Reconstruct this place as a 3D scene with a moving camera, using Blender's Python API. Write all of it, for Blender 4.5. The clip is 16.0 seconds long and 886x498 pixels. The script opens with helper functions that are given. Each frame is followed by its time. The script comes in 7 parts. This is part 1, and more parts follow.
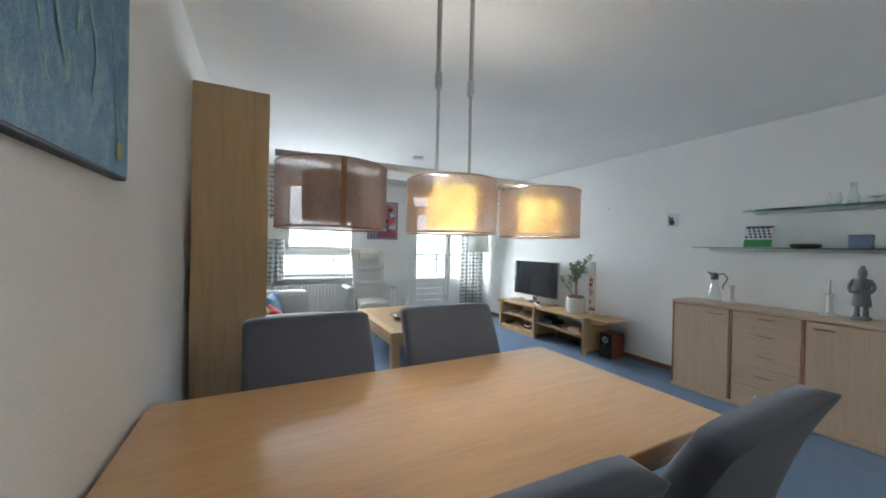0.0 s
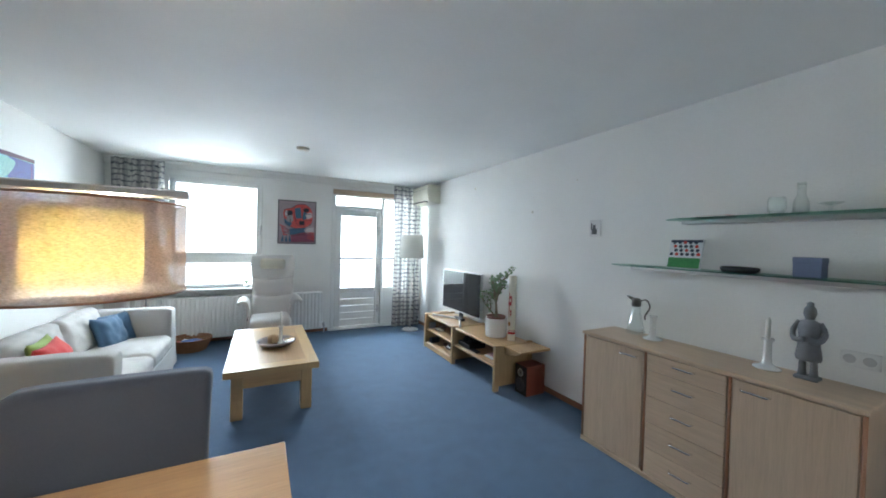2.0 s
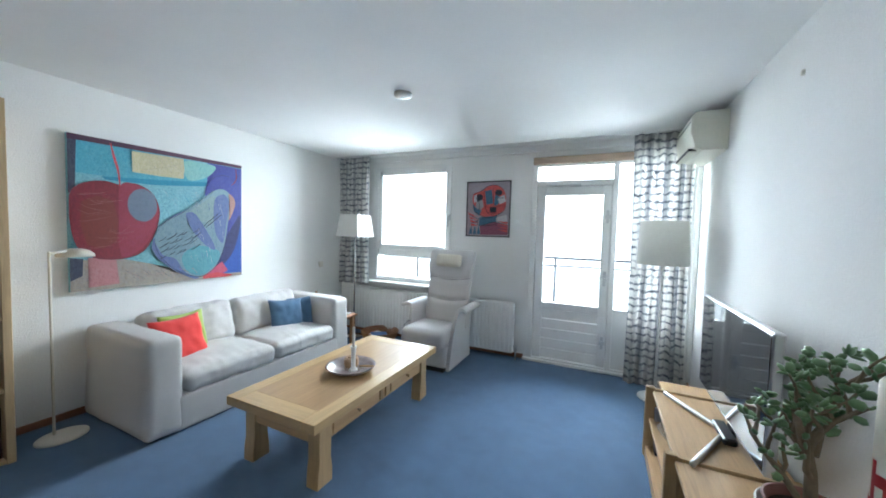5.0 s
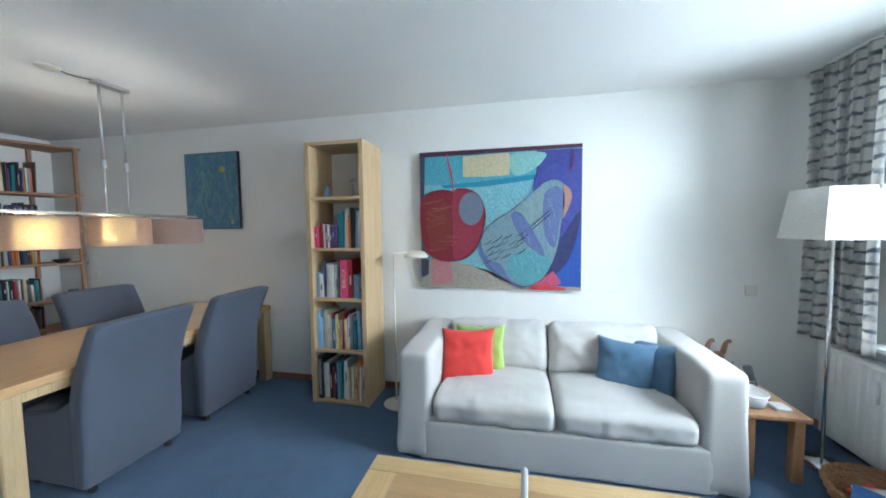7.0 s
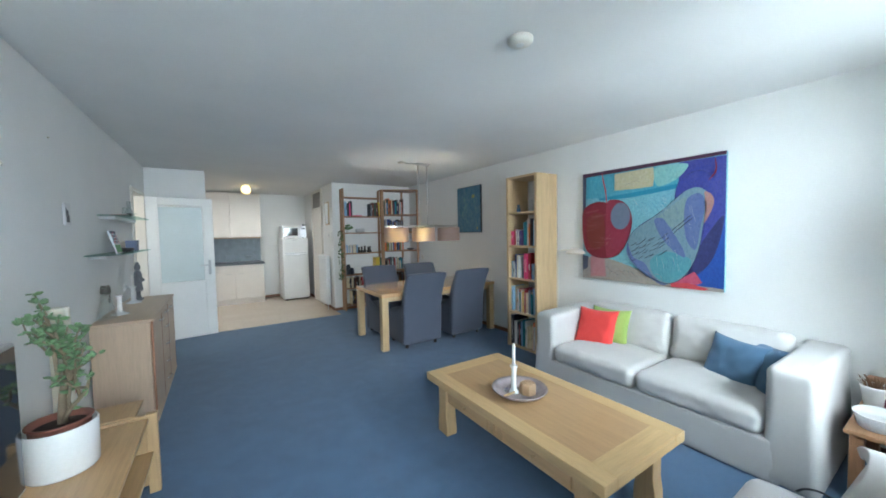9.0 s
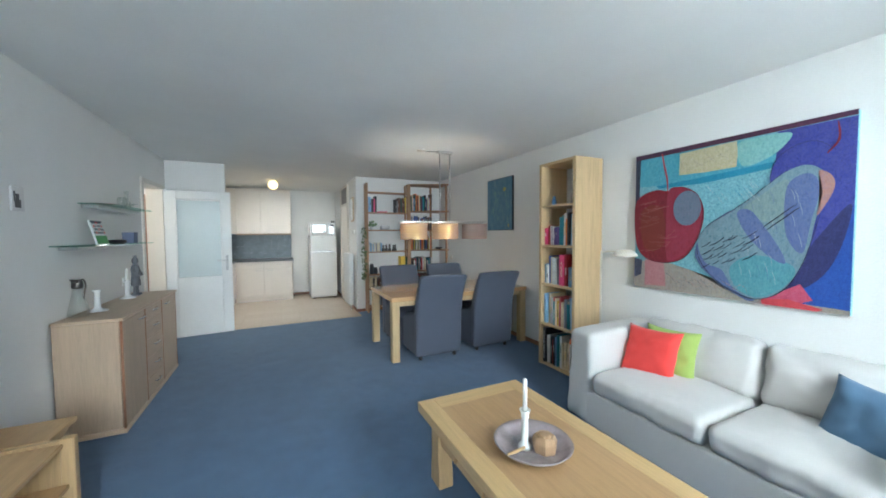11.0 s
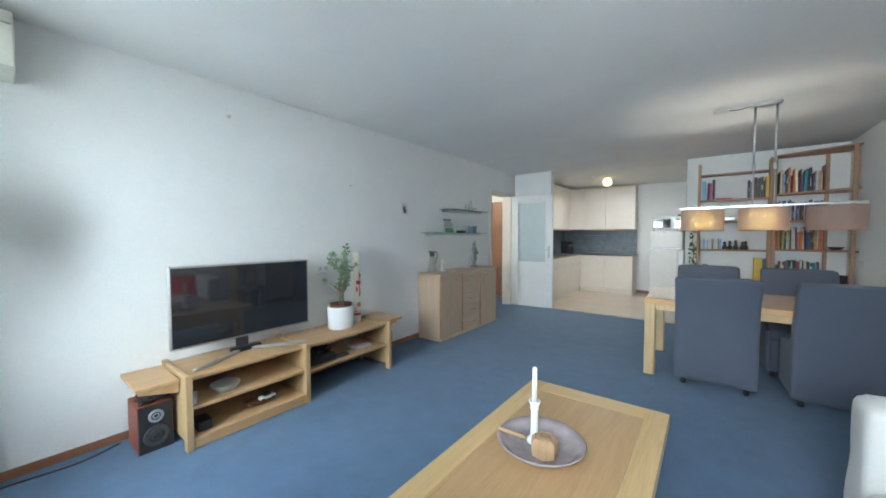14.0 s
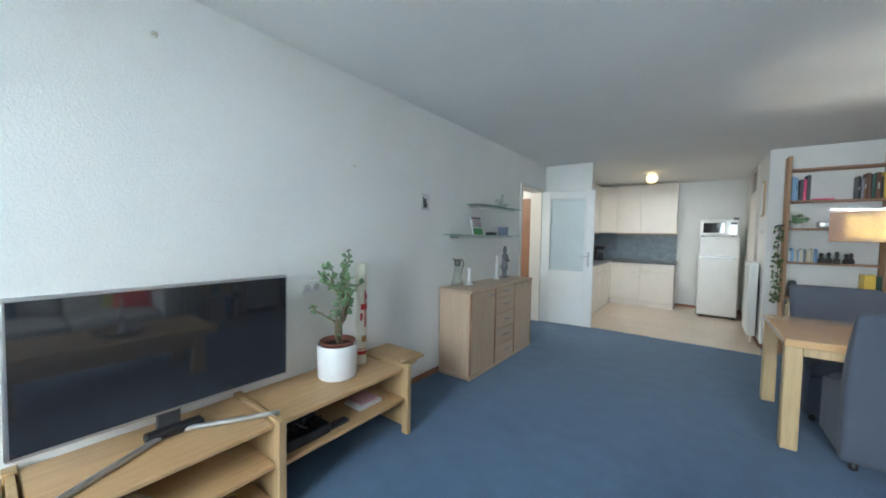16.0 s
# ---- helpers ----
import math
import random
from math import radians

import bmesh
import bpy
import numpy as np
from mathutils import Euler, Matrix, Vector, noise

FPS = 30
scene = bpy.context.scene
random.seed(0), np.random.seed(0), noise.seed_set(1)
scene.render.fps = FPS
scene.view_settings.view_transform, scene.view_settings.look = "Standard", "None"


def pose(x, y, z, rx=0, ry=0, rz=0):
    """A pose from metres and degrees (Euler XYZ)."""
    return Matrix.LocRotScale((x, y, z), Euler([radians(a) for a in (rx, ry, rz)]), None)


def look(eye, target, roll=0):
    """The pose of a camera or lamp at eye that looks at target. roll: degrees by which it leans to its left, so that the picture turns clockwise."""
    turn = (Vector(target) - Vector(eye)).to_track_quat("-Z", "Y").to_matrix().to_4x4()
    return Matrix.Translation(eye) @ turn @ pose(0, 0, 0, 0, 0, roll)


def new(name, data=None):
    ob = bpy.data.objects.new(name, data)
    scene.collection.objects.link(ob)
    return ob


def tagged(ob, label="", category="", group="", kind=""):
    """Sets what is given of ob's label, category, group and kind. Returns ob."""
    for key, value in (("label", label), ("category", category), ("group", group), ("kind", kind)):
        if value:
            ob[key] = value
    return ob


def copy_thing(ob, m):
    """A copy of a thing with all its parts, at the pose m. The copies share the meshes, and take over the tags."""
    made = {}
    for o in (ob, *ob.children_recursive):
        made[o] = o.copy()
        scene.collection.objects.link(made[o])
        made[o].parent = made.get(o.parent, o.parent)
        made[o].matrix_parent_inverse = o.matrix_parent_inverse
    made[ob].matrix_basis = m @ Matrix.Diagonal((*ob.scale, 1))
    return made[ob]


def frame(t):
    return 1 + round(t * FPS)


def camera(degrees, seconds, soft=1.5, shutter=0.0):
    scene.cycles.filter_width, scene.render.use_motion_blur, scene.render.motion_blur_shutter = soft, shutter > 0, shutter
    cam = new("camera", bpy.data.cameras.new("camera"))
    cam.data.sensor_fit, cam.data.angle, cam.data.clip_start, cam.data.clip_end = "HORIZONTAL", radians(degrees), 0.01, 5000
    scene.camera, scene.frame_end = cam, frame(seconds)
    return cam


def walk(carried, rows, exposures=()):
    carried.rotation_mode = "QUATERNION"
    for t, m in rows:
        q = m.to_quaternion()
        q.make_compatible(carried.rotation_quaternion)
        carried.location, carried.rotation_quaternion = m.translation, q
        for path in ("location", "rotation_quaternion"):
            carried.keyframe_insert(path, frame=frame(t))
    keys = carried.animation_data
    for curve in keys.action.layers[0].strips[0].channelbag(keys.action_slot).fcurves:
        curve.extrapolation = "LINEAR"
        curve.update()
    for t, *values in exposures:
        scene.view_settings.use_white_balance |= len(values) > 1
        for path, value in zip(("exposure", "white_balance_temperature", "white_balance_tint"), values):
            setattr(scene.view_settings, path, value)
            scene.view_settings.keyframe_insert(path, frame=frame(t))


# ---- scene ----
cam = camera(104.1, 16.0, 1.8)
PATH = [
    (0, (0.05, 0.079, 1.354), (0.97, 1.855, 1.339), 1.2),
    (0.5, (0.06, 0.088, 1.359), (1.013, 1.846, 1.339), 1.2),
    (1, (0.416, 0.048, 1.427), (1.387, 1.796, 1.424), 0.9),
    (1.5, (0.927, 0.071, 1.48), (1.925, 1.804, 1.46), 1.3),
    (2, (1.484, 0.235, 1.534), (2.417, 2.004, 1.5), 1.5),
    (2.5, (2.069, 0.607, 1.546), (2.515, 2.556, 1.488), 1.5),
    (3, (2.586, 1.017, 1.566), (2.434, 3.009, 1.477), 1.5),
    (3.2, (2.749, 1.184, 1.553), (2.404, 3.152, 1.459), 1.5),
    (5.3, (3.343, 2.339, 1.485), (2.4, 4.101, 1.403), 1.3),
    (5.5, (3.246, 2.521, 1.47), (2.2, 4.224, 1.401), 1.1),
    (6, (3.027, 3.075, 1.5), (1.57, 4.442, 1.414), 0.9),
    (6.5, (2.852, 3.729, 1.518), (0.954, 4.349, 1.405), 0.4),
    (7, (2.696, 4.122, 1.504), (0.744, 3.704, 1.383), -0.7),
    (7.5, (2.791, 4.617, 1.508), (1.214, 3.393, 1.392), -1.4),
    (8, (3.021, 5.181, 1.507), (1.713, 3.671, 1.409), -1.4),
    (8.5, (3.222, 5.57, 1.533), (2.059, 3.946, 1.435), -1.2),
    (9, (3.288, 5.792, 1.531), (2.203, 4.115, 1.435), -1.1),
    (9.2, (3.312, 5.869, 1.516), (2.296, 4.149, 1.426), -1.0),
    (11.3, (2.481, 5.196, 1.448), (1.7, 3.357, 1.363), -0.1),
    (11.5, (2.31, 5.013, 1.425), (1.68, 3.116, 1.341), -0.1),
    (12, (1.955, 4.727, 1.419), (1.945, 2.728, 1.34), -0.2),
    (12.5, (1.638, 4.888, 1.411), (2.227, 2.978, 1.334), -0.4),
    (13, (1.261, 5.199, 1.445), (2.275, 3.477, 1.368), -0.5),
    (13.5, (1.114, 5.457, 1.398), (2.315, 3.859, 1.323), -0.3),
    (14, (1.091, 5.568, 1.361), (2.309, 3.983, 1.284), -0.1),
    (14.5, (1.102, 5.576, 1.351), (2.334, 4.002, 1.275), 0.2),
    (15, (1.19, 5.48, 1.358), (2.448, 3.927, 1.283), 0.3),
    (15.5, (1.526, 5.205, 1.393), (2.828, 3.69, 1.306), 0.7),
    (16, (2.063, 4.901, 1.401), (3.254, 3.296, 1.317), 1.1),
]
# the clip's camera brightens and cools its picture as it turns to the windows
LIGHT = [(0, 0.76, 5950, 7), (1.5, 0.74, 5900, 6), (2.5, 0.74, 5680, 5), (5.5, 0.72, 5720, 6), (7, 0.76, 5550, 4), (9, 0.58, 5650, 3), (12, 0.72, 5780, 3), (16, 0.64, 5700, 2)]
walk(cam, [(t, look(eye, target, roll)) for t, eye, target, roll in PATH], LIGHT)

# ---- world and lights ----
world = bpy.data.worlds.new("sky_world")
scene.world = world
world.use_nodes = True
wn = world.node_tree.nodes
sky = wn.new("ShaderNodeTexSky")
sky.sky_type, sky.sun_disc = "NISHITA", False
sky.sun_elevation, sky.sun_rotation = radians(48), radians(200)
wn["Background"].inputs["Strength"].default_value = 0.15
world.node_tree.links.new(sky.outputs["Color"], wn["Background"].inputs["Color"])


def lamp(name, kind, m, power, colour=(1, 1, 1), **more):
    data = bpy.data.lights.new(name, kind)
    data.energy, data.color = power, colour
    for key, value in more.items():
        if key == "radius":
            data.shadow_soft_size = value
        elif key == "angle":
            data.angle = value
        elif key == "size":
            data.shape, data.size, data.size_y = "RECTANGLE", value[0], value[1]
    ob = new(name, data)
    ob.matrix_world = m
    return ob


lamp("sun", "SUN", look((0, -10, 11), (0, 0, 0)), 3.0, (1, 0.95, 0.88), angle=radians(0.5))
# sky light for the window and the balcony door
lamp("window_skylight", "AREA", look((1.9, 9.6, 2.5), (1.9, 0, 2.3)), 2150, (0.94, 0.978, 1.0), size=(5.8, 6.2))

# ---- mesh helpers ----


def part(name, bm, material, parent=None, label="", smooth=False):
    """One mesh from a bmesh in world coordinates, under a thing or a part."""
    me = bpy.data.meshes.new(name)
    bmesh.ops.recalc_face_normals(bm, faces=bm.faces)
    bm.to_mesh(me)
    bm.free()
    if smooth:
        me.polygons.foreach_set("use_smooth", [True] * len(me.polygons))
    for m in material if isinstance(material, (list, tuple)) else (material,):
        me.materials.append(m)
    ob = new(name, me)
    if parent:
        ob.parent = parent
        if not parent.parent:
            ob.matrix_parent_inverse = parent.matrix_basis.inverted()
    if label:
        ob["label"] = label
    return ob


def thing(name, x, y, z, label, category, group=""):
    ob = new(name)
    ob.empty_display_size = 0.1
    ob.matrix_basis = pose(x, y, z)
    return tagged(ob, label, category, group)


def structure(name, bm, material, label=""):
    return tagged(part(name, bm, material), label, kind="structure")


def B():
    return bmesh.new()


def box(bm, x0, x1, y0, y1, z0, z1, bevel=0.0, seg=1):
    m = Matrix.LocRotScale(((x0 + x1) / 2, (y0 + y1) / 2, (z0 + z1) / 2), None, (abs(x1 - x0), abs(y1 - y0), abs(z1 - z0)))
    vs = bmesh.ops.create_cube(bm, size=1, matrix=m)["verts"]
    if bevel:
        es = list({e for v in vs for e in v.link_edges})
        bmesh.ops.bevel(bm, geom=es, offset=bevel, segments=seg, profile=0.5, affect="EDGES", clamp_overlap=True)
    return bm


def bx(x0, x1, y0, y1, z0, z1, bevel=0.003, seg=1):
    return box(B(), x0, x1, y0, y1, z0, z1, bevel, seg)


def prism(bm, poly, a, b, axis="z", bevel=0.0):
    """A polygon extruded from a to b along an axis; the polygon's pairs are the two other axes in order."""
    def at(p, w):
        return {"z": (p[0], p[1], w), "y": (p[0], w, p[1]), "x": (w, p[0], p[1])}[axis]
    lo = [bm.verts.new(at(p, a)) for p in poly]
    hi = [bm.verts.new(at(p, b)) for p in poly]
    n = len(poly)
    fs = [bm.faces.new(lo), bm.faces.new(hi)]
    fs += [bm.faces.new((lo[i], lo[(i + 1) % n], hi[(i + 1) % n], hi[i])) for i in range(n)]
    bmesh.ops.recalc_face_normals(bm, faces=fs)
    if bevel:
        es = list({e for f in fs[:2] for e in f.edges})
        bmesh.ops.bevel(bm, geom=es, offset=bevel, segments=2, profile=0.5, affect="EDGES", clamp_overlap=True)
    return bm


def lathe(bm, prof, x, y, z, n=24, sx=1.0, sy=1.0):
    """Turned shape: prof is pairs of radius and height."""
    rings = []
    for r, h in prof:
        rings.append([bm.verts.new((x + sx * max(r, 1e-4) * math.cos(2 * math.pi * i / n), y + sy * max(r, 1e-4) * math.sin(2 * math.pi * i / n), z + h)) for i in range(n)])
    for a, b in zip(rings, rings[1:]):
        for i in range(n):
            bm.faces.new((a[i], a[(i + 1) % n], b[(i + 1) % n], b[i]))
    bm.faces.new(rings[0][::-1])
    bm.faces.new(rings[-1])
    return bm


def spline(pts, steps=6, closed=False):
    n = len(pts)
    P = [Vector(p) for p in pts]
    out = []
    for i in range(n if closed else n - 1):
        if closed:
            a, b, c, d = P[(i - 1) % n], P[i], P[(i + 1) % n], P[(i + 2) % n]
        else:
            a, b, c, d = P[max(i - 1, 0)], P[i], P[i + 1], P[min(i + 2, n - 1)]
        for k in range(steps):
            t = k / steps
            out.append(0.5 * ((2 * b) + (c - a) * t + (2 * a - 5 * b + 4 * c - d) * t * t + (3 * b - a - 3 * c + d) * t ** 3))
    if not closed:
        out.append(P[-1])
    return out


def tube(bm, pts, r, n=8):
    """A round bar along points; r is one radius or one per point."""
    P = [Vector(p) for p in pts]
    R = r if isinstance(r, (list, tuple)) else [r] * len(P)
    rings, up = [], Vector((0.31, 0.22, 0.92)).normalized()
    for i, p in enumerate(P):
        d = (P[min(i + 1, len(P) - 1)] - P[max(i - 1, 0)]).normalized()
        if abs(d.dot(up)) > 0.98:
            up = Vector((1, 0.1, 0))
        u = d.cross(up).normalized()
        v = d.cross(u)
        rings.append([bm.verts.new(p + R[i] * (math.cos(2 * math.pi * k / n) * u + math.sin(2 * math.pi * k / n) * v)) for k in range(n)])
    for a, b in zip(rings, rings[1:]):
        for k in range(n):
            bm.faces.new((a[k], a[(k + 1) % n], b[(k + 1) % n], b[k]))
    bm.faces.new(rings[0][::-1])
    bm.faces.new(rings[-1])
    return bm


def soft_box(bm, c, size, r, cuts=9, puff=0.0, wob=0.0, seed=0, m=None, puff_axis=2):
    """A padded block with round edges, bulged faces and slight unevenness."""
    tmp = B()
    bmesh.ops.create_cube(tmp, size=2)
    bmesh.ops.subdivide_edges(tmp, edges=tmp.edges[:], cuts=cuts, use_grid_fill=True)
    h = Vector(size) / 2
    core = Vector([max(a - r, 0.0) for a in h])
    for v in tmp.verts:
        s = v.co.copy()
        # crowd the rows towards the edges
        s = Vector([math.copysign(abs(a) ** 0.75, a) for a in s])
        p = Vector((s.x * h.x, s.y * h.y, s.z * h.z))
        q = Vector([max(-k, min(k, a)) for a, k in zip(p, core)])
        d = p - q
        if d.length > 1e-9:
            p = q + d.normalized() * min(r, min(h))
        if puff:
            o = [i for i in range(3) if i != puff_axis]
            f = (1 - s[o[0]] ** 2) * (1 - s[o[1]] ** 2)
            p[puff_axis] += puff * f * (1 if s[puff_axis] > 0 else -0.15 if puff_axis == 2 else -1) * abs(s[puff_axis])
        if wob:
            w = noise.noise(p * 7 + Vector((seed * 3.7, seed, 0))) + 0.5 * noise.noise(p * 17 + Vector((seed, 0, seed)))
            p += s.normalized() * wob * w
        v.co = (m @ p if m else p) + Vector(c)
    me = bpy.data.meshes.new("tmp")
    tmp.to_mesh(me)
    tmp.free()
    bm.from_mesh(me)
    bpy.data.meshes.remove(me)
    return bm


# ---- materials ----


def srgb(r, g, b):
    f = lambda c: c / 12.92 if c <= 0.04045 else ((c + 0.055) / 1.055) ** 2.4
    return (f(r / 255), f(g / 255), f(b / 255))


def nodes_of(name):
    m = bpy.data.materials.new(name)
    m.use_nodes = True
    t = m.node_tree
    return m, t, t.nodes["Principled BSDF"]


def mapped(t, scale=(1, 1, 1)):
    tc, mp = t.nodes.new("ShaderNodeTexCoord"), t.nodes.new("ShaderNodeMapping")
    mp.inputs["Scale"].default_value = scale
    t.links.new(tc.outputs["Object"], mp.inputs["Vector"])
    return mp.outputs["Vector"]


def noise_node(t, vec, scale, detail=4.0, rough=0.55, dist=0.0):
    n = t.nodes.new("ShaderNodeTexNoise")
    n.inputs["Scale"].default_value, n.inputs["Detail"].default_value = scale, detail
    n.inputs["Roughness"].default_value, n.inputs["Distortion"].default_value = rough, dist
    t.links.new(vec, n.inputs["Vector"])
    return n.outputs["Fac"]


def ramp(t, fac, stops):
    r = t.nodes.new("ShaderNodeValToRGB")
    while len(r.color_ramp.elements) < len(stops):
        r.color_ramp.elements.new(0.5)
    for e, (p, c) in zip(r.color_ramp.elements, stops):
        e.position, e.color = p, (*c, 1) if len(c) == 3 else c
    t.links.new(fac, r.inputs["Fac"])
    return r.outputs["Color"]


def mix(t, fac, a, b, mode="MIX"):
    n = t.nodes.new("ShaderNodeMix")
    n.data_type, n.blend_type = "RGBA", mode
    for k, v in ((0, fac), (6, a), (7, b)):
        if isinstance(v, (int, float)):
            n.inputs[k].default_value = v
        elif isinstance(v, tuple):
            n.inputs[k].default_value = (*v, 1)
        else:
            t.links.new(v, n.inputs[k])
    return n.outputs[2]


def bump(t, bsdf, height, strength, distance):
    n = t.nodes.new("ShaderNodeBump")
    n.inputs["Strength"].default_value, n.inputs["Distance"].default_value = strength, distance
    t.links.new(height, n.inputs["Height"])
    t.links.new(n.outputs["Normal"], bsdf.inputs["Normal"])


def shade(c, k):
    return tuple(min(1.0, a * k) for a in c)


def paint(name, c, rough=0.6, vary=0.06, scale=3.0, grain=60.0, bump_d=0.0005, metal=0.0, fine=0.04):
    """A plain surface with faint stains and grain."""
    m, t, b = nodes_of(name)
    v = mapped(t)
    big = ramp(t, noise_node(t, v, scale, 5), [(0.3, shade(c, 1 - vary)), (0.7, shade(c, 1 + vary))])
    g = noise_node(t, v, grain, 3)
    col = mix(t, fine * 2, big, ramp(t, g, [(0.3, shade(c, 0.7)), (0.7, shade(c, 1.25))]))
    t.links.new(col, b.inputs["Base Color"])
    b.inputs["Roughness"].default_value, b.inputs["Metallic"].default_value = rough, metal
    if bump_d:
        bump(t, b, g, 0.5, bump_d)
    return m


def cloth(name, c, weave=420.0, vary=0.08, rough=0.95, bump_d=0.0006, fold=14.0):
    m, t, b = nodes_of(name)
    v = mapped(t)
    w = noise_node(t, v, weave, 2)
    big = ramp(t, noise_node(t, v, 2.2, 5), [(0.3, shade(c, 1 - vary)), (0.7, shade(c, 1 + vary))])
    col = mix(t, 0.25, big, ramp(t, w, [(0.35, shade(c, 0.62)), (0.65, shade(c, 1.3))]))
    t.links.new(col, b.inputs["Base Color"])
    b.inputs["Roughness"].default_value = rough
    b.inputs["Sheen Weight"].default_value = 0.15
    add = t.nodes.new("ShaderNodeMath")
    add.operation = "MULTIPLY_ADD"
    t.links.new(noise_node(t, v, fold, 3, 0.5, 0.6), add.inputs[0])
    add.inputs[1].default_value = 2.0
    t.links.new(w, add.inputs[2])
    bump(t, b, add.outputs[0], 0.5, bump_d)
    return m


def wood(name, c, axis="y", rough=0.45, dark=0.75, gr=1.0, per_part=0.12):
    """Grain that runs along an axis."""
    m, t, b = nodes_of(name)
    s = {"x": (0.8, 14, 14), "y": (14, 0.8, 14), "z": (14, 14, 0.8)}[axis]
    v = mapped(t, tuple(a * gr for a in s))
    f = noise_node(t, v, 1.6, 6, 0.6, 1.2)
    fine = noise_node(t, mapped(t, tuple(a * 9 for a in s)), 1.5, 3)
    col = ramp(t, f, [(0.28, shade(c, dark)), (0.5, c), (0.75, shade(c, 1.12))])
    col = mix(t, 0.18, col, ramp(t, fine, [(0.35, shade(c, 0.6)), (0.6, shade(c, 1.15))]))
    info = t.nodes.new("ShaderNodeObjectInfo")
    col = mix(t, per_part, col, ramp(t, info.outputs["Random"], [(0, shade(c, 0.6)), (1, shade(c, 1.25))]))
    t.links.new(col, b.inputs["Base Color"])
    b.inputs["Roughness"].default_value = rough
    bump(t, b, fine, 0.25, 0.0006)
    return m


def glass(name, tint=(0.96, 0.98, 0.97), fac=0.08):
    m, t, b = nodes_of(name)
    t.nodes.remove(b)
    tr, gl, mx = t.nodes.new("ShaderNodeBsdfTransparent"), t.nodes.new("ShaderNodeBsdfGlossy"), t.nodes.new("ShaderNodeMixShader")
    lw, pw = t.nodes.new("ShaderNodeLayerWeight"), t.nodes.new("ShaderNodeMath")
    lw.inputs["Blend"].default_value = 0.25
    pw.operation = "MULTIPLY_ADD"
    t.links.new(lw.outputs["Facing"], pw.inputs[0])
    pw.inputs[1].default_value, pw.inputs[2].default_value = 0.5, fac * 0.4
    tr.inputs["Color"].default_value = (*tint, 1)
    gl.inputs["Roughness"].default_value = 0.02
    t.links.new(pw.outputs[0], mx.inputs[0])
    t.links.new(tr.outputs[0], mx.inputs[1])
    t.links.new(gl.outputs[0], mx.inputs[2])
    t.links.new(mx.outputs[0], t.nodes["Material Output"].inputs["Surface"])
    return m


def glow(name, c, strength):
    m, t, b = nodes_of(name)
    b.inputs["Base Color"].default_value = (*c, 1)
    b.inputs["Emission Color"].default_value = (*c, 1)
    b.inputs["Emission Strength"].default_value = strength
    return m


def sheer(name, c, clear=0.25, glowing=0.5):
    """Lampshade cloth: part open weave, part translucent."""
    m, t, b = nodes_of(name)
    tl, tr = t.nodes.new("ShaderNodeBsdfTranslucent"), t.nodes.new("ShaderNodeBsdfTransparent")
    v = mapped(t)
    w = noise_node(t, mapped(t, (160, 160, 420)), 1.0, 3)
    col = ramp(t, w, [(0.3, shade(c, 0.75)), (0.7, shade(c, 1.2))])
    t.links.new(col, b.inputs["Base Color"])
    t.links.new(col, tl.inputs["Color"])
    b.inputs["Roughness"].default_value = 0.9
    m1, m2 = t.nodes.new("ShaderNodeMixShader"), t.nodes.new("ShaderNodeMixShader")
    m1.inputs[0].default_value, m2.inputs[0].default_value = glowing, clear
    t.links.new(b.outputs[0], m1.inputs[1])
    t.links.new(tl.outputs[0], m1.inputs[2])
    t.links.new(m1.outputs[0], m2.inputs[1])
    t.links.new(tr.outputs[0], m2.inputs[2])
    t.links.new(m2.outputs[0], t.nodes["Material Output"].inputs["Surface"])
    return m


def plaster(name, c, scale=90.0, depth=0.004):
    """Rough woodchip-like wall coat."""
    m, t, b = nodes_of(name)
    v = mapped(t)
    big = ramp(t, noise_node(t, v, 0.9, 5), [(0.3, shade(c, 0.95)), (0.7, shade(c, 1.03))])
    rel = noise_node(t, v, scale, 4, 0.6, 0.4)
    t.links.new(mix(t, 0.08, big, ramp(t, rel, [(0.35, shade(c, 0.8)), (0.65, shade(c, 1.1))])), b.inputs["Base Color"])
    b.inputs["Roughness"].default_value = 0.85
    bump(t, b, rel, 0.6, depth)
    return m


WALL = plaster("wall_plaster", (0.85, 0.845, 0.82))
CEIL = plaster("ceiling_plaster", (0.86, 0.86, 0.84), 140, 0.0015)
WHITE = paint("white_gloss_paint", (0.80, 0.80, 0.78), 0.35, 0.03)
CREAM = paint("cream_laminate", (0.76, 0.72, 0.65), 0.4, 0.03)
METAL = paint("brushed_steel", (0.62, 0.62, 0.62), 0.32, 0.04, metal=1.0)
CHROME = paint("chrome", (0.75, 0.75, 0.76), 0.12, 0.02, metal=1.0, bump_d=0)
BLACK = paint("black_plastic", (0.018, 0.018, 0.02), 0.4, 0.1)
DARKGREY = paint("dark_grey_plastic", (0.05, 0.05, 0.055), 0.5, 0.1)
BEECH_Z = wood("beech_upright", (0.60, 0.43, 0.235), "z")
BEECH_Y = wood("beech_along", (0.60, 0.43, 0.235), "y")
SIDEB_Z = wood("beech_veneer_upright", (0.55, 0.41, 0.285), "z", 0.42, 0.88)
SIDEB_Y = wood("beech_veneer_along", (0.55, 0.41, 0.285), "y", 0.42, 0.88)
RIM = wood("red_beech_edge", (0.36, 0.17, 0.09), "z", 0.4)
TABLE = wood("table_veneer", (0.66, 0.41, 0.20), "x", 0.17, 0.9)
TABLE.node_tree.nodes["Principled BSDF"].inputs["Coat Weight"].default_value = 0.7
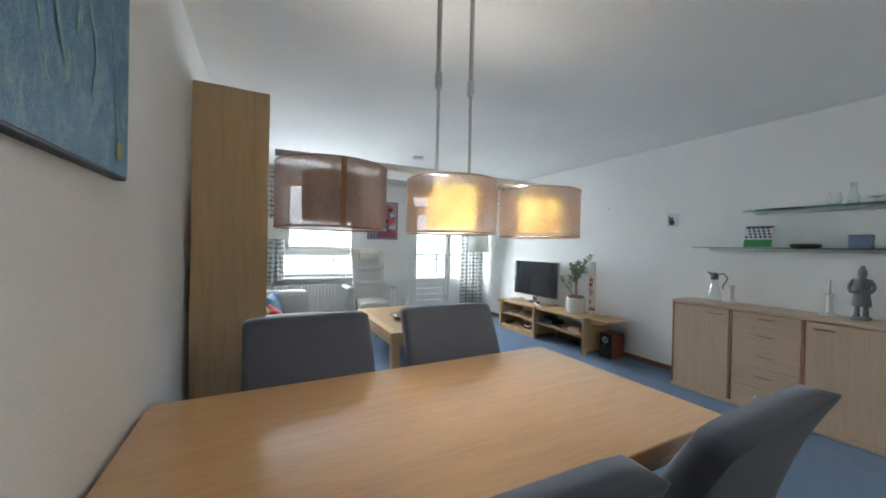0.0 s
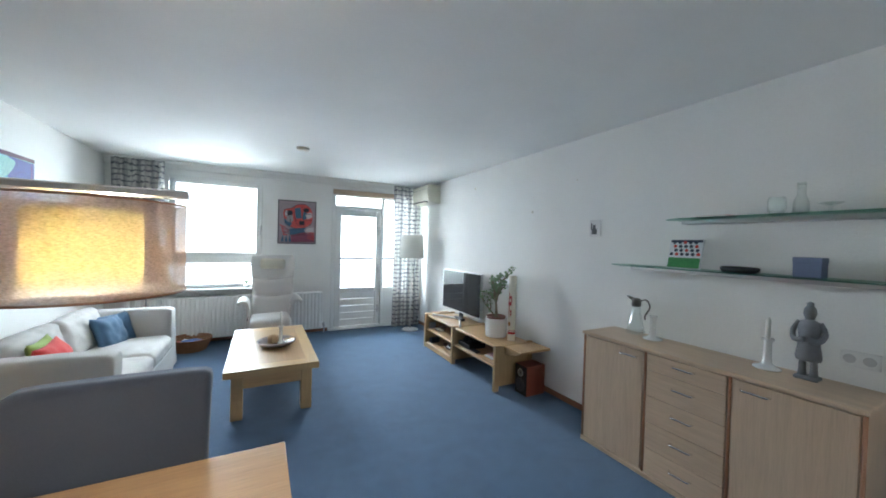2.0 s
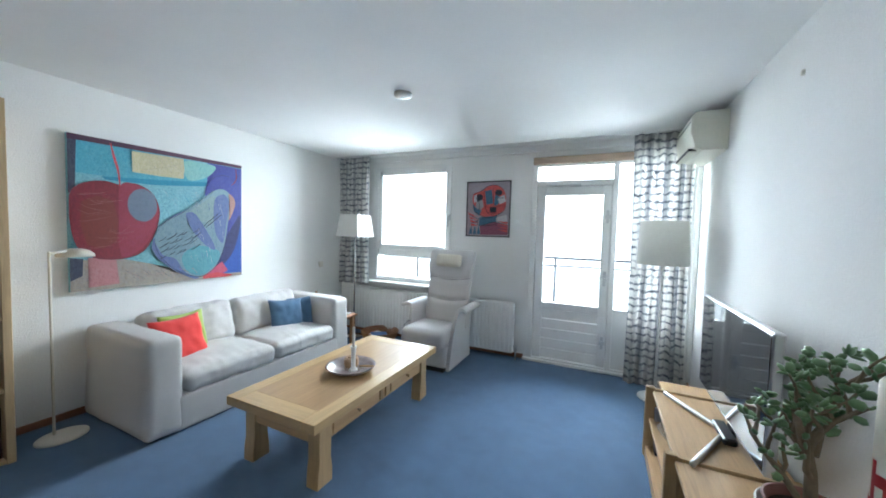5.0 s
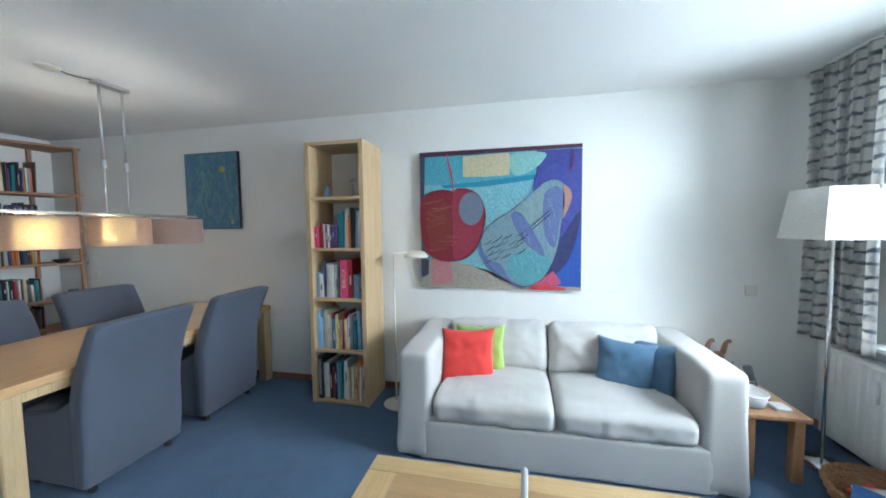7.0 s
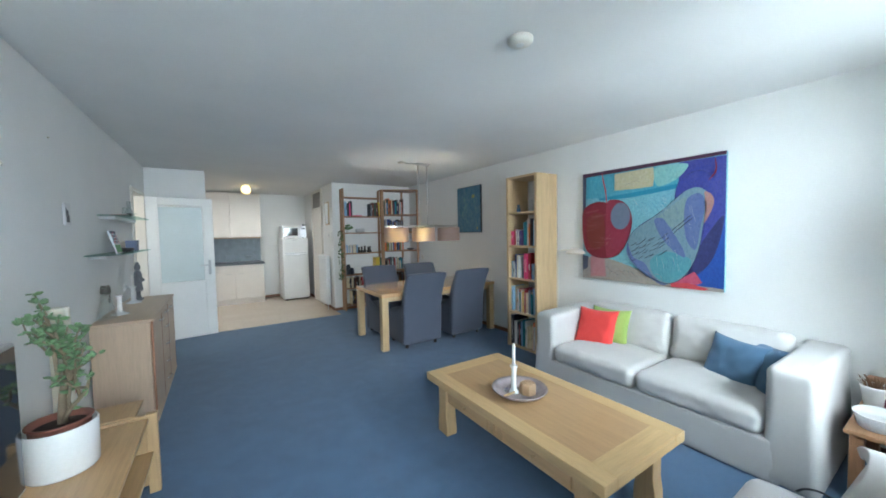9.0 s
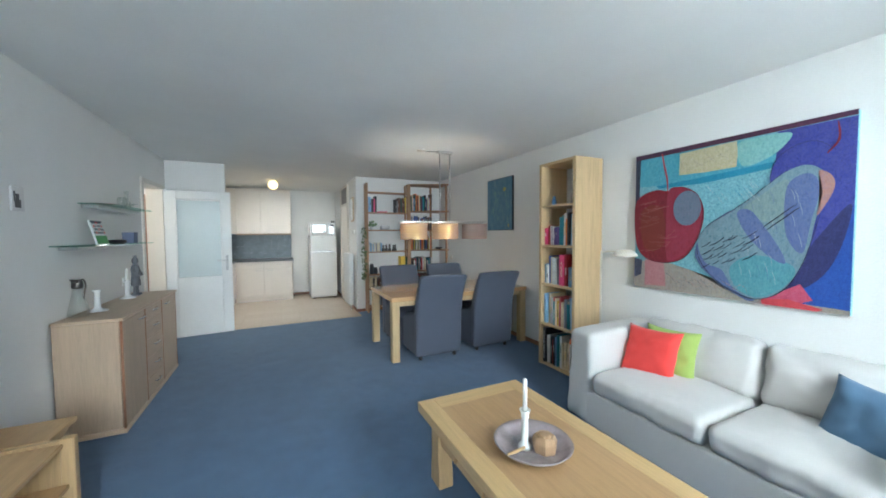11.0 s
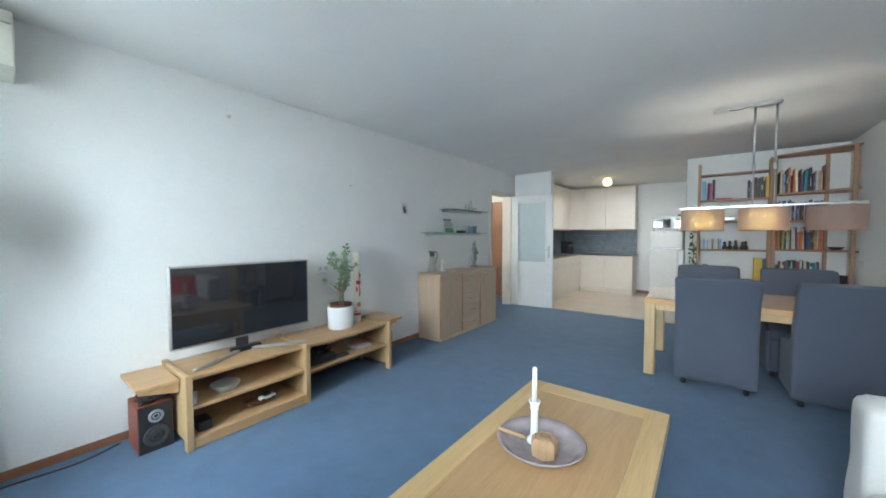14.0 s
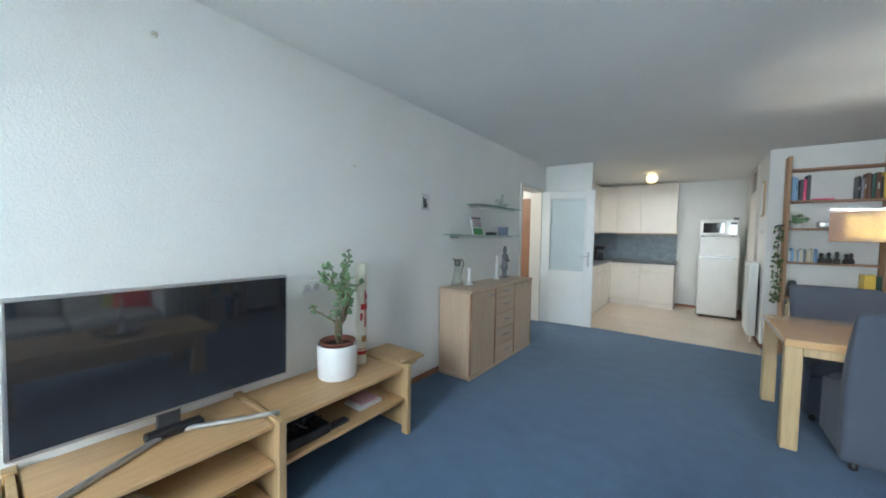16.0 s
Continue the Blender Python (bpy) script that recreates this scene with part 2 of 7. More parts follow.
TABLE.node_tree.nodes["Principled BSDF"].inputs["Coat Roughness"].default_value = 0.14
TABLE_LEG = wood("table_leg_wood", (0.58, 0.42, 0.22), "z", 0.45)
OAK_Y = wood("waxed_oak_along", (0.53, 0.34, 0.165), "y", 0.38, 0.8)
OAK_X = wood("waxed_oak_across", (0.55, 0.36, 0.175), "x", 0.38, 0.8)
OAK_EDGE_Y = wood("worn_oak_edge_along", (0.58, 0.40, 0.19), "y", 0.34, 0.82)
OAK_EDGE_X = wood("worn_oak_edge_across", (0.58, 0.40, 0.19), "x", 0.34, 0.82)
OAK_Z = wood("waxed_oak_upright", (0.50, 0.34, 0.17), "z", 0.45, 0.8)
PINE_X = wood("pine_across", (0.40, 0.22, 0.12), "x", 0.55, 0.75)
PINE_Z = wood("pine_upright", (0.42, 0.25, 0.14), "z", 0.55, 0.75)
SKIRT = wood("stained_skirting", (0.28, 0.13, 0.07), "y", 0.5)
BROWN = wood("brown_door_wood", (0.27, 0.14, 0.08), "z", 0.45)
UPHOL = cloth("charcoal_upholstery", srgb(84, 89, 102))
SLIP = cloth("white_slipcover", (0.58, 0.565, 0.54), 500, 0.04, bump_d=0.0022, fold=7)
LEATHER = cloth("off_white_microfibre", (0.60, 0.575, 0.56), 700, 0.04, 0.7, 0.0004)
GLASS = glass("window_glass")
CLEAR = glass("clear_glass", (0.97, 0.985, 0.98))
FACETED = sheer("cut_glass", (0.80, 0.83, 0.86), 0.74, 0.3)
GREENGLASS = glass("greenish_shelf_glass", (0.55, 0.78, 0.70))


def carpet_material():
    m, t, b = nodes_of("blue_carpet")
    c = srgb(71, 99, 130)
    v = mapped(t)
    pile = noise_node(t, v, 230, 3, 0.7)
    mid = noise_node(t, v, 6, 6, 0.65)
    big = ramp(t, mid, [(0.3, shade(c, 0.70)), (0.7, shade(c, 1.30))])
    col = mix(t, 0.5, big, ramp(t, pile, [(0.32, shade(c, 0.5)), (0.68, shade(c, 1.55))]))
    spots = noise_node(t, v, 1.1, 4, 0.6)
    col = mix(t, ramp(t, spots, [(0.5, (0, 0, 0)), (0.75, (0.25, 0.25, 0.25))]), col, shade(c, 1.35))
    t.links.new(col, b.inputs["Base Color"])
    b.inputs["Roughness"].default_value = 0.95
    b.inputs["Sheen Weight"].default_value = 0.2
    bump(t, b, pile, 0.8, 0.004)
    return m


def vinyl_material():
    m, t, b = nodes_of("beige_vinyl_tiles")
    c = (0.60, 0.50, 0.40)
    v = mapped(t)
    br = t.nodes.new("ShaderNodeTexBrick")
    br.offset = 0.0
    br.inputs["Scale"].default_value = 1.0
    br.inputs["Brick Width"].default_value = br.inputs["Row Height"].default_value = 0.3
    br.inputs["Mortar Size"].default_value = 0.004
    for k, q in (("Color1", shade(c, 0.95)), ("Color2", shade(c, 1.05)), ("Mortar", shade(c, 0.88))):
        br.inputs[k].default_value = (*q, 1)
    t.links.new(v, br.inputs["Vector"])
    mott = ramp(t, noise_node(t, v, 18, 6, 0.7), [(0.3, shade(c, 0.85)), (0.7, shade(c, 1.15))])
    t.links.new(mix(t, 0.45, br.outputs["Color"], mott), b.inputs["Base Color"])
    b.inputs["Roughness"].default_value = 0.09
    return m


CARPET = carpet_material()
VINYL = vinyl_material()
SPLASH = paint("blue_grey_splashback", (0.17, 0.205, 0.235), 0.35, 0.2, 9)
WORKTOP = paint("dark_grey_worktop", (0.12, 0.125, 0.13), 0.35, 0.2, 30)

# ---- the large structure ----
XW, XT, YW, YB, XK, YK, H = -0.335, 4.17, 6.30, -1.17, 1.38, -3.80, 2.56
T = 0.15

bm = B()
box(bm, XW - T, XW, YB - T, YW + 0.25, 0, H)
structure("wall_west", bm, WALL, "white rough plaster wall behind the sofa")
bm = B()
box(bm, XT, XT + T, YK - T, -0.60, 0, H)
box(bm, XT, XT + T, 0.17, YW + 0.25, 0, H)
box(bm, XT, XT + T, -0.60, 0.17, 2.13, H)
structure("wall_east", bm, WALL, "white plaster wall with the hall doorway")
bm = B()
box(bm, XW, 0.28, YW, YW + 0.25, 0, H)
box(bm, 0.28, 1.50, YW, YW + 0.25, 0, 0.79)
box(bm, 0.28, 1.50, YW, YW + 0.25, 2.40, H)
box(bm, 1.50, 2.54, YW, YW + 0.25, 0, H)
box(bm, 2.54, 4.08, YW, YW + 0.25, 2.42, H)
box(bm, 4.08, XT, YW, YW + 0.25, 0, H)
structure("wall_north", bm, WALL, "white wall with window and balcony door")
structure("wall_south", box(B(), XW, XK, YB - T, YB, 0, H), WALL, "white wall behind the pine shelving")
structure("wall_kitchen_west", box(B(), XK - T, XK, YK - T, YB - T, 0, H), WALL, "white kitchen side wall")
structure("wall_kitchen_south", box(B(), XK, XT, YK - T, YK, 0, H), WALL, "white kitchen back wall")
structure("wall_stub", box(B(), 3.44, XT, -0.95, -0.80, 0, H), WALL, "short white partition beside the kitchen")
structure("ceiling", box(B(), XW - T, 6.4, YK - T, YW + 0.25, H, H + 0.15), CEIL, "white plaster ceiling")
bm = B()
box(bm, XW, XT, -0.78, YW + 0.02, -0.1, 0)
box(bm, XW, XK, YB, -0.78, -0.1, 0)
box(bm, XT, 6.2, -0.60, 0.17, -0.1, 0)
structure("floor", bm, CARPET, "worn blue wall-to-wall carpet")
structure("floor_kitchen", box(B(), XK, XT, YK, -0.78, -0.1, 0.002), VINYL, "glossy beige vinyl kitchen floor")
# hall behind the doorway
bm = B()
box(bm, XT + T, 6.2, -1.45, -1.30, 0, H)
box(bm, XT + T, 6.2, 1.30, 1.45, 0, H)
box(bm, 6.2, 6.35, -1.45, 1.45, 0, H)
structure("wall_hall", bm, WALL, "white hall walls")
bm = B()
box(bm, XT + T, 6.2, -1.30, -0.60, -0.1, 0)
box(bm, XT + T, 6.2, 0.17, 1.30, -0.1, 0)
structure("floor_hall", bm, CARPET, "blue hall carpet")
d = tagged(part("door_hall", bx(4.34, 5.2, -1.296, -1.256, 0.01, 2.1), BROWN), "brown wooden door in the hall", kind="structure")
# No lamp seen in the hall; this one is added to brighten the doorway.
lamp("hall_fill_lamp", "POINT", pose(5.2, 0.0, 2.2), 22, (1, 0.85, 0.7), radius=0.1)
# added ceiling fitting to go with the fill lamp
bm = B()
lathe(bm, [(0.02, 0.0), (0.12, -0.02), (0.15, -0.06), (0.12, -0.11), (0.0, -0.13)], 5.2, 0.0, H)
hl = thing("ceiling_light", 5.2, 0, H, "added white ceiling light to brighten the hall", "ceiling light")
part("shade", bm, glass("opal_hall_glass", (0.9, 0.88, 0.8)), hl)

# skirting boards
for k, (x0, x1, y0, y1) in enumerate([
    (XW, XW + 0.013, YB, YW), (XT - 0.013, XT, 0.25, YW), (XW + 0.013, 2.50, YW - 0.013, YW), (XW + 0.013, XK, YB, YB + 0.013),
    (XK, XT, YK, YK + 0.013), (XK, XK + 0.013, YK + 0.013, YB), (3.44, XT, -0.80, -0.788)]):
    structure("baseboard", bx(x0, x1, y0, y1, 0.0, 0.055, 0.003), SKIRT, "thin brown wooden skirting board")

# ---- window ----
win = tagged(new("window_1"), "white framed window above the radiator", "window", kind="structure")
win.matrix_basis = pose(0.89, YW, 0.79)
Y0, Y1 = YW + 0.02, YW + 0.085


def frame_rect(x0, x1, z0, z1, w, y0, y1, bev=0.005):
    bm = B()
    box(bm, x0, x0 + w, y0, y1, z0, z1, bev)
    box(bm, x1 - w, x1, y0, y1, z0, z1, bev)
    box(bm, x0 + w, x1 - w, y0, y1, z0, z0 + w, bev)
    box(bm, x0 + w, x1 - w, y0, y1, z1 - w, z1, bev)
    return bm


part("window_frame", frame_rect(0.28, 1.50, 0.79, 2.40, 0.06, YW - 0.012, YW + 0.10), WHITE, win)
part("window_frame", box(B(), 0.34, 1.44, Y0, Y1 + 0.015, 1.15, 1.24, 0.006), WHITE, win)
sash = part("sash", frame_rect(0.345, 1.495, 1.235, 2.365, 0.075, YW - 0.02, YW + 0.035, 0.008), WHITE, win)
for x0, x1, z0, z1 in ((0.42, 1.42, 1.31, 2.29), (0.34, 1.44, 0.85, 1.15)):
    p = part("pane", bx(x0, x1, YW + 0.05, YW + 0.056, z0, z1, 0), GLASS, win)
    p.visible_shadow = False
bm = bx(1.475, 1.495, YW - 0.045, YW - 0.02, 1.66, 1.74, 0.004)
box(bm, 1.462, 1.482, YW - 0.065, YW - 0.045, 1.58, 1.72, 0.005)
part("window_handle", bm, METAL, sash, "grey metal window handle")
bm = bx(0.385, 0.40, YW - 0.04, YW - 0.02, 1.26, 1.36, 0.003)
box(bm, 0.385, 0.40, YW - 0.04, YW - 0.02, 2.24, 2.34, 0.003)
part("hinge", bm, METAL, sash)
part("window_sill", bx(0.20, 1.56, YW - 0.16, YW + 0.02, 0.755, 0.788, 0.008, 2), WHITE, win)

# ---- balcony door and side light ----
bd = tagged(new("door_1"), "white balcony door with glass pane and louvred lower panel", "door", kind="structure")
bd.matrix_basis = pose(3.0, YW, 0)
bm = B()
for x0, x1 in ((2.54, 2.60), (3.40, 3.455), (4.02, 4.08)):
    box(bm, x0, x1, YW - 0.015, YW + 0.10, 0.0, 2.42, 0.006)
for z0, z1 in ((0.0, 0.045), (2.29, 2.42)):
    box(bm, 2.60, 4.02, YW - 0.01, YW + 0.10, z0, z1, 0.004)
box(bm, 2.60, 3.40, YW - 0.01, YW + 0.10, 2.07, 2.13, 0.004)
part("door_frame", bm, WHITE, bd)
bm = B()
box(bm, 2.59, 2.635, YW + 0.048, YW + 0.09, 0.03, 2.09, 0.002)
box(bm, 3.365, 3.41, YW + 0.048, YW + 0.09, 0.03, 2.09, 0.002)
box(bm, 2.635, 3.365, YW + 0.048, YW + 0.09, 2.04, 2.09, 0.002)
box(bm, 2.635, 3.365, YW + 0.048, YW + 0.09, 0.03, 0.09, 0.002)
part("door_stop", bm, WHITE, bd)
part("blind_box", bx(2.55, 4.06, YW - 0.06, YW - 0.016, 2.315, 2.40, 0.008), wood("blind_wood", (0.50, 0.38, 0.27), "x"), bd, "rolled-up beige blind")
bm = B()
box(bm, 2.605, 2.70, YW - 0.005, YW + 0.045, 0.05, 2.065, 0.006)
box(bm, 3.31, 3.395, YW - 0.005, YW + 0.045, 0.05, 2.065, 0.006)
box(bm, 2.70, 3.31, YW - 0.005, YW + 0.045, 1.96, 2.065, 0.006)
box(bm, 2.70, 3.31, YW - 0.005, YW + 0.045, 0.635, 0.72, 0.006)
leaf = part("door_leaf", bm, WHITE, bd)
for k in range(5):
    z = 0.055 + k * 0.117
    bm = B()
    prism(bm, [(YW + 0.035, z), (YW + 0.004, z + 0.004), (YW + 0.014, z + 0.108), (YW + 0.035, z + 0.115)], 2.70, 3.31, "x")
    part("board", bm, WHITE, leaf)
for x0, x1, z0, z1 in ((2.70, 3.31, 0.72, 1.96), (2.60, 3.40, 2.13, 2.29), (3.455, 4.02, 0.71, 2.29)):
    p = part("pane", bx(x0, x1, YW + 0.02, YW + 0.026, z0, z1, 0), GLASS, bd)
    p.visible_shadow = False
part("side_panel", bx(3.455, 4.02, YW + 0.02, YW + 0.06, 0.045, 0.66, 0.004), WHITE, bd)
part("rail", bx(3.455, 4.02, YW, YW + 0.08, 0.66, 0.71, 0.004), WHITE, bd)
bm = bx(3.34, 3.37, YW - 0.02, YW - 0.005, 0.96, 1.12, 0.004)
tube(bm, spline([(3.355, YW - 0.02, 1.06), (3.355, YW - 0.06, 1.06), (3.33, YW - 0.065, 1.06), (3.24, YW - 0.065, 1.06)], 3), 0.009)
part("door_handle", bm, METAL, leaf, "grey metal lever handle", True)
for z in (1.72, 0.33):
    bm = bx(3.345, 3.375, YW - 0.022, YW - 0.005, z - 0.07, z + 0.07, 0.004)
    box(bm, 3.33, 3.39, YW - 0.03, YW - 0.02, z - 0.02, z + 0.02, 0.003)
    part("bolt_lock", bm, METAL, leaf)
bm = tube(B(), [(2.70, YW - 0.03, 2.075), (3.02, YW - 0.03, 2.072)], 0.008)
box(bm, 2.96, 3.08, YW - 0.04, YW - 0.01, 2.055, 2.09, 0.004)
part("door_stay", bm, METAL, leaf)
bm = tube(B(), spline([(2.98, YW - 0.02, 2.15), (3.04, YW - 0.05, 2.19), (3.12, YW - 0.05, 2.185), (3.15, YW - 0.05, 2.205)], 3), 0.007)
part("fanlight_handle", bm, DARKGREY, bd, smooth=True)
structure("door_threshold", bx(2.50, 4.10, YW - 0.05, YW - 0.016, 0.0, 0.03, 0.004), WHITE, "white painted door threshold")

# curtain rail and coving along the window wall
structure("trim", bx(XW, XT, YW - 0.045, YW, 2.47, H, 0.006), WHITE, "white timber strip above the window")
cr = thing("curtain_rail", 2.0, 6.16, 2.55, "white double curtain rail on the ceiling", "curtain rail")
for y in (6.14, 6.20):
    part("rail", bx(XW + 0.02, XT - 0.02, y - 0.012, y + 0.012, H - 0.028, H - 0.001, 0.003), WHITE, cr)

# ---- hall door, standing open against the partition ----
hd = tagged(new("door_2"), "white door with frosted glass standing open", "door", kind="structure")
hinge, free = Vector((4.15, -0.62)), Vector((3.36, -0.71))
ang = math.degrees(math.atan2(free.y - hinge.y, free.x - hinge.x))
M = pose(hinge.x, hinge.y, 0, 0, 0, ang)
hd.matrix_basis = pose(hinge.x, hinge.y, 0)
DL = (free - hinge).length


def put(bm):
    bm.transform(M)
    return bm


bm = B()
box(bm, 0, 0.13, -0.02, 0.02, 0.01, 2.12, 0.004)
box(bm, DL - 0.13, DL, -0.02, 0.02, 0.01, 2.12, 0.004)
box(bm, 0.13, DL - 0.13, -0.02, 0.02, 0.01, 0.86, 0.004)
box(bm, 0.13, DL - 0.13, -0.02, 0.02, 2.0, 2.12, 0.004)
hleaf = part("door_leaf", put(bm), WHITE, hd)
bm = B()
for a, b, c, e in ((0.115, 0.14, 0.85, 1.995), (DL - 0.14, DL - 0.115, 0.85, 1.995), (0.14, DL - 0.14, 0.85, 0.87), (0.14, DL - 0.14, 1.975, 1.995)):
    box(bm, a, b, -0.026, 0.026, c, e, 0.003)
part("glazing_bead", put(bm), WHITE, hleaf)
FROST = paint("frosted_glass", (0.55, 0.62, 0.62), 0.3, 0.04, 2)
part("pane", put(bx(0.13, DL - 0.13, -0.004, 0.004, 0.86, 1.99, 0)), FROST, hleaf, "frosted glass pane")
bm = bx(DL - 0.085, DL - 0.05, -0.032, 0.032, 0.95, 1.17, 0.004)
for s in (-1, 1):
    tube(bm, spline([(DL - 0.067, s * 0.03, 1.10), (DL - 0.067, s * 0.065, 1.10), (DL - 0.10, s * 0.07, 1.10), (DL - 0.19, s * 0.07, 1.10)], 3), 0.009)
part("door_handle", put(bm), METAL, hleaf, "metal lever handle on a long plate", True)
bm = B()
box(bm, XT - 0.02, XT + T + 0.02, -0.64, -0.588, 0, 2.17, 0.004)
box(bm, XT - 0.02, XT + T + 0.02, 0.158, 0.21, 0, 2.17, 0.004)
box(bm, XT - 0.02, XT + T + 0.02, -0.588, 0.158, 2.118, 2.17, 0.004)
structure("door_frame", bm, CREAM, "cream painted hall door frame")

# ---- radiator under the window ----
rad = thing("radiator", 1.15, 6.22, 0.08, "long white ribbed panel radiator under the window", "radiator")
bm = bx(-0.10, 2.40, 6.155, 6.235, 0.08, 0.68, 0.008)
part("body", bm, WHITE, rad)
bm = B()
n = 46
for k in range(n):
    x = -0.075 + k * (2.45 / n)
    prism(bm, [(x, 6.156), (x + 0.012, 6.147), (x + 0.034, 6.147), (x + 0.046, 6.156)], 0.11, 0.655, "z")
part("ribs", bm, WHITE, rad)
bm = B()
for k in range(80):
    x = -0.08 + k * 0.0308
    box(bm, x, x + 0.016, 6.165, 6.225, 0.678, 0.684)
part("top_grille", bm, WHITE, rad)
part("heat_meter", bx(0.27, 0.31, 6.12, 6.147, 0.46, 0.60, 0.006), WHITE, rad, "small white heat meter")
bm = tube(B(), [(2.43, 6.20, 0.0), (2.43, 6.20, 0.16), (2.40, 6.20, 0.16)], 0.01)
lathe(bm, [(0.0, 0), (0.022, 0.005), (0.022, 0.07), (0.0, 0.08)], 2.43, 6.20, 0.10, 12)
part("valve", bm, METAL, rad, smooth=True)
for x in (0.3, 1.2, 2.1):
    part("bracket", bx(x, x + 0.03, 6.235, YW, 0.2, 0.6, 0), WHITE, rad)

# ---- outside ----
GROUND = paint("grass_ground", (0.10, 0.14, 0.06), 0.9, 0.5, 0.05, 2.0)
structure("ground", box(B(), -1500, 1500, -1500, 1500, -12.2, -12), GROUND, "grass far below the balcony")
# Glowing sheet whites out the distance, standing in for overexposed daylight outside.
structure("backdrop", box(B(), -160, 160, 70, 70.5, -12, 90), glow("glowing_white_outdoors", (0.97, 0.95, 1.0), 1.6), "glowing white sheet for the overexposed outdoors beyond the balcony")
CONC = paint("balcony_concrete", (0.45, 0.44, 0.42), 0.85, 0.1)
structure("balcony_floor", bx(-1.2, 6.0, YW + 0.25, 7.95, -0.22, -0.06), CONC, "grey concrete balcony floor")
bal = thing("balcony_railing", 2.4, 7.85, -0.06, "grey painted metal balcony railing", "railing")
RAILM = paint("grey_rail_paint", (0.045, 0.05, 0.06), 0.5)
for z in (1.145, 1.02, 0.04):
    part("rail", tube(B(), [(-1.2, 7.85, z), (6.0, 7.85, z)], 0.022 if z > 1.1 else 0.015), RAILM, bal)
for k in range(6):
    x = -1.1 + k * 1.25
    part("post", bx(x - 0.02, x + 0.02, 7.83, 7.87, -0.06, 1.13), RAILM, bal)
    part("panel", bx(x + 0.04, x + 1.2, 7.845, 7.855, 0.06, 0.95, 0), paint("white_panel", (0.75, 0.75, 0.75), 0.5), bal)

# ---- dining table and chairs ----
dt = thing("dining_table", 0.635, 1.20, 0, "light wooden dining table with its end against the wall", "table")
part("tabletop", bx(-0.315, 1.58, 0.715, 1.69, 0.70, 0.75, 0.006, 2), TABLE, dt)
for x in (-0.31, 1.485):
    for y in (0.72, 1.595):
        part("leg", bx(x, x + 0.09, y, y + 0.09, 0, 0.70, 0.006), TABLE_LEG, dt)
part("apron", bx(-0.22, 1.485, 0.745, 0.765, 0.64, 0.70), TABLE_LEG, dt)
part("apron", bx(-0.22, 1.485, 1.64, 1.66, 0.64, 0.70), TABLE_LEG, dt)


def dining_chair(x, y):
    """An upholstered chair whose back is on the +y side of (x, y)."""
    ch = thing("dining_chair", x, y, 0, "charcoal fabric dining chair, fully upholstered, tucked under the table", "chair", "chairs round the table")
    bm = B()
    rear = spline([(0.245, 0.06), (0.275, 0.30), (0.285, 0.55), (0.345, 0.80), (0.425, 1.005)], 5)
    front = spline([(0.345, 1.005), (0.245, 0.80), (0.18, 0.60), (0.17, 0.40), (0.17, 0.06)], 5)
    poly = [(p[0], p[1]) for p in [*rear, *front]]
    rings = []
    for xs, drop, slim in ((-0.288, 0.035, 0.34), (-0.282, 0.016, 0.14), (-0.262, 0.006, 0.03), (-0.2, 0.002, 0.0), (0.0, 0.0, -0.04), (0.2, 0.002, 0.0), (0.262, 0.006, 0.03), (0.282, 0.016, 0.14), (0.288, 0.035, 0.34)):
        ring = []
        for py, pz in poly:
            mid = 0.215 if pz < 0.6 else 0.215 + (pz - 0.6) * 0.42
            up = max(0.0, min(1.0, (pz - 0.82) / 0.18))
            ring.append(bm.verts.new((x + xs, y + mid + (py - mid) * (1 - slim), pz - drop * up + 0.03 * slim * (pz < 0.1))))
        rings.append(ring)
    for ra, rb in zip(rings, rings[1:]):
        for i in range(len(poly)):
            bm.faces.new((ra[i], ra[(i + 1) % len(poly)], rb[(i + 1) % len(poly)], rb[i]))
    bm.faces.new(rings[0])
    bm.faces.new(rings[-1])
    part("backrest", bm, UPHOL, ch, smooth=True)
    bm = soft_box(B(), (x, y - 0.045, 0.415), (0.50, 0.47, 0.12), 0.04, 8, 0.02)
    part("seat", bm, UPHOL, ch, smooth=True)
    bm = B()
    prism(bm, [(y - 0.27, 0.06), (y + 0.20, 0.06), (y + 0.22, 0.60), (y + 0.06, 0.50), (y - 0.25, 0.44)], x - 0.28, x - 0.245, "x", 0.012)
    part("side_panel", bm, UPHOL, ch)
    bm = B()
    prism(bm, [(y - 0.27, 0.06), (y + 0.20, 0.06), (y + 0.22, 0.60), (y + 0.06, 0.50), (y - 0.25, 0.44)], x + 0.245, x + 0.28, "x", 0.012)
    part("side_panel", bm, UPHOL, ch)
    part("front_panel", bx(x - 0.245, x + 0.245, y - 0.27, y - 0.24, 0.06, 0.36, 0.008), UPHOL, ch)
    for dx in (-0.22, 0.22):
        for dy in (-0.22, 0.20):
            bm = B()
            lathe(bm, [(0.0, 0.0), (0.02, 0.004), (0.024, 0.02), (0.02, 0.04), (0.012, 0.065)], x + dx, y + dy, 0.0, 12)
            part("foot", bm, BLACK, ch, "black castor foot", True)
    return ch


c0 = dining_chair(1.03, 1.52)
copy_thing(c0, pose(0.27, 1.50, 0, 0, 0, 2))
copy_thing(c0, pose(1.085, 0.805, 0, 0, 0, 181))
copy_thing(c0, pose(0.35, 0.815, 0, 0, 0, 179))

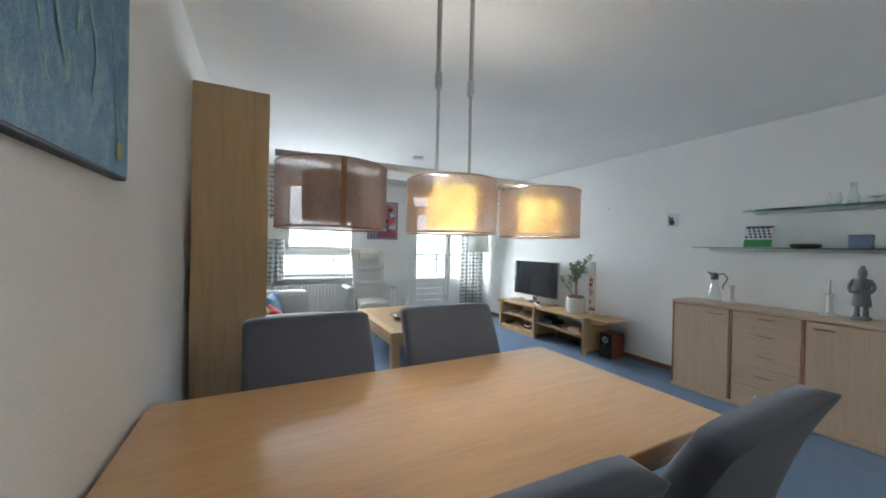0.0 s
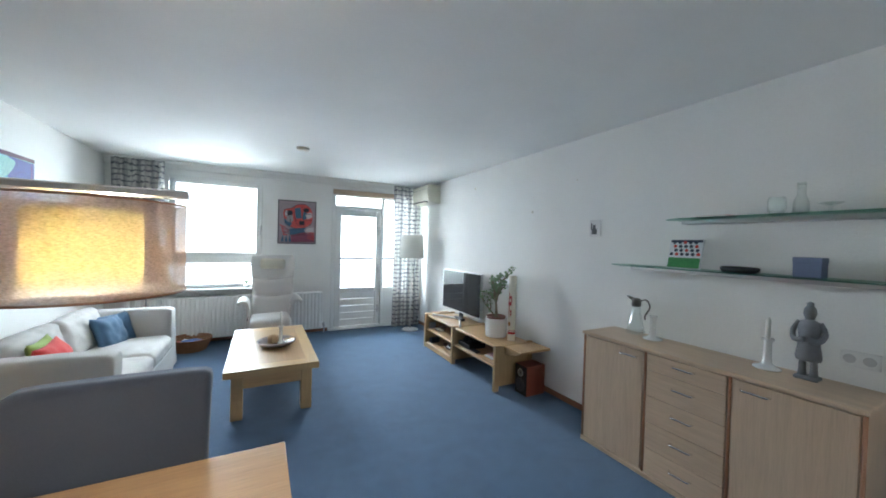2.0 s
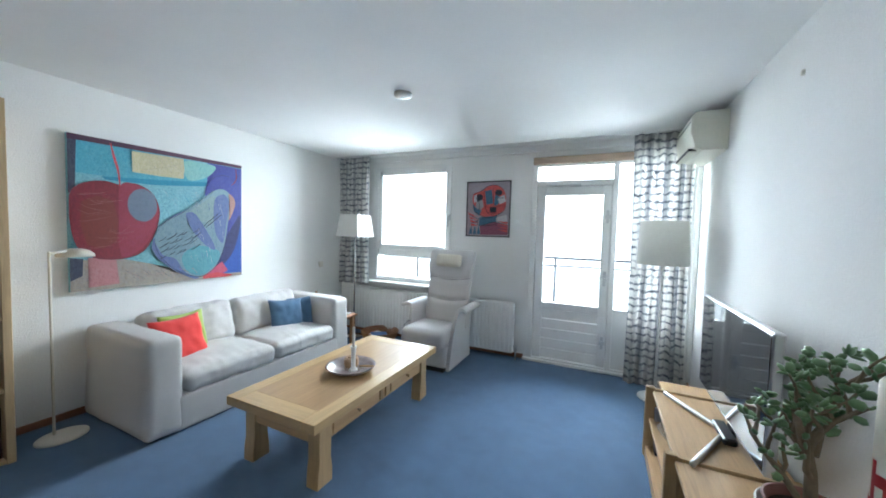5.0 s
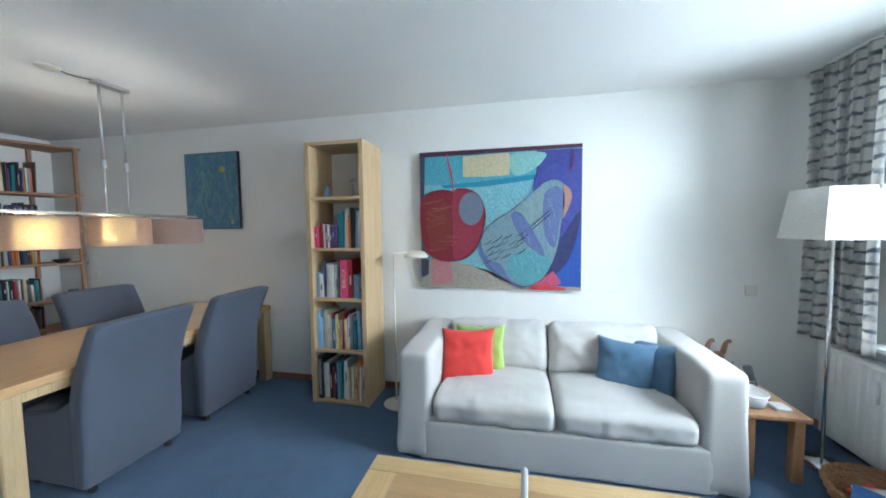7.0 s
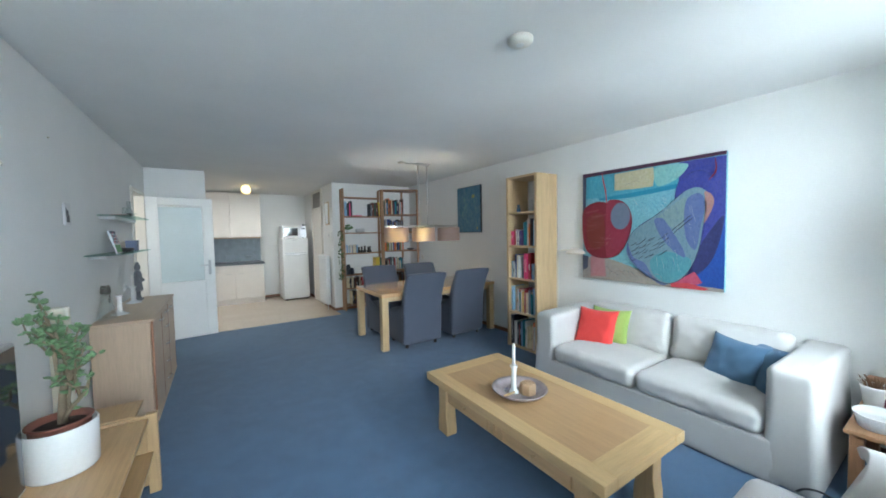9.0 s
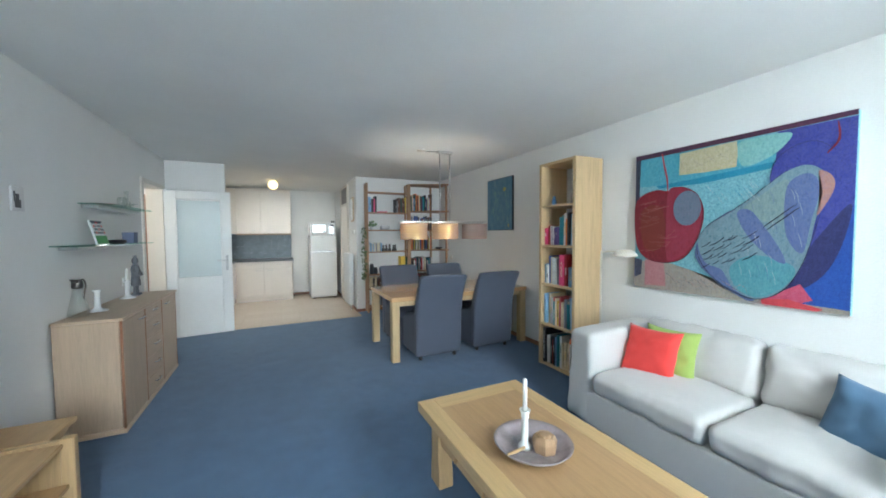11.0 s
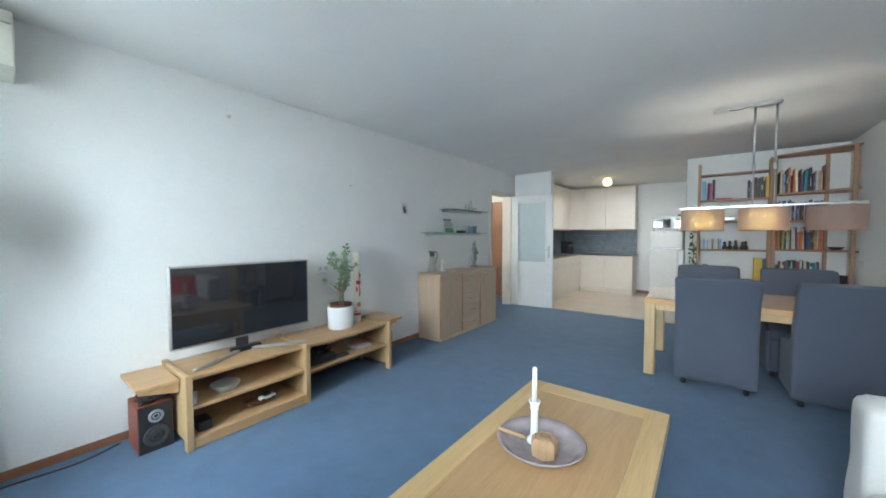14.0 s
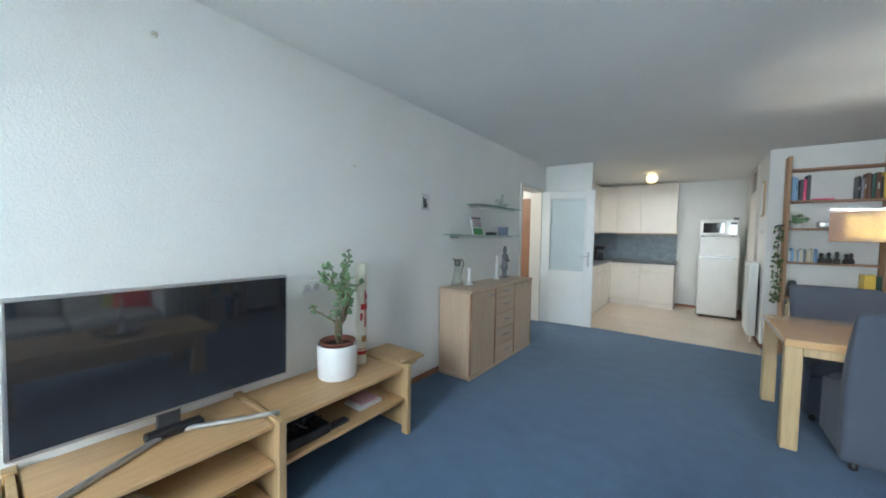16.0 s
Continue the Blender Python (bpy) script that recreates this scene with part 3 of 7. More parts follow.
# ---- tall beech bookcase ----
bc = thing("bookcase", -0.13, 2.645, 0, "tall narrow beech bookcase full of books", "bookcase")
bx0, bx1, by0, by1, bz = XW + 0.028, 0.068, 2.38, 2.905, 2.232
part("side", bx(bx0, bx1, by0, by0 + 0.04, 0, bz), BEECH_Z, bc)
part("side", bx(bx0, bx1, by1 - 0.04, by1, 0, bz), BEECH_Z, bc)
part("top", bx(bx0, bx1 - 0.001, by0 + 0.04, by1 - 0.04, bz - 0.03, bz - 0.002), BEECH_Y, bc)
SHELF_Z = (0.03, 0.475, 0.92, 1.345, 1.775)
for z in SHELF_Z:
    part("shelf", bx(bx0, bx1 - 0.004, by0 + 0.04, by1 - 0.04, z - 0.025, z), BEECH_Y, bc)

# ---- sideboard ----
sb = thing("sideboard", 3.97, 1.40, 0, "beech veneer sideboard with two doors and five drawers", "sideboard")
sx0, sx1, sy0, sy1 = 3.775, XT - 0.015, 0.665, 2.135
part("body", bx(sx0 + 0.02, sx1, sy0 + 0.012, sy1 - 0.012, 0.04, 0.842), SIDEB_Z, sb)
part("plinth", bx(sx0 + 0.03, sx1, sy0 + 0.02, sy1 - 0.02, 0.0, 0.04, 0), SIDEB_Y, sb)
bm = B()
prism(bm, [(sx0 - 0.012, sy0), (sx1, sy0), (sx1, sy1), (sx0 - 0.012, sy1)], 0.844, 0.869, "z", 0.008)
part("top", bm, SIDEB_Y, sb)
part("base_rail", bx(sx0 - 0.006, sx1 - 0.02, sy0 + 0.002, sy1 - 0.002, 0.0, 0.035, 0.006), SIDEB_Y, sb)
for y in (sy0 + 0.004, 1.152, 1.623, sy1 - 0.022):
    bm = B()
    tube(bm, [(sx0 + 0.006, y + 0.009, 0.035), (sx0 + 0.006, y + 0.009, 0.843)], 0.008, 10)
    part("edge_moulding", bm, RIM, sb, "rounded red-brown edge moulding", True)


def bow_handle(y0, y1, z, parent):
    bm = tube(B(), spline([(sx0, y0, z), (sx0 - 0.022, y0 + 0.012, z), (sx0 - 0.027, (y0 + y1) / 2, z + 0.003), (sx0 - 0.022, y1 - 0.012, z), (sx0, y1, z)], 4), 0.006)
    part("handle", bm, CHROME, parent, "curved chrome bow handle", True)


for y0, y1, hy in ((1.648, sy1 - 0.026, 1.69), (sy0 + 0.026, 1.148, 0.99)):
    dd = part("door", bx(sx0, sx0 + 0.02, y0, y1, 0.04, 0.835, 0.003), SIDEB_Z, sb)
    bow_handle(hy, hy + 0.12, 0.79, dd)
for z0, z1 in ((0.73, 0.835), (0.558, 0.726), (0.385, 0.554), (0.212, 0.381), (0.04, 0.208)):
    dd = part("drawer", bx(sx0, sx0 + 0.02, 1.175, 1.62, z0, z1, 0.003), SIDEB_Y, sb)
    bow_handle(1.335, 1.455, (z0 + z1) / 2 + 0.015, dd)

# ---- media bench ----
tb = thing("media_bench", 3.88, 3.98, 0, "low oiled wooden media bench with side wings", "bench")
for y in (3.11, 4.02, 4.83):
    bm = B()
    box(bm, 3.645, 3.70, y, y + 0.04, 0, 0.485, 0.004)
    box(bm, 4.09, 4.145, y, y + 0.04, 0, 0.485, 0.004)
    box(bm, 3.70, 4.09, y + 0.008, y + 0.032, 0.05, 0.475, 0.002)
    part("end_frame", bm, OAK_Z, tb)
part("top", bx(3.685, 4.14, 3.15, 4.018, 0.44, 0.465, 0.004), OAK_Y, tb)
part("top", bx(3.685, 4.14, 4.062, 4.828, 0.44, 0.465, 0.004), OAK_Y, tb)
part("shelf", bx(3.67, 4.14, 3.15, 4.018, 0.235, 0.258, 0.003), OAK_Y, tb)
part("shelf", bx(3.67, 4.14, 4.062, 4.828, 0.25, 0.273, 0.003), OAK_Y, tb)
part("shelf", bx(3.67, 4.14, 4.062, 4.828, 0.055, 0.078, 0.003), OAK_Y, tb)
part("skirt", bx(3.655, 3.675, 4.062, 4.828, 0.005, 0.075, 0.003), OAK_Y, tb)
part("back_rail", bx(4.115, 4.138, 4.062, 4.828, 0.30, 0.44, 0.003), OAK_Y, tb)
for y0, y1, tip, z in ((4.872, 5.085, 1, 0.425), (2.85, 3.108, -1, 0.45)):
    bm = B()
    prism(bm, [(3.75, y0), (4.15, y0), (4.15, y1), (3.75, y1)], z, z + 0.025, "z", 0.004)
    part("wing", bm, OAK_Y, tb)
    ya, yb = (y0, y0 + 0.2) if tip > 0 else (y1, y1 - 0.2)
    for xa, xb in ((3.765, 3.79), (4.10, 4.13)):
        part("wing_bracket", prism(B(), [(ya, z), (yb, z), (yb, z - 0.02), (ya, z - 0.065)], xa, xb, "x"), OAK_Y, tb)

# ---- television ----
tv = thing("television", 3.95, 4.36, 0.466, "flat television with silver frame, switched off", "television")
bm = bx(3.945, 3.985, 3.85, 4.865, 0.579, 1.152, 0.006)
part("bezel", bm, METAL, tv, "silver metal bezel")
SCREEN = paint("dark_glossy_screen", (0.022, 0.022, 0.025), 0.05, 0.05, bump_d=0)
SCREEN.node_tree.nodes["Principled BSDF"].inputs["Specular IOR Level"].default_value = 0.9
part("screen", bx(3.9425, 3.9445, 3.862, 4.853, 0.594, 1.140, 0), SCREEN, tv)
part("housing", bx(3.985, 4.03, 4.0, 4.72, 0.62, 1.0, 0.015, 2), DARKGREY, tv)
bm = B()
for ye in (4.79, 4.0):
    tube(bm, spline([(3.97, 4.395, 0.478), (3.88, 4.395 + (ye - 4.395) * 0.4, 0.478), (3.75, ye, 0.477)], 6), 0.014, 8)
part("stand", bm, METAL, tv, "wide silver V-shaped stand", True)
part("neck", bx(3.985, 4.005, 4.35, 4.44, 0.467, 0.64, 0.006), DARKGREY, tv)
part("stand_mount", bx(3.93, 3.99, 4.27, 4.49, 0.467, 0.503, 0.008), BLACK, tv)

# ---- coffee table ----
ct = thing("coffee_table", 1.605, 4.225, 0, "heavy oak coffee table with drawers", "coffee table")
cx0, cx1, cy0, cy1 = 1.228, 1.966, 3.48, 4.97
bm = B()
bw = 0.10
part("top_panel", bx(cx0 + bw, cx1 - bw, cy0 + bw + 0.03, cy1 - bw - 0.03, 0.388, 0.4413, 0.0004), wood("oak_panel", (0.47, 0.30, 0.145), "y", 0.3, 0.85), ct)
for x in (cx0, cx1 - bw):
    part("top_edge", bx(x, x + bw - 0.0005, cy0, cy1, 0.385, 0.442, 0.002), OAK_EDGE_Y, ct)
for y in (cy0, cy1 - bw - 0.03):
    part("top_edge", bx(cx0 + bw, cx1 - bw, y, y + bw + 0.0295, 0.385, 0.442, 0.002), OAK_EDGE_X, ct)
for x in (cx0 + 0.05, cx1 - 0.14):
    for y in (cy0 + 0.09, cy1 - 0.19):
        bm = B()
        w = 0.09
        s0 = 1 if y > 4 else -1
        ym = y + 0.05
        prism(bm, [(ym - 0.05, 0.385), (ym + 0.05, 0.385), (ym + 0.047, 0.16), (ym + 0.058, 0.08), (ym + 0.06, 0.0), (ym - 0.06, 0.0), (ym - 0.058, 0.08), (ym - 0.047, 0.16)], x, x + w, "x", 0.005)
        part("leg", bm, OAK_Z, ct)
for x0, x1 in ((cx0 + 0.065, cx0 + 0.085), (cx1 - 0.085, cx1 - 0.065)):
    part("apron", bx(x0, x1, cy0 + 0.19, cy1 - 0.19, 0.255, 0.385, 0.002), OAK_Y, ct)
for y0, y1 in ((cy0 + 0.10, cy0 + 0.12), (cy1 - 0.12, cy1 - 0.10)):
    part("apron", bx(cx0 + 0.14, cx1 - 0.14, y0, y1, 0.255, 0.385, 0.002), OAK_X, ct)
for y0, y1 in ((3.69, 4.14), (4.31, 4.76)):
    dr = part("drawer", bx(cx1 - 0.066, cx1 - 0.055, y0, y1, 0.275, 0.37, 0.003), OAK_Y, ct)
    bm = B()
    lathe(bm, [(0.0, 0.0), (0.007, 0.0), (0.006, 0.012), (0.013, 0.02), (0.011, 0.03), (0.0, 0.033)], 0, 0, 0, 12)
    bm.transform(pose(cx1 - 0.055, (y0 + y1) / 2, 0.322, 0, 90, 0))
    part("knob", bm, OAK_Z, dr, "turned wooden knob", True)
for y in (4.17, 4.24):
    part("divider", bx(cx1 - 0.066, cx1 - 0.052, y, y + 0.03, 0.27, 0.375, 0.002), OAK_Z, ct)

# ---- sofa ----
so = thing("sofa", 0.14, 4.355, 0, "white slipcovered two-seat sofa with loose cushions", "sofa")
fx0, fx1, fy0, fy1 = -0.315, 0.60, 3.355, 5.355


def arm(y0, y1, seed):
    """An upholstered arm that spreads slightly towards the floor."""
    bm = soft_box(B(), ((fx0 + fx1) / 2, (y0 + y1) / 2, 0.355), (fx1 - fx0, y1 - y0, 0.70), 0.045, 16, 0.010, 0.005, seed)
    out = -1 if y0 < 4 else 1
    for v in bm.verts:
        low = max(0.0, 0.45 - v.co.z)
        if out * (v.co.y - (y0 + y1) / 2) > 0:
            v.co.y += out * 0.05 * low
        if v.co.x > 0.3:
            v.co.x += 0.03 * low + 0.006 * math.sin(v.co.y * 31) * low
    return bm


def creased(bm, y_mid, x_front, seed):
    """Short pleats where the cover is drawn tight over a cushion's front edge."""
    for v in bm.verts:
        near = max(0.0, 1 - ((v.co.y - y_mid) / 0.26) ** 2) * max(0.0, 1 - abs(v.co.x - x_front) / 0.22)
        v.co.z += 0.006 * near * math.sin(v.co.y * 95 + seed + 9 * v.co.x)
        v.co.x += 0.004 * near * math.sin(v.co.y * 80 + seed)
    return bm


part("arm", arm(fy0, fy0 + 0.225, 1), SLIP, so, smooth=True)
part("arm", arm(fy1 - 0.225, fy1, 2), SLIP, so, smooth=True)
bm = soft_box(B(), ((fx0 + fx1) / 2, (fy0 + fy1) / 2, 0.135), (fx1 - fx0 - 0.001, fy1 - fy0 - 0.28, 0.26), 0.02, 18, 0.0, 0.005, 3)
for v in bm.verts:
    if v.co.x > 0.3:
        v.co.x += 0.03 * max(0.0, 0.45 - v.co.z)
part("skirt", bm, SLIP, so, smooth=True)
part("back", soft_box(B(), (fx0 + 0.10, (fy0 + fy1) / 2, 0.35), (0.2, fy1 - fy0 - 0.44, 0.66), 0.04, 10, 0.0, 0.004, 4), SLIP, so, smooth=True)
cm = (fy0 + fy1) / 2
for s, (y0, y1) in enumerate(((fy0 + 0.228, cm - 0.003), (cm + 0.003, fy1 - 0.228))):
    bm = soft_box(B(), (0.24, (y0 + y1) / 2, 0.335), (0.75, y1 - y0, 0.165), 0.06, 34, 0.035, 0.010, 5 + s)
    part("seat_cushion", creased(bm, (y0 + y1) / 2, 0.56, s), SLIP, so, smooth=True)
    m = pose(0, 0, 0, 0, -15, 0).to_3x3()
    bm = soft_box(B(), (-0.06, (y0 + y1) / 2, 0.575), (0.18, y1 - y0 - 0.01, 0.40), 0.07, 30, 0.03, 0.016, 9 + s, m, 0)
    for v in bm.verts:
        top = max(0.0, (v.co.z - 0.66) / 0.1)
        v.co.z += top * 0.002 * math.sin(v.co.y * 60 + s) + top * 0.006 * noise.noise(Vector((v.co.y * 9, v.co.x * 9, s)))
    part("back_cushion", bm, SLIP, so, smooth=True)


def pillow(name, c, size, tilt, material, label, seed):
    """A square throw pillow with pinched corners."""
    bm, n = B(), 20
    w, d = size
    grid = {}
    for side in (1, -1):
        for i in range(n + 1):
            for j in range(n + 1):
                u, v = 2 * i / n - 1, 2 * j / n - 1
                edge = i in (0, n) or j in (0, n)
                if edge and side < 0:
                    grid[side, i, j] = grid[1, i, j]
                    continue
                pin = 1 - 0.10 * (1 - u * u) * abs(v) ** 3
                pin2 = 1 - 0.10 * (1 - v * v) * abs(u) ** 3
                h = side * d * ((1 - u ** 4) * (1 - v ** 4)) ** 0.6
                wv = 0.012 * noise.noise(Vector((u * 3 + seed, v * 3, side)))
                ru = math.hypot(u, v)
                wv += 0.007 * ru * math.sin(7 * math.atan2(v, u) + 3 * seed + 2 * ru) * (1 - 0.5 * ru)
                grid[side, i, j] = bm.verts.new((u * w / 2 * pin2, v * w / 2 * pin, h + wv * (0 if edge else 1)))
        for i in range(n):
            for j in range(n):
                bm.faces.new((grid[side, i, j], grid[side, i + 1, j], grid[side, i + 1, j + 1], grid[side, i, j + 1]))
    bm.transform(Matrix.Translation(c) @ tilt)
    return tagged(part(name, bm, material, smooth=True), label, "cushion", "throw pillows on the sofa")


RED = cloth("coral_red_cloth", srgb(222, 66, 62), 500, 0.06)
LIME = cloth("lime_green_cloth", srgb(160, 182, 96), 500, 0.06)
BLUE = cloth("blue_cloth", srgb(84, 114, 142), 500, 0.06)
pillow("throw_pillow", (0.19, 3.765, 0.555), (0.40, 0.065), pose(0, 0, 0, 0, 68, 4) @ pose(0, 0, 0, 0, 0, 91), RED, "coral red cushion leaning on the sofa back", 1)
pillow("throw_pillow", (0.095, 3.85, 0.57), (0.38, 0.05), pose(0, 0, 0, 0, 74, 6) @ pose(0, 0, 0, 0, 0, 90), LIME, "lime green cushion behind the red one", 2)
pillow("throw_pillow", (0.16, 4.85, 0.53), (0.38, 0.065), pose(0, 0, 0, 0, 68, -14) @ pose(0, 0, 0, 0, 0, 86), BLUE, "blue cushion leaning in the sofa corner", 3)
pillow("throw_pillow", (0.13, 5.01, 0.525), (0.38, 0.06), pose(0, 0, 0, 0, 68, -48) @ pose(0, 0, 0, 0, 0, 94), BLUE, "darker blue cushion behind another in the corner", 4)

# ---- recliner armchair ----
rc = thing("recliner_chair", 1.63, 5.70, 0, "off-white upholstered recliner with head pillow", "armchair")
part("seat", soft_box(B(), (1.62, 5.545, 0.372), (0.50, 0.53, 0.19), 0.06, 10, 0.02, 0.003, 1), LEATHER, rc, smooth=True)
part("base", soft_box(B(), (1.62, 5.62, 0.17), (0.50, 0.46, 0.24), 0.03, 8, 0, 0, 1), LEATHER, rc, smooth=True)
part("base_plate", bx(1.40, 1.84, 5.42, 5.86, 0.0, 0.06), BLACK, rc)


def back_half(t):
    return (0.272 + 0.028 * max(0.0, (t - 0.60) / 0.40) ** 0.6) * (1 - 0.09 * max(0.0, (t - 0.9) / 0.1) ** 3)


def back_front(x, y, z0, z1, u, z, seams):
    """The point of the padded front at u across and z up."""
    t = (z - z0) / (z1 - z0)
    near = min(abs(z + 0.035 * (1 - u * u) - q) for q in seams)
    puff = 0.55 + 0.45 * min(1.0, near / 0.045) ** 0.6
    wing = 0.06 * min(1.0, max(0.0, (t - 0.6) / 0.15)) * (max(0.0, abs(u) - 0.55) / 0.45) ** 1.5
    depth = (1 - min(1.0, abs(u)) ** 5) ** 0.4
    top = (1 - max(0.0, (t - 0.9) / 0.1) ** 3) ** 0.5 if t > 0.9 else 1.0
    lean = 0.265 * (z - z0) - 0.03 * math.sin(math.pi * t)
    return Vector((x + back_half(t) * u, y + lean - 0.055 * depth * puff * max(top, 0.3) - wing, z))


def reclined_back(x, y, z0, z1, seams):
    """A padded back in one piece: it leans, widens at the head, and is drawn in at curved seams."""
    bm, nu, nv = B(), 28, 48
    rows = []
    for j in range(nv + 1):
        t = j / nv
        z = z0 + (z1 - z0) * t
        lean = 0.265 * (z - z0) - 0.03 * math.sin(math.pi * t)
        top = max(0.3, (1 - max(0.0, (t - 0.9) / 0.1) ** 3) ** 0.5)
        ring = []
        for k in range(2 * nu):
            a = math.pi * k / nu
            u = -math.copysign(abs(math.cos(a)) ** 0.5, math.cos(a))
            if k < nu:
                ring.append(bm.verts.new(back_front(x, y, z0, z1, u, z, seams)))
            else:
                wing = 0.03 * min(1.0, max(0.0, (t - 0.6) / 0.15)) * (max(0.0, abs(u) - 0.55) / 0.45) ** 1.5
                ring.append(bm.verts.new((x + back_half(t) * u, y + lean - wing + 0.055 * top * (1 - min(1.0, abs(u)) ** 5) ** 0.4, z)))
        rows.append(ring)
    n = 2 * nu
    for ra, rb in zip(rows, rows[1:]):
        for k in range(n):
            bm.faces.new((ra[k], ra[(k + 1) % n], rb[(k + 1) % n], rb[k]))
    bm.faces.new(rows[0])
    bm.faces.new(rows[-1])
    bmesh.ops.recalc_face_normals(bm, faces=bm.faces[:])
    return bm


BACK = (1.655, 5.86, 0.40, 1.285)
SEAMS = (0.73, 0.97)
part("backrest", reclined_back(*BACK, SEAMS), LEATHER, rc, smooth=True)
SEAM = paint("grey_seam_piping", (0.16, 0.15, 0.15), 0.7)
for q in SEAMS:
    line = []
    for k in range(25):
        u = -0.94 + 1.88 * k / 24
        line.append(back_front(*BACK, u, q - 0.035 * (1 - u * u), SEAMS) - Vector((0, 0.006, 0)))
    part("seam", tube(B(), line, 0.0028, 6), SEAM, rc, smooth=True)
part("head_pillow", soft_box(B(), (1.645, 5.935, 1.165), (0.33, 0.08, 0.155), 0.04, 8, 0.015, 0.003, 3, pose(0, 0, 0, -17, 0, 0).to_3x3(), 1), cloth("cream_pillow_cloth", (0.68, 0.63, 0.52)), rc, "cream head pillow", True)
for s in (-1, 1):
    # an upright padded panel that curls outwards into a flat top with a rounded lip
    prof = spline([(0.272, 0.03), (0.272, 0.28), (0.275, 0.48), (0.282, 0.585), (0.305, 0.642), (0.340, 0.662), (0.378, 0.654), (0.398, 0.632)], 5)
    loop = []
    for side in (1, -1):
        for k in range(len(prof)):
            k = k if side > 0 else len(prof) - 1 - k
            a, b = prof[max(k - 1, 0)], prof[min(k + 1, len(prof) - 1)]
            d = Vector((b[0] - a[0], b[1] - a[1])).normalized()
            w = 0.021 * (0.6 if k == len(prof) - 1 else 1.0)
            loop.append((prof[k][0] - side * w * d.y, prof[k][1] + side * w * d.x))
    bm = B()
    rings = []
    for f in (0.0, 0.012, 0.035, 0.2, 0.4, 0.6, 0.8, 0.97, 1.0):
        ring = []
        for a, z in loop:
            y0 = 5.41 + 0.19 * min(1.0, z / 0.62) ** 1.5 - 0.05 * max(0.0, a - 0.33) / 0.1
            ring.append(bm.verts.new((1.62 + s * a, y0 + (6.03 - y0) * f, z)))
        rings.append(ring)
    n = len(loop)
    for ra, rb in zip(rings, rings[1:]):
        for c in range(n):
            bm.faces.new((ra[c], ra[(c + 1) % n], rb[(c + 1) % n], rb[c]))
    bm.faces.new(rings[0])
    bm.faces.new(rings[-1])
    bmesh.ops.recalc_face_normals(bm, faces=bm.faces[:])
    ob = part("arm", bm, LEATHER, rc, smooth=True)
    bev = ob.modifiers.new("rounding", "BEVEL")
    bev.width, bev.segments, bev.limit_method, bev.angle_limit = 0.012, 3, "ANGLE", radians(50)
bm = tube(B(), spline([(1.362, 5.56, 0.47), (1.352, 5.50, 0.485), (1.345, 5.45, 0.47), (1.34, 5.42, 0.44)], 4), 0.004)
part("release_cord", bm, DARKGREY, rc, smooth=True)

# ---- pendant lamp over the table ----
PX, PY = 0.68, 1.265
pl = thing("pendant_lamp", PX, PY, 2.55, "three-shade linear pendant lamp, two shades lit", "lamp")
part("ceiling_plate", bx(0.595, 0.81, PY - 0.035, PY + 0.035, H - 0.028, H - 0.001, 0.004), METAL, pl)
for x in (0.63, 0.775):
    part("rod", tube(B(), [(x, PY, 2.56), (x, PY, 1.98)], 0.0095, 10), METAL, pl, smooth=True)
    part("rod", tube(B(), [(x, PY, 2.02), (x, PY, 1.63)], 0.006, 10), METAL, pl, smooth=True)
    bm = lathe(B(), [(0.0, 0), (0.013, 0.0), (0.014, 0.01), (0.014, 0.055), (0.011, 0.06), (0.0, 0.06)], x, PY, 1.955, 12)
    part("collar", bm, METAL, pl, smooth=True)
part("bar", bx(0.075, 1.33, PY - 0.017, PY + 0.017, 1.622, 1.642, 0.004), METAL, pl)
OUTER = sheer("sheer_taupe_organza", srgb(206, 178, 164), 0.34, 0.5)
# One inner cloth, lamplight put into its colour: yellow when lit, grey unlit.
INNER_LIT = sheer("lit_yellow_inner_cloth", srgb(246, 219, 142), 0.0, 0.22)
INNER_UNLIT = sheer("unlit_grey_inner_cloth", srgb(180, 170, 165), 0.05, 0.5)


def open_ring(x, y, r, z0, z1, n=48, thick=0.002):
    bm = B()
    for rr in (r, r - thick):
        lo = [bm.verts.new((x + rr * math.cos(2 * math.pi * i / n), y + rr * math.sin(2 * math.pi * i / n), z0)) for i in range(n)]
        hi = [bm.verts.new((v.co.x, v.co.y, z1)) for v in lo]
        for i in range(n):
            bm.faces.new((lo[i], lo[(i + 1) % n], hi[(i + 1) % n], hi[i]))
        if thick == 0:
            break
    return bm


def hoop(x, y, r, z):
    return tube(B(), [(x + r * math.cos(a * math.pi / 20), y + r * math.sin(a * math.pi / 20), z) for a in range(41)], 0.0025, 6)


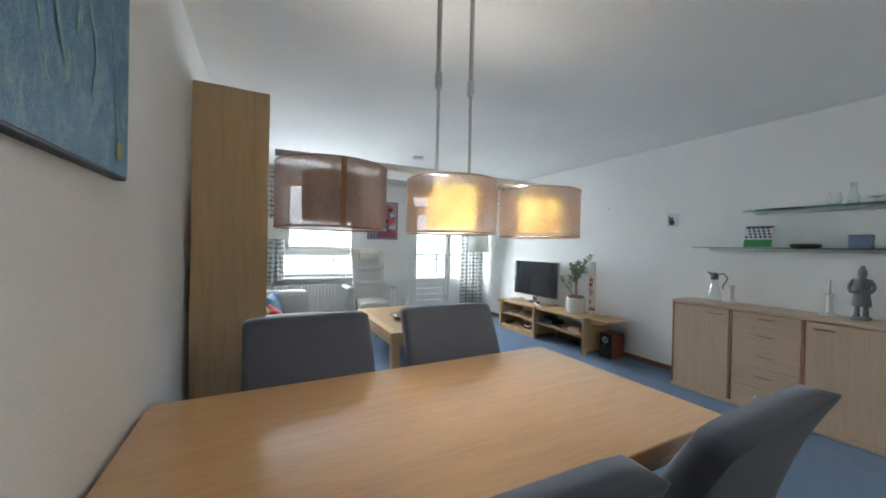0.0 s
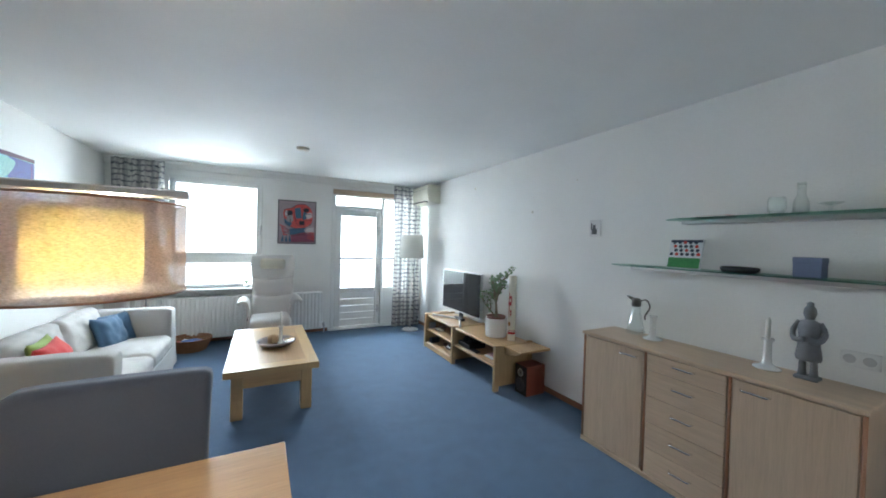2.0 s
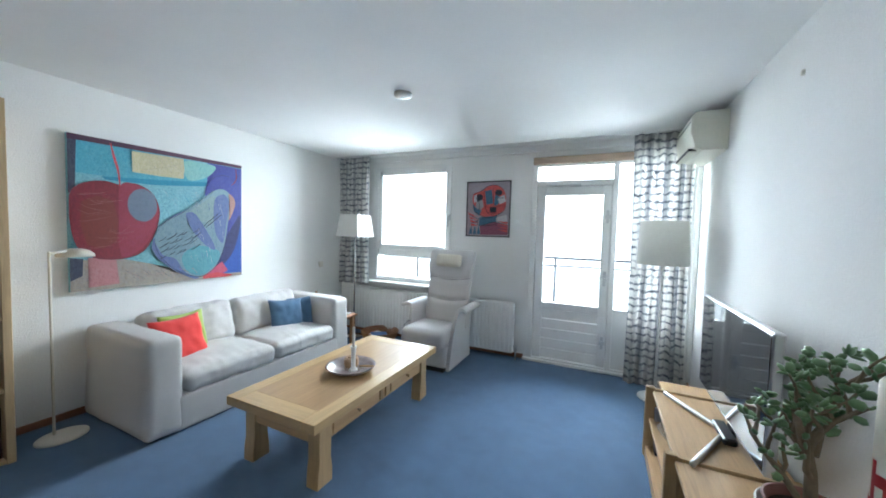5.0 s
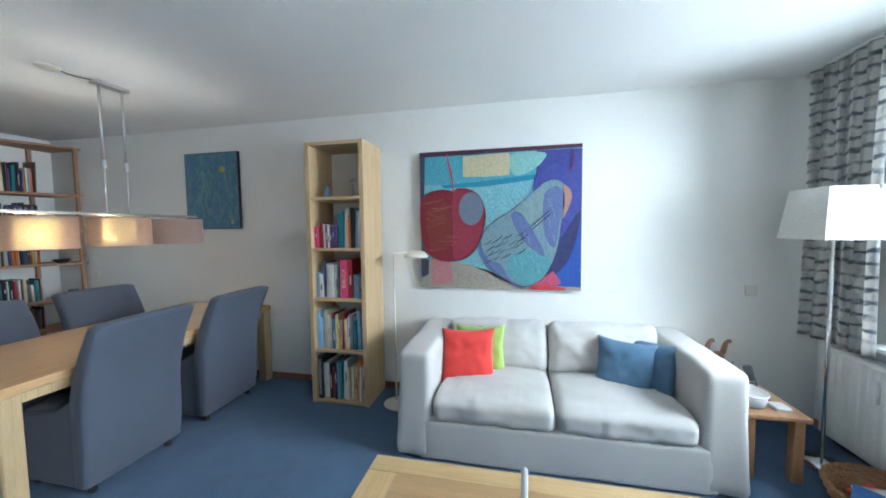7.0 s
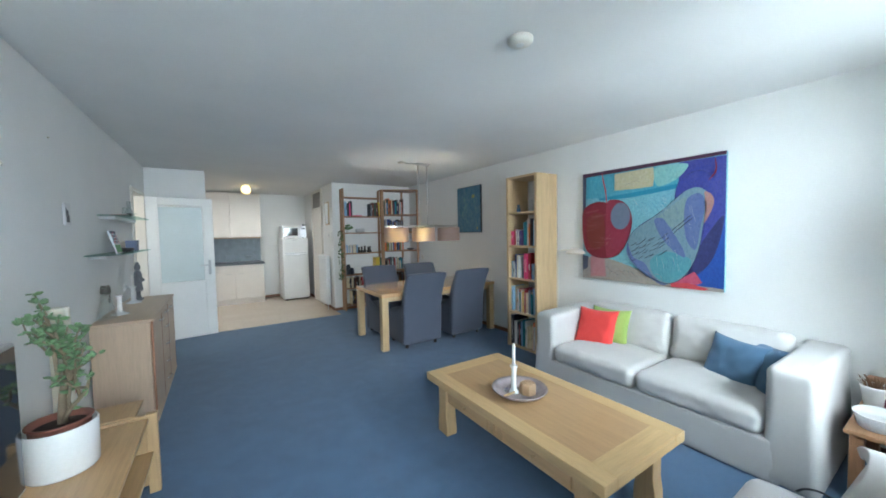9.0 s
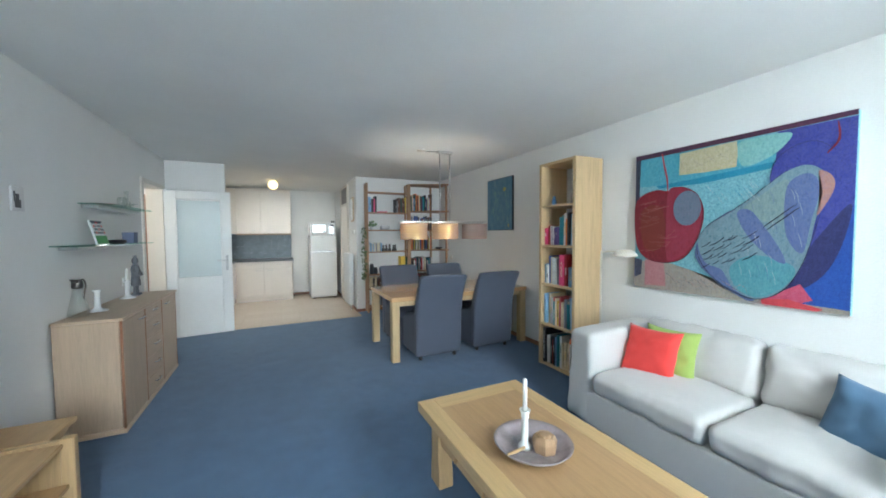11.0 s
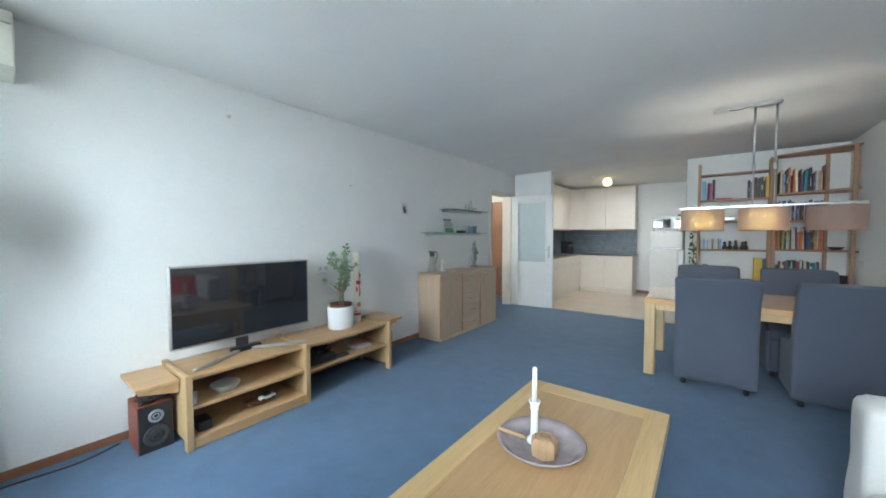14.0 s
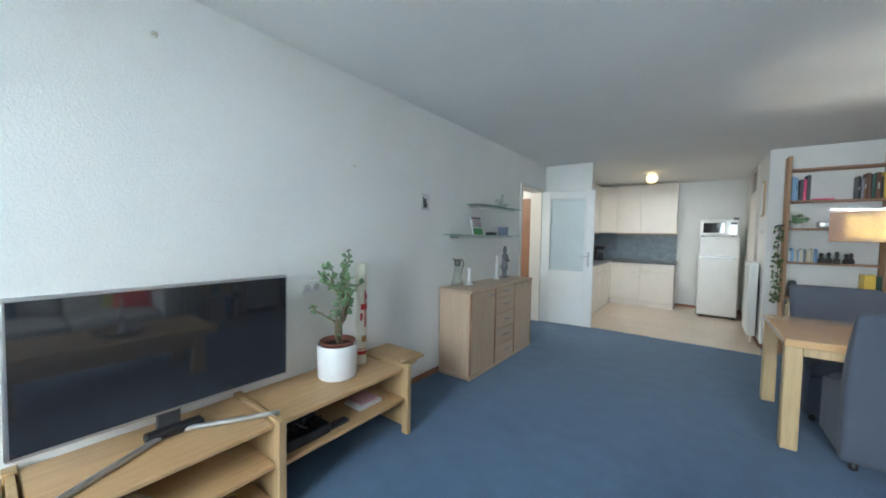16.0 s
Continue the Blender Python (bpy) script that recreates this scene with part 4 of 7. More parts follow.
for x, lit in ((0.25, False), (0.70, True), (1.147, True)):
    sh = part("shade", open_ring(x, PY, 0.175, 1.405, 1.605, thick=0), OUTER, pl, "sheer taupe drum shade", True)
    part("hoop", hoop(x, PY, 0.175, 1.405), RIM, sh, smooth=True)
    part("hoop", hoop(x, PY, 0.175, 1.605), RIM, sh, smooth=True)
    part("inner_shade", open_ring(x, PY, 0.095, 1.43, 1.585, thick=0), INNER_LIT if lit else INNER_UNLIT, sh, smooth=True)
    if not lit:
        part("seam", bx(x - 0.008, x + 0.008, PY - 0.177, PY - 0.1745, 1.405, 1.605, 0), RIM, sh)
    part("holder", lathe(B(), [(0.0, 0), (0.02, 0), (0.02, 0.05), (0.008, 0.06), (0.008, 0.12)], x, PY, 1.52, 12), METAL, sh)
    part("diffuser", lathe(B(), [(0.0, 0.0), (0.165, 0.0), (0.168, 0.004), (0.0, 0.004)], x, PY, 1.408, 32), sheer("white_diffuser", (0.8, 0.8, 0.78), 0.55, 0.6), sh)
    if lit:
        part("bulb", lathe(B(), [(0.0, 0), (0.02, 0.006), (0.026, 0.03), (0.016, 0.06), (0.012, 0.075)], x, PY, 1.445, 14), glow("warm_bulb", (1.0, 0.72, 0.36), 12.0), sh, smooth=True)
        lamp("bulb_light", "POINT", pose(x, PY, 1.475), 31.0, (1.0, 0.87, 0.73), radius=0.03)
rose = thing("ceiling_rose", 1.0, 1.23, 2.56, "cream plastic ceiling cover with a short cable", "ceiling fitting")
part("cover", lathe(B(), [(0.0, 0), (0.05, 0.003), (0.062, 0.012), (0.06, 0.02), (0.0, 0.022)], 1.02, 1.23, H - 0.023, 20), CREAM, rose, smooth=True)
part("cable", tube(B(), spline([(0.96, 1.23, H - 0.008), (0.9, 1.225, H - 0.012), (0.81, PY, H - 0.01)], 4), 0.004), DARKGREY, rose, smooth=True)

sd = thing("smoke_detector", 1.888, 4.43, H - 0.04, "round white smoke detector on the ceiling", "smoke detector")
part("body", lathe(B(), [(0.0, 0.008), (0.04, 0.008), (0.06, 0.014), (0.068, 0.024), (0.068, 0.039), (0.0, 0.039)], 1.888, 4.43, H - 0.04, 28), CREAM, sd, smooth=True)
part("vent", lathe(B(), [(0.0, 0.005), (0.02, 0.005), (0.022, 0.009), (0.0, 0.009)], 1.888, 4.43, H - 0.04, 20), WHITE, sd)

# ---- pictures ----


def streaks(name, c, c2, scale=(4, 26, 9), rough=0.6, amount=(0.35, 0.62)):
    m, t, b = nodes_of(name)
    f = noise_node(t, mapped(t, scale), 3.0, 6, 0.65, 1.5)
    g = noise_node(t, mapped(t), 70, 4, 0.7)
    col = mix(t, 0.4, ramp(t, f, [(amount[0], c), (amount[1], c2)]), ramp(t, g, [(0.35, shade(c, 0.6)), (0.65, shade(c2, 1.2))]))
    t.links.new(col, b.inputs["Base Color"])
    b.inputs["Roughness"].default_value = rough
    bump(t, b, f, 0.3, 0.001)
    return m


class Canvas:
    """A flat picture on a wall: colour fields are thin shapes laid on it in order."""

    def __init__(self, ob, origin, right, out, w, h):
        self.ob, self.o, self.r, self.n, self.w, self.h, self.k = ob, Vector(origin), Vector(right), Vector(out), w, h, 0

    def at(self, u, v, d):
        u, v = min(max(u, 0.0), 1.0), min(max(v, 0.0), 1.0)
        return self.o + self.r * (u * self.w) + Vector((0, 0, -v * self.h)) + self.n * d

    def field(self, name, pts, material, smooth=5):
        self.k += 1
        d = 0.0006 * self.k
        ring = spline([(u, v, 0) for u, v in pts], smooth, True) if smooth else [Vector((u, v, 0)) for u, v in pts]
        bm = B()
        lo = [bm.verts.new(self.at(p.x, p.y, d - 0.0004)) for p in ring]
        hi = [bm.verts.new(self.at(p.x, p.y, d)) for p in ring]
        f = bm.faces.new(hi)
        n = len(ring)
        for i in range(n):
            bm.faces.new((lo[i], lo[(i + 1) % n], hi[(i + 1) % n], hi[i]))
        bmesh.ops.triangulate(bm, faces=[f])
        return part(name, bm, material, self.ob)

    def round(self, name, u, v, ru, rv, material, n=9):
        return self.field(name, [(u + ru * math.cos(2 * math.pi * i / n), v + rv * math.sin(2 * math.pi * i / n)) for i in range(n)], material)

    def stroke(self, name, pts, r, material):
        self.k += 0.2
        d = 0.0006 * self.k
        path = spline([(u, v, 0) for u, v in pts], 5)
        n = len(path)
        bm = tube(B(), [self.at(p.x, p.y, d) for p in path], [r * (0.35 + 0.65 * math.sin(math.pi * (i + 0.5) / n)) for i in range(n)], 6)
        for v in bm.verts:
            h = (v.co - self.o).dot(self.n) - d
            v.co -= self.n * (h - max(-0.0003, min(0.0003, h)))
        return part(name, bm, material, self.ob)


pa = thing("painting", XW, 3.955, 0.965, "large abstract canvas of a red cherry and a blue pear", "painting")
part("canvas", bx(XW + 0.002, XW + 0.035, 3.279, 4.638, 0.972, 2.170, 0.003), streaks("canvas_pale_teal", srgb(86, 150, 172), srgb(150, 200, 205), (10, 14, 30)), pa)
C = Canvas(pa, (XW + 0.035, 3.279, 2.170), (0, 1, 0), (1, 0, 0), 1.359, 1.198)


def mottle(name, cols, scale=(4, 9, 9), grain=46.0, rough=0.6):
    """Worked-over oil paint: several colours broken into each other, with scratches and brush relief."""
    m, t, b = nodes_of(name)
    cs = [shade(srgb(*c), 0.74) for c in cols]
    n = len(cs)
    f = noise_node(t, mapped(t, scale), 2.6, 7, 0.68, 1.8)
    col = ramp(t, f, [(0.28 + 0.44 * i / max(1, n - 1), c) for i, c in enumerate(cs)])
    g = noise_node(t, mapped(t, (20, grain, grain * 0.45)), 1.6, 5, 0.7, 0.8)
    col = mix(t, 0.42, col, ramp(t, g, [(0.34, shade(cs[0], 0.62)), (0.5, cs[n // 2]), (0.66, shade(cs[-1], 1.12))]))
    h = noise_node(t, mapped(t), 170, 3, 0.7)
    col = mix(t, 0.22, col, ramp(t, h, [(0.36, shade(cs[0], 0.55)), (0.64, shade(cs[-1], 1.3))]))
    t.links.new(col, b.inputs["Base Color"])
    b.inputs["Roughness"].default_value = rough
    bump(t, b, g, 0.35, 0.0012)
    return m


P_BORDER = mottle("paint_crimson_border", [(44, 46, 78), (104, 40, 60), (70, 60, 92), (128, 60, 76)], (6, 20, 20))
P_SIDE = mottle("paint_dark_side", [(40, 46, 70), (84, 90, 110), (50, 60, 96), (120, 124, 130)], (6, 30, 30))
P_SKY = mottle("paint_bright_turquoise", [(64, 160, 196), (96, 190, 214), (136, 206, 220)])
P_DEEP = mottle("paint_deep_turquoise", [(40, 140, 184), (70, 170, 200)])
P_INDIGO = mottle("paint_indigo", [(48, 54, 150), (66, 72, 172), (96, 100, 178), (58, 74, 168)])
P_BLUE = mottle("paint_strong_blue", [(36, 74, 168), (50, 92, 186), (62, 104, 190)])
P_NAVY = mottle("paint_navy", [(40, 44, 92), (58, 62, 120), (72, 74, 128)])
P_SAND = mottle("paint_sand", [(150, 138, 128), (196, 180, 158), (176, 176, 176), (206, 188, 160)], (5, 16, 16))
P_PINK = mottle("paint_pink", [(190, 120, 128), (214, 146, 148), (206, 164, 166)], (5, 16, 16))
P_CORAL = mottle("paint_coral", [(206, 66, 112), (220, 84, 116), (214, 120, 150)])
P_SCARLET = mottle("paint_scarlet", [(222, 66, 78), (230, 88, 96)])
P_RED = mottle("paint_cherry_red", [(108, 26, 42), (150, 40, 54), (132, 34, 54), (172, 62, 76)], (5, 7, 9))
P_RED2 = mottle("paint_lit_red", [(150, 40, 62), (176, 60, 80), (158, 62, 96)], (5, 8, 8))
P_RUST = mottle("paint_rust", [(116, 40, 40), (150, 66, 56), (128, 50, 48)], (5, 10, 26))
P_TEAL = mottle("paint_grey_disc", [(92, 124, 150), (140, 152, 168), (112, 118, 150)], (5, 12, 40))
P_CREAM = mottle("paint_pale_yellow", [(206, 196, 150), (228, 218, 172), (232, 226, 200)])
P_TURQ = mottle("paint_mint", [(120, 196, 204), (160, 218, 212), (176, 224, 214)])
P_PEAR = mottle("paint_pear_blue", [(74, 124, 158), (112, 158, 176), (150, 176, 182), (96, 150, 176), (160, 182, 190)], (5, 12, 16))
P_PEARL = mottle("paint_pear_light", [(110, 150, 170), (150, 178, 176), (168, 184, 176)], (5, 12, 16))
P_AQUA = mottle("paint_pear_aqua", [(64, 146, 170), (104, 176, 186), (136, 190, 196)], (5, 14, 14))
P_STEEL = mottle("paint_steel_blue", [(74, 92, 160), (104, 128, 182), (136, 150, 190), (84, 104, 170)], (5, 16, 10))
P_PEACH = mottle("paint_peach", [(196, 138, 122), (214, 160, 140), (160, 140, 160)])
P_DARK = mottle("paint_dark_line", [(26, 32, 56), (44, 48, 76)])
P_WHITE = mottle("paint_pale_scratch", [(196, 214, 222), (220, 226, 226)])
C.field("sky", [(0.03, 0.035), (0.30, 0.03), (0.75, 0.04), (0.74, 0.21), (0.40, 0.245), (0.03, 0.24)], P_SKY, 0)
C.field("sky_edge", [(0.14, 0.245), (0.40, 0.225), (0.60, 0.205), (0.75, 0.19), (0.74, 0.225), (0.58, 0.245), (0.40, 0.265), (0.16, 0.265)], P_DEEP, 0)
C.field("indigo_ground", [(0.74, 0.03), (1.0, 0.03), (1.0, 0.60), (0.86, 0.86), (0.72, 0.66)], P_INDIGO, 0)
C.field("blue_ground", [(1.0, 0.45), (1.0, 1.0), (0.84, 1.0), (0.80, 0.90), (0.92, 0.74)], P_BLUE, 0)
C.field("navy_shade", [(0.99, 0.45), (0.975, 0.62), (0.93, 0.78), (0.86, 0.88), (0.78, 0.93), (0.82, 0.78), (0.90, 0.60)], P_NAVY)
C.field("sand_ground", [(0.0, 0.80), (0.2, 0.79), (0.36, 0.84), (0.50, 0.90), (0.60, 0.97), (0.72, 0.965), (1.0, 0.975), (1.0, 1.0), (0.3, 1.0), (0.0, 1.0)], P_SAND, 0)
C.field("dark_border", [(0, 0), (1, 0), (1, 0.026), (0.5, 0.032), (0, 0.036)], P_BORDER, 0)
C.field("side_border", [(0, 0.036), (0.036, 0.036), (0.03, 0.20), (0.028, 0.33), (0, 0.38)], P_SIDE, 0)
C.field("side_border", [(0, 0.78), (0.055, 0.79), (0.05, 0.90), (0.0, 0.93)], P_SIDE, 0)
C.field("pink_patch", [(0.075, 0.785), (0.20, 0.785), (0.215, 0.97), (0.075, 0.98)], P_PINK, 0)
C.field("coral_patch", [(0.70, 0.965), (0.78, 0.91), (0.84, 0.865), (0.885, 0.945), (0.83, 0.975)], P_CORAL, 0)
C.field("scarlet_edge", [(0.695, 0.97), (0.80, 0.955), (0.92, 0.985), (0.90, 1.0), (0.70, 1.0)], P_SCARLET, 0)
C.field("mint_shape", [(0.58, 0.055), (0.68, 0.04), (0.79, 0.05), (0.77, 0.11), (0.70, 0.17), (0.60, 0.19)], P_TURQ)
C.field("yellow_shape", [(0.285, 0.045), (0.42, 0.04), (0.575, 0.035), (0.58, 0.12), (0.575, 0.19), (0.43, 0.195), (0.285, 0.19)], P_CREAM, 0)
C.field("pear_neck", [(0.72, 0.32), (0.735, 0.20), (0.80, 0.13), (0.88, 0.12), (0.945, 0.18), (0.95, 0.30), (0.90, 0.44), (0.80, 0.46)], P_INDIGO)
C.field("pear_shadow", [(0.385, 0.70), (0.43, 0.56), (0.60, 0.44), (0.70, 0.60), (0.68, 0.97), (0.56, 0.945), (0.46, 0.86), (0.40, 0.78)], P_STEEL)
C.field("pear", [(0.395, 0.64), (0.45, 0.54), (0.55, 0.465), (0.64, 0.39), (0.72, 0.31), (0.78, 0.255), (0.85, 0.235), (0.905, 0.28), (0.915, 0.38), (0.885, 0.52), (0.868, 0.66), (0.84, 0.78), (0.78, 0.91), (0.68, 0.975), (0.58, 0.93), (0.52, 0.82), (0.44, 0.78)], P_PEAR)
C.field("pear_light", [(0.60, 0.46), (0.70, 0.36), (0.78, 0.30), (0.79, 0.40), (0.76, 0.54), (0.66, 0.50)], P_PEARL)
C.field("pear_base", [(0.56, 0.80), (0.66, 0.72), (0.80, 0.76), (0.82, 0.82), (0.77, 0.905), (0.68, 0.965), (0.59, 0.92)], P_AQUA)
C.field("pear_side", [(0.79, 0.32), (0.86, 0.28), (0.895, 0.36), (0.87, 0.54), (0.845, 0.70), (0.79, 0.62), (0.775, 0.46)], P_STEEL)
C.field("leaf", [(0.585, 0.47), (0.64, 0.455), (0.70, 0.55), (0.765, 0.68), (0.785, 0.76), (0.72, 0.72), (0.63, 0.60)], P_STEEL)
C.field("peach_highlight", [(0.89, 0.275), (0.93, 0.30), (0.942, 0.36), (0.915, 0.45), (0.888, 0.50), (0.905, 0.38)], P_PEACH)
C.field("cherry", [(0.005, 0.37), (0.06, 0.30), (0.15, 0.275), (0.225, 0.29), (0.30, 0.27), (0.39, 0.33), (0.428, 0.46), (0.40, 0.62), (0.33, 0.755), (0.22, 0.80), (0.10, 0.785), (0.025, 0.70), (0.0, 0.52)], P_RED)
C.field("cherry_light", [(0.225, 0.295), (0.31, 0.28), (0.39, 0.34), (0.42, 0.46), (0.39, 0.62), (0.32, 0.74), (0.225, 0.78), (0.215, 0.55)], P_RED2)
C.field("rust_patch", [(0.05, 0.42), (0.19, 0.40), (0.20, 0.68), (0.07, 0.70)], P_RUST, 2)
C.round("cherry_disc", 0.335, 0.42, 0.078, 0.118, P_TEAL)
C.stroke("stem", [(0.222, 0.30), (0.215, 0.20), (0.195, 0.10), (0.182, 0.02)], 0.008, P_SCARLET)
C.stroke("pear_stem", [(0.915, 0.19), (0.95, 0.13), (0.945, 0.04)], 0.006, P_RED)
random.seed(4)
for k in range(20):
    u = 0.425 + 0.045 * (k % 5) + random.uniform(-0.012, 0.012)
    v = 0.66 + 0.042 * (k // 5) + random.uniform(-0.008, 0.008) - 0.35 * (u - 0.5)
    w = random.uniform(0.03, 0.075)
    C.stroke("brush_stroke", [(u, v), (u + w * 0.5, v - w * 0.30), (u + w, v - w * 0.8)], random.uniform(0.0022, 0.0042), P_DARK)
for k in range(8):
    u, v = 0.70 + 0.012 * k, 0.56 - 0.012 * k + 0.03 * (k % 2)
    C.stroke("brush_stroke", [(u, v), (u + 0.025, v - 0.03), (u + 0.05, v - 0.05)], 0.003, P_DARK)
C.stroke("outline", [(0.395, 0.64), (0.45, 0.54), (0.55, 0.465), (0.64, 0.39), (0.72, 0.31), (0.78, 0.255)], 0.0022, P_DARK)
C.stroke("outline", [(0.395, 0.66), (0.41, 0.76), (0.48, 0.87), (0.58, 0.945), (0.68, 0.975), (0.78, 0.91), (0.85, 0.75), (0.90, 0.50)], 0.0026, P_DARK)
C.stroke("outline", [(0.72, 0.32), (0.735, 0.20), (0.80, 0.13), (0.88, 0.12), (0.945, 0.18)], 0.002, P_NAVY)
C.stroke("outline", [(0.10, 0.785), (0.22, 0.80), (0.33, 0.755), (0.40, 0.62), (0.428, 0.46)], 0.0022, P_DARK)
for k in range(14):
    u0, v0 = random.uniform(0.03, 0.18), random.uniform(0.36, 0.74)
    C.stroke("scratch_line", [(u0, v0), (u0 + 0.05, v0 + random.uniform(-0.02, 0.03)), (u0 + random.uniform(0.08, 0.14), v0 + random.uniform(-0.05, 0.05))], 0.0009, P_PEACH)
for k in range(26):
    u, v = random.uniform(0.43, 0.66), random.uniform(0.27, 0.36)
    C.stroke("hatch_line", [(u, v), (u + 0.02, v + 0.035), (u + 0.035, v + 0.06)], 0.0008, P_DEEP if k % 2 else P_WHITE)
for k in range(22):
    u, v = random.uniform(0.60, 0.86), random.uniform(0.32, 0.86)
    C.stroke("hatch_line", [(u, v), (u + 0.01, v + 0.03), (u + 0.015, v + 0.07)], 0.0009, P_WHITE if k % 3 else P_INDIGO)
for a, b in (((0.32, 0.17), (0.55, 0.08)), ((0.42, 0.06), (0.50, 0.155)), ((0.48, 0.06), (0.55, 0.14)), ((0.36, 0.09), (0.43, 0.16))):
    C.stroke("scratch_line", [a, ((a[0] + b[0]) / 2, (a[1] + b[1]) / 2 + 0.01), b], 0.0009, P_SAND)
for k in range(16):
    u = 0.22 + 0.024 * k
    C.stroke("scratch_line", [(u, 0.87 + 0.02 * (k % 4)), (u + 0.04, 0.90 + 0.015 * (k % 3)), (u + 0.07, 0.95)], 0.001, P_PEACH if k % 2 else P_SIDE)

pb = thing("painting", XW, 1.06, 1.53, "teal blue canvas with pale brush marks in a dark frame", "painting")
TEAL = mottle("teal_canvas", [(56, 124, 166), (84, 156, 198), (68, 138, 180), (94, 164, 196), (180, 194, 184)], (2.5, 4.5, 1.6), 16)
part("frame", bx(XW + 0.002, XW + 0.03, 0.738, 1.388, 1.522, 2.300, 0.003), paint("dark_blue_frame", srgb(38, 46, 58), 0.5), pb)
part("canvas", bx(XW + 0.03, XW + 0.033, 0.746, 1.380, 1.53, 2.292, 0), TEAL, pb)
C = Canvas(pb, (XW + 0.033, 0.746, 2.292), (0, 1, 0), (1, 0, 0), 0.634, 0.762)
P_PALE = streaks("paint_pale_ochre", srgb(84, 142, 158), srgb(140, 168, 158), (8, 30, 8))
P_OCHRE = streaks("paint_ochre", srgb(150, 160, 110), srgb(196, 180, 90))
random.seed(8)
for k in range(14):
    u, v = random.uniform(0.2, 0.85), random.uniform(0.10, 0.8)
    C.stroke("pale_mark", [(u, v), (u + random.uniform(-0.02, 0.03), v + 0.05), (u + random.uniform(-0.03, 0.04), v + random.uniform(0.08, 0.16))], random.uniform(0.004, 0.010), P_PALE)
for pts, r in (([(0.30, 0.25), (0.36, 0.40), (0.30, 0.55), (0.24, 0.70)], 0.012), ([(0.40, 0.32), (0.44, 0.5), (0.38, 0.62), (0.44, 0.78)], 0.009),
               ([(0.22, 0.42), (0.34, 0.44), (0.52, 0.36)], 0.007), ([(0.14, 0.7), (0.2, 0.62), (0.3, 0.64)], 0.006), ([(0.70, 0.22), (0.76, 0.30), (0.70, 0.40)], 0.007),
               ([(0.84, 0.72), (0.86, 0.82), (0.90, 0.93)], 0.008), ([(0.60, 0.55), (0.66, 0.68), (0.62, 0.80)], 0.005)):
    C.stroke("pale_mark", pts, r, P_PALE)
C.round("ochre_mark", 0.72, 0.22, 0.06, 0.04, P_OCHRE)
C.round("ochre_mark", 0.34, 0.27, 0.05, 0.035, P_PALE)
C.round("ochre_mark", 0.88, 0.92, 0.03, 0.03, P_OCHRE)

pc = thing("framed_print", 2.0, YW, 1.46, "abstract print in red and blue with a thin dark frame", "picture")
part("frame", frame_rect(1.715, 2.285, 1.462, 2.157, 0.012, YW - 0.022, YW - 0.002, 0.002), DARKGREY, pc)
part("sheet", bx(1.727, 2.273, YW - 0.012, YW - 0.003, 1.474, 2.145, 0), streaks("mauve_paper", srgb(150, 136, 146), srgb(172, 160, 164), (6, 6, 12)), pc)
C = Canvas(pc, (1.727, YW - 0.012, 2.145), (1, 0, 0), (0, -1, 0), 0.546, 0.671)
R_ = streaks("print_red", srgb(190, 62, 66), srgb(212, 104, 98), (8, 8, 20))
U_ = streaks("print_blue", srgb(52, 88, 122), srgb(90, 126, 150), (8, 8, 20))
K_ = streaks("print_black", srgb(34, 34, 46), srgb(60, 56, 70), (8, 8, 20))
V_ = streaks("print_plum", srgb(130, 66, 92), srgb(150, 92, 110), (8, 8, 20))
C.field("red_field", [(0.14, 0.22), (0.35, 0.16), (0.5, 0.08), (0.72, 0.07), (0.88, 0.18), (0.92, 0.42), (0.85, 0.55), (0.55, 0.66), (0.25, 0.58), (0.14, 0.42)], R_)
C.field("grey_field", [(0.22, 0.34), (0.36, 0.32), (0.40, 0.46), (0.28, 0.54), (0.20, 0.46)], streaks("print_grey", srgb(140, 134, 140), srgb(165, 160, 160)), 0)
C.field("blue_field", [(0.42, 0.17), (0.58, 0.14), (0.62, 0.40), (0.46, 0.42)], U_, 0)
C.round("dark_disc", 0.29, 0.28, 0.085, 0.06, K_)
C.round("dark_disc", 0.74, 0.20, 0.085, 0.055, K_)
C.field("dark_bar", [(0.52, 0.47), (0.70, 0.46), (0.70, 0.56), (0.53, 0.57)], K_, 0)
C.field("lower_blue", [(0.30, 0.66), (0.72, 0.62), (0.70, 0.78), (0.30, 0.80)], U_, 0)
C.field("plum_field", [(0.32, 0.82), (0.68, 0.74), (0.98, 0.80), (0.98, 0.97), (0.34, 0.98)], V_, 0)
W_ = streaks("print_pale", srgb(186, 180, 186), srgb(204, 198, 200), (8, 8, 20))
C.field("blue_facet", [(0.14, 0.40), (0.24, 0.50), (0.36, 0.52), (0.30, 0.62), (0.16, 0.54)], U_, 0)
C.field("blue_facet", [(0.66, 0.24), (0.80, 0.28), (0.74, 0.42), (0.64, 0.44)], U_, 0)
C.field("pale_facet", [(0.72, 0.30), (0.88, 0.24), (0.92, 0.36), (0.78, 0.42)], W_, 0)
C.field("pale_facet", [(0.16, 0.26), (0.22, 0.22), (0.24, 0.36), (0.16, 0.38)], W_, 0)
C.field("pale_facet", [(0.70, 0.66), (0.95, 0.60), (0.97, 0.72), (0.72, 0.76)], W_, 0)
C.field("red_facet", [(0.40, 0.44), (0.54, 0.42), (0.56, 0.60), (0.44, 0.62)], R_, 0)
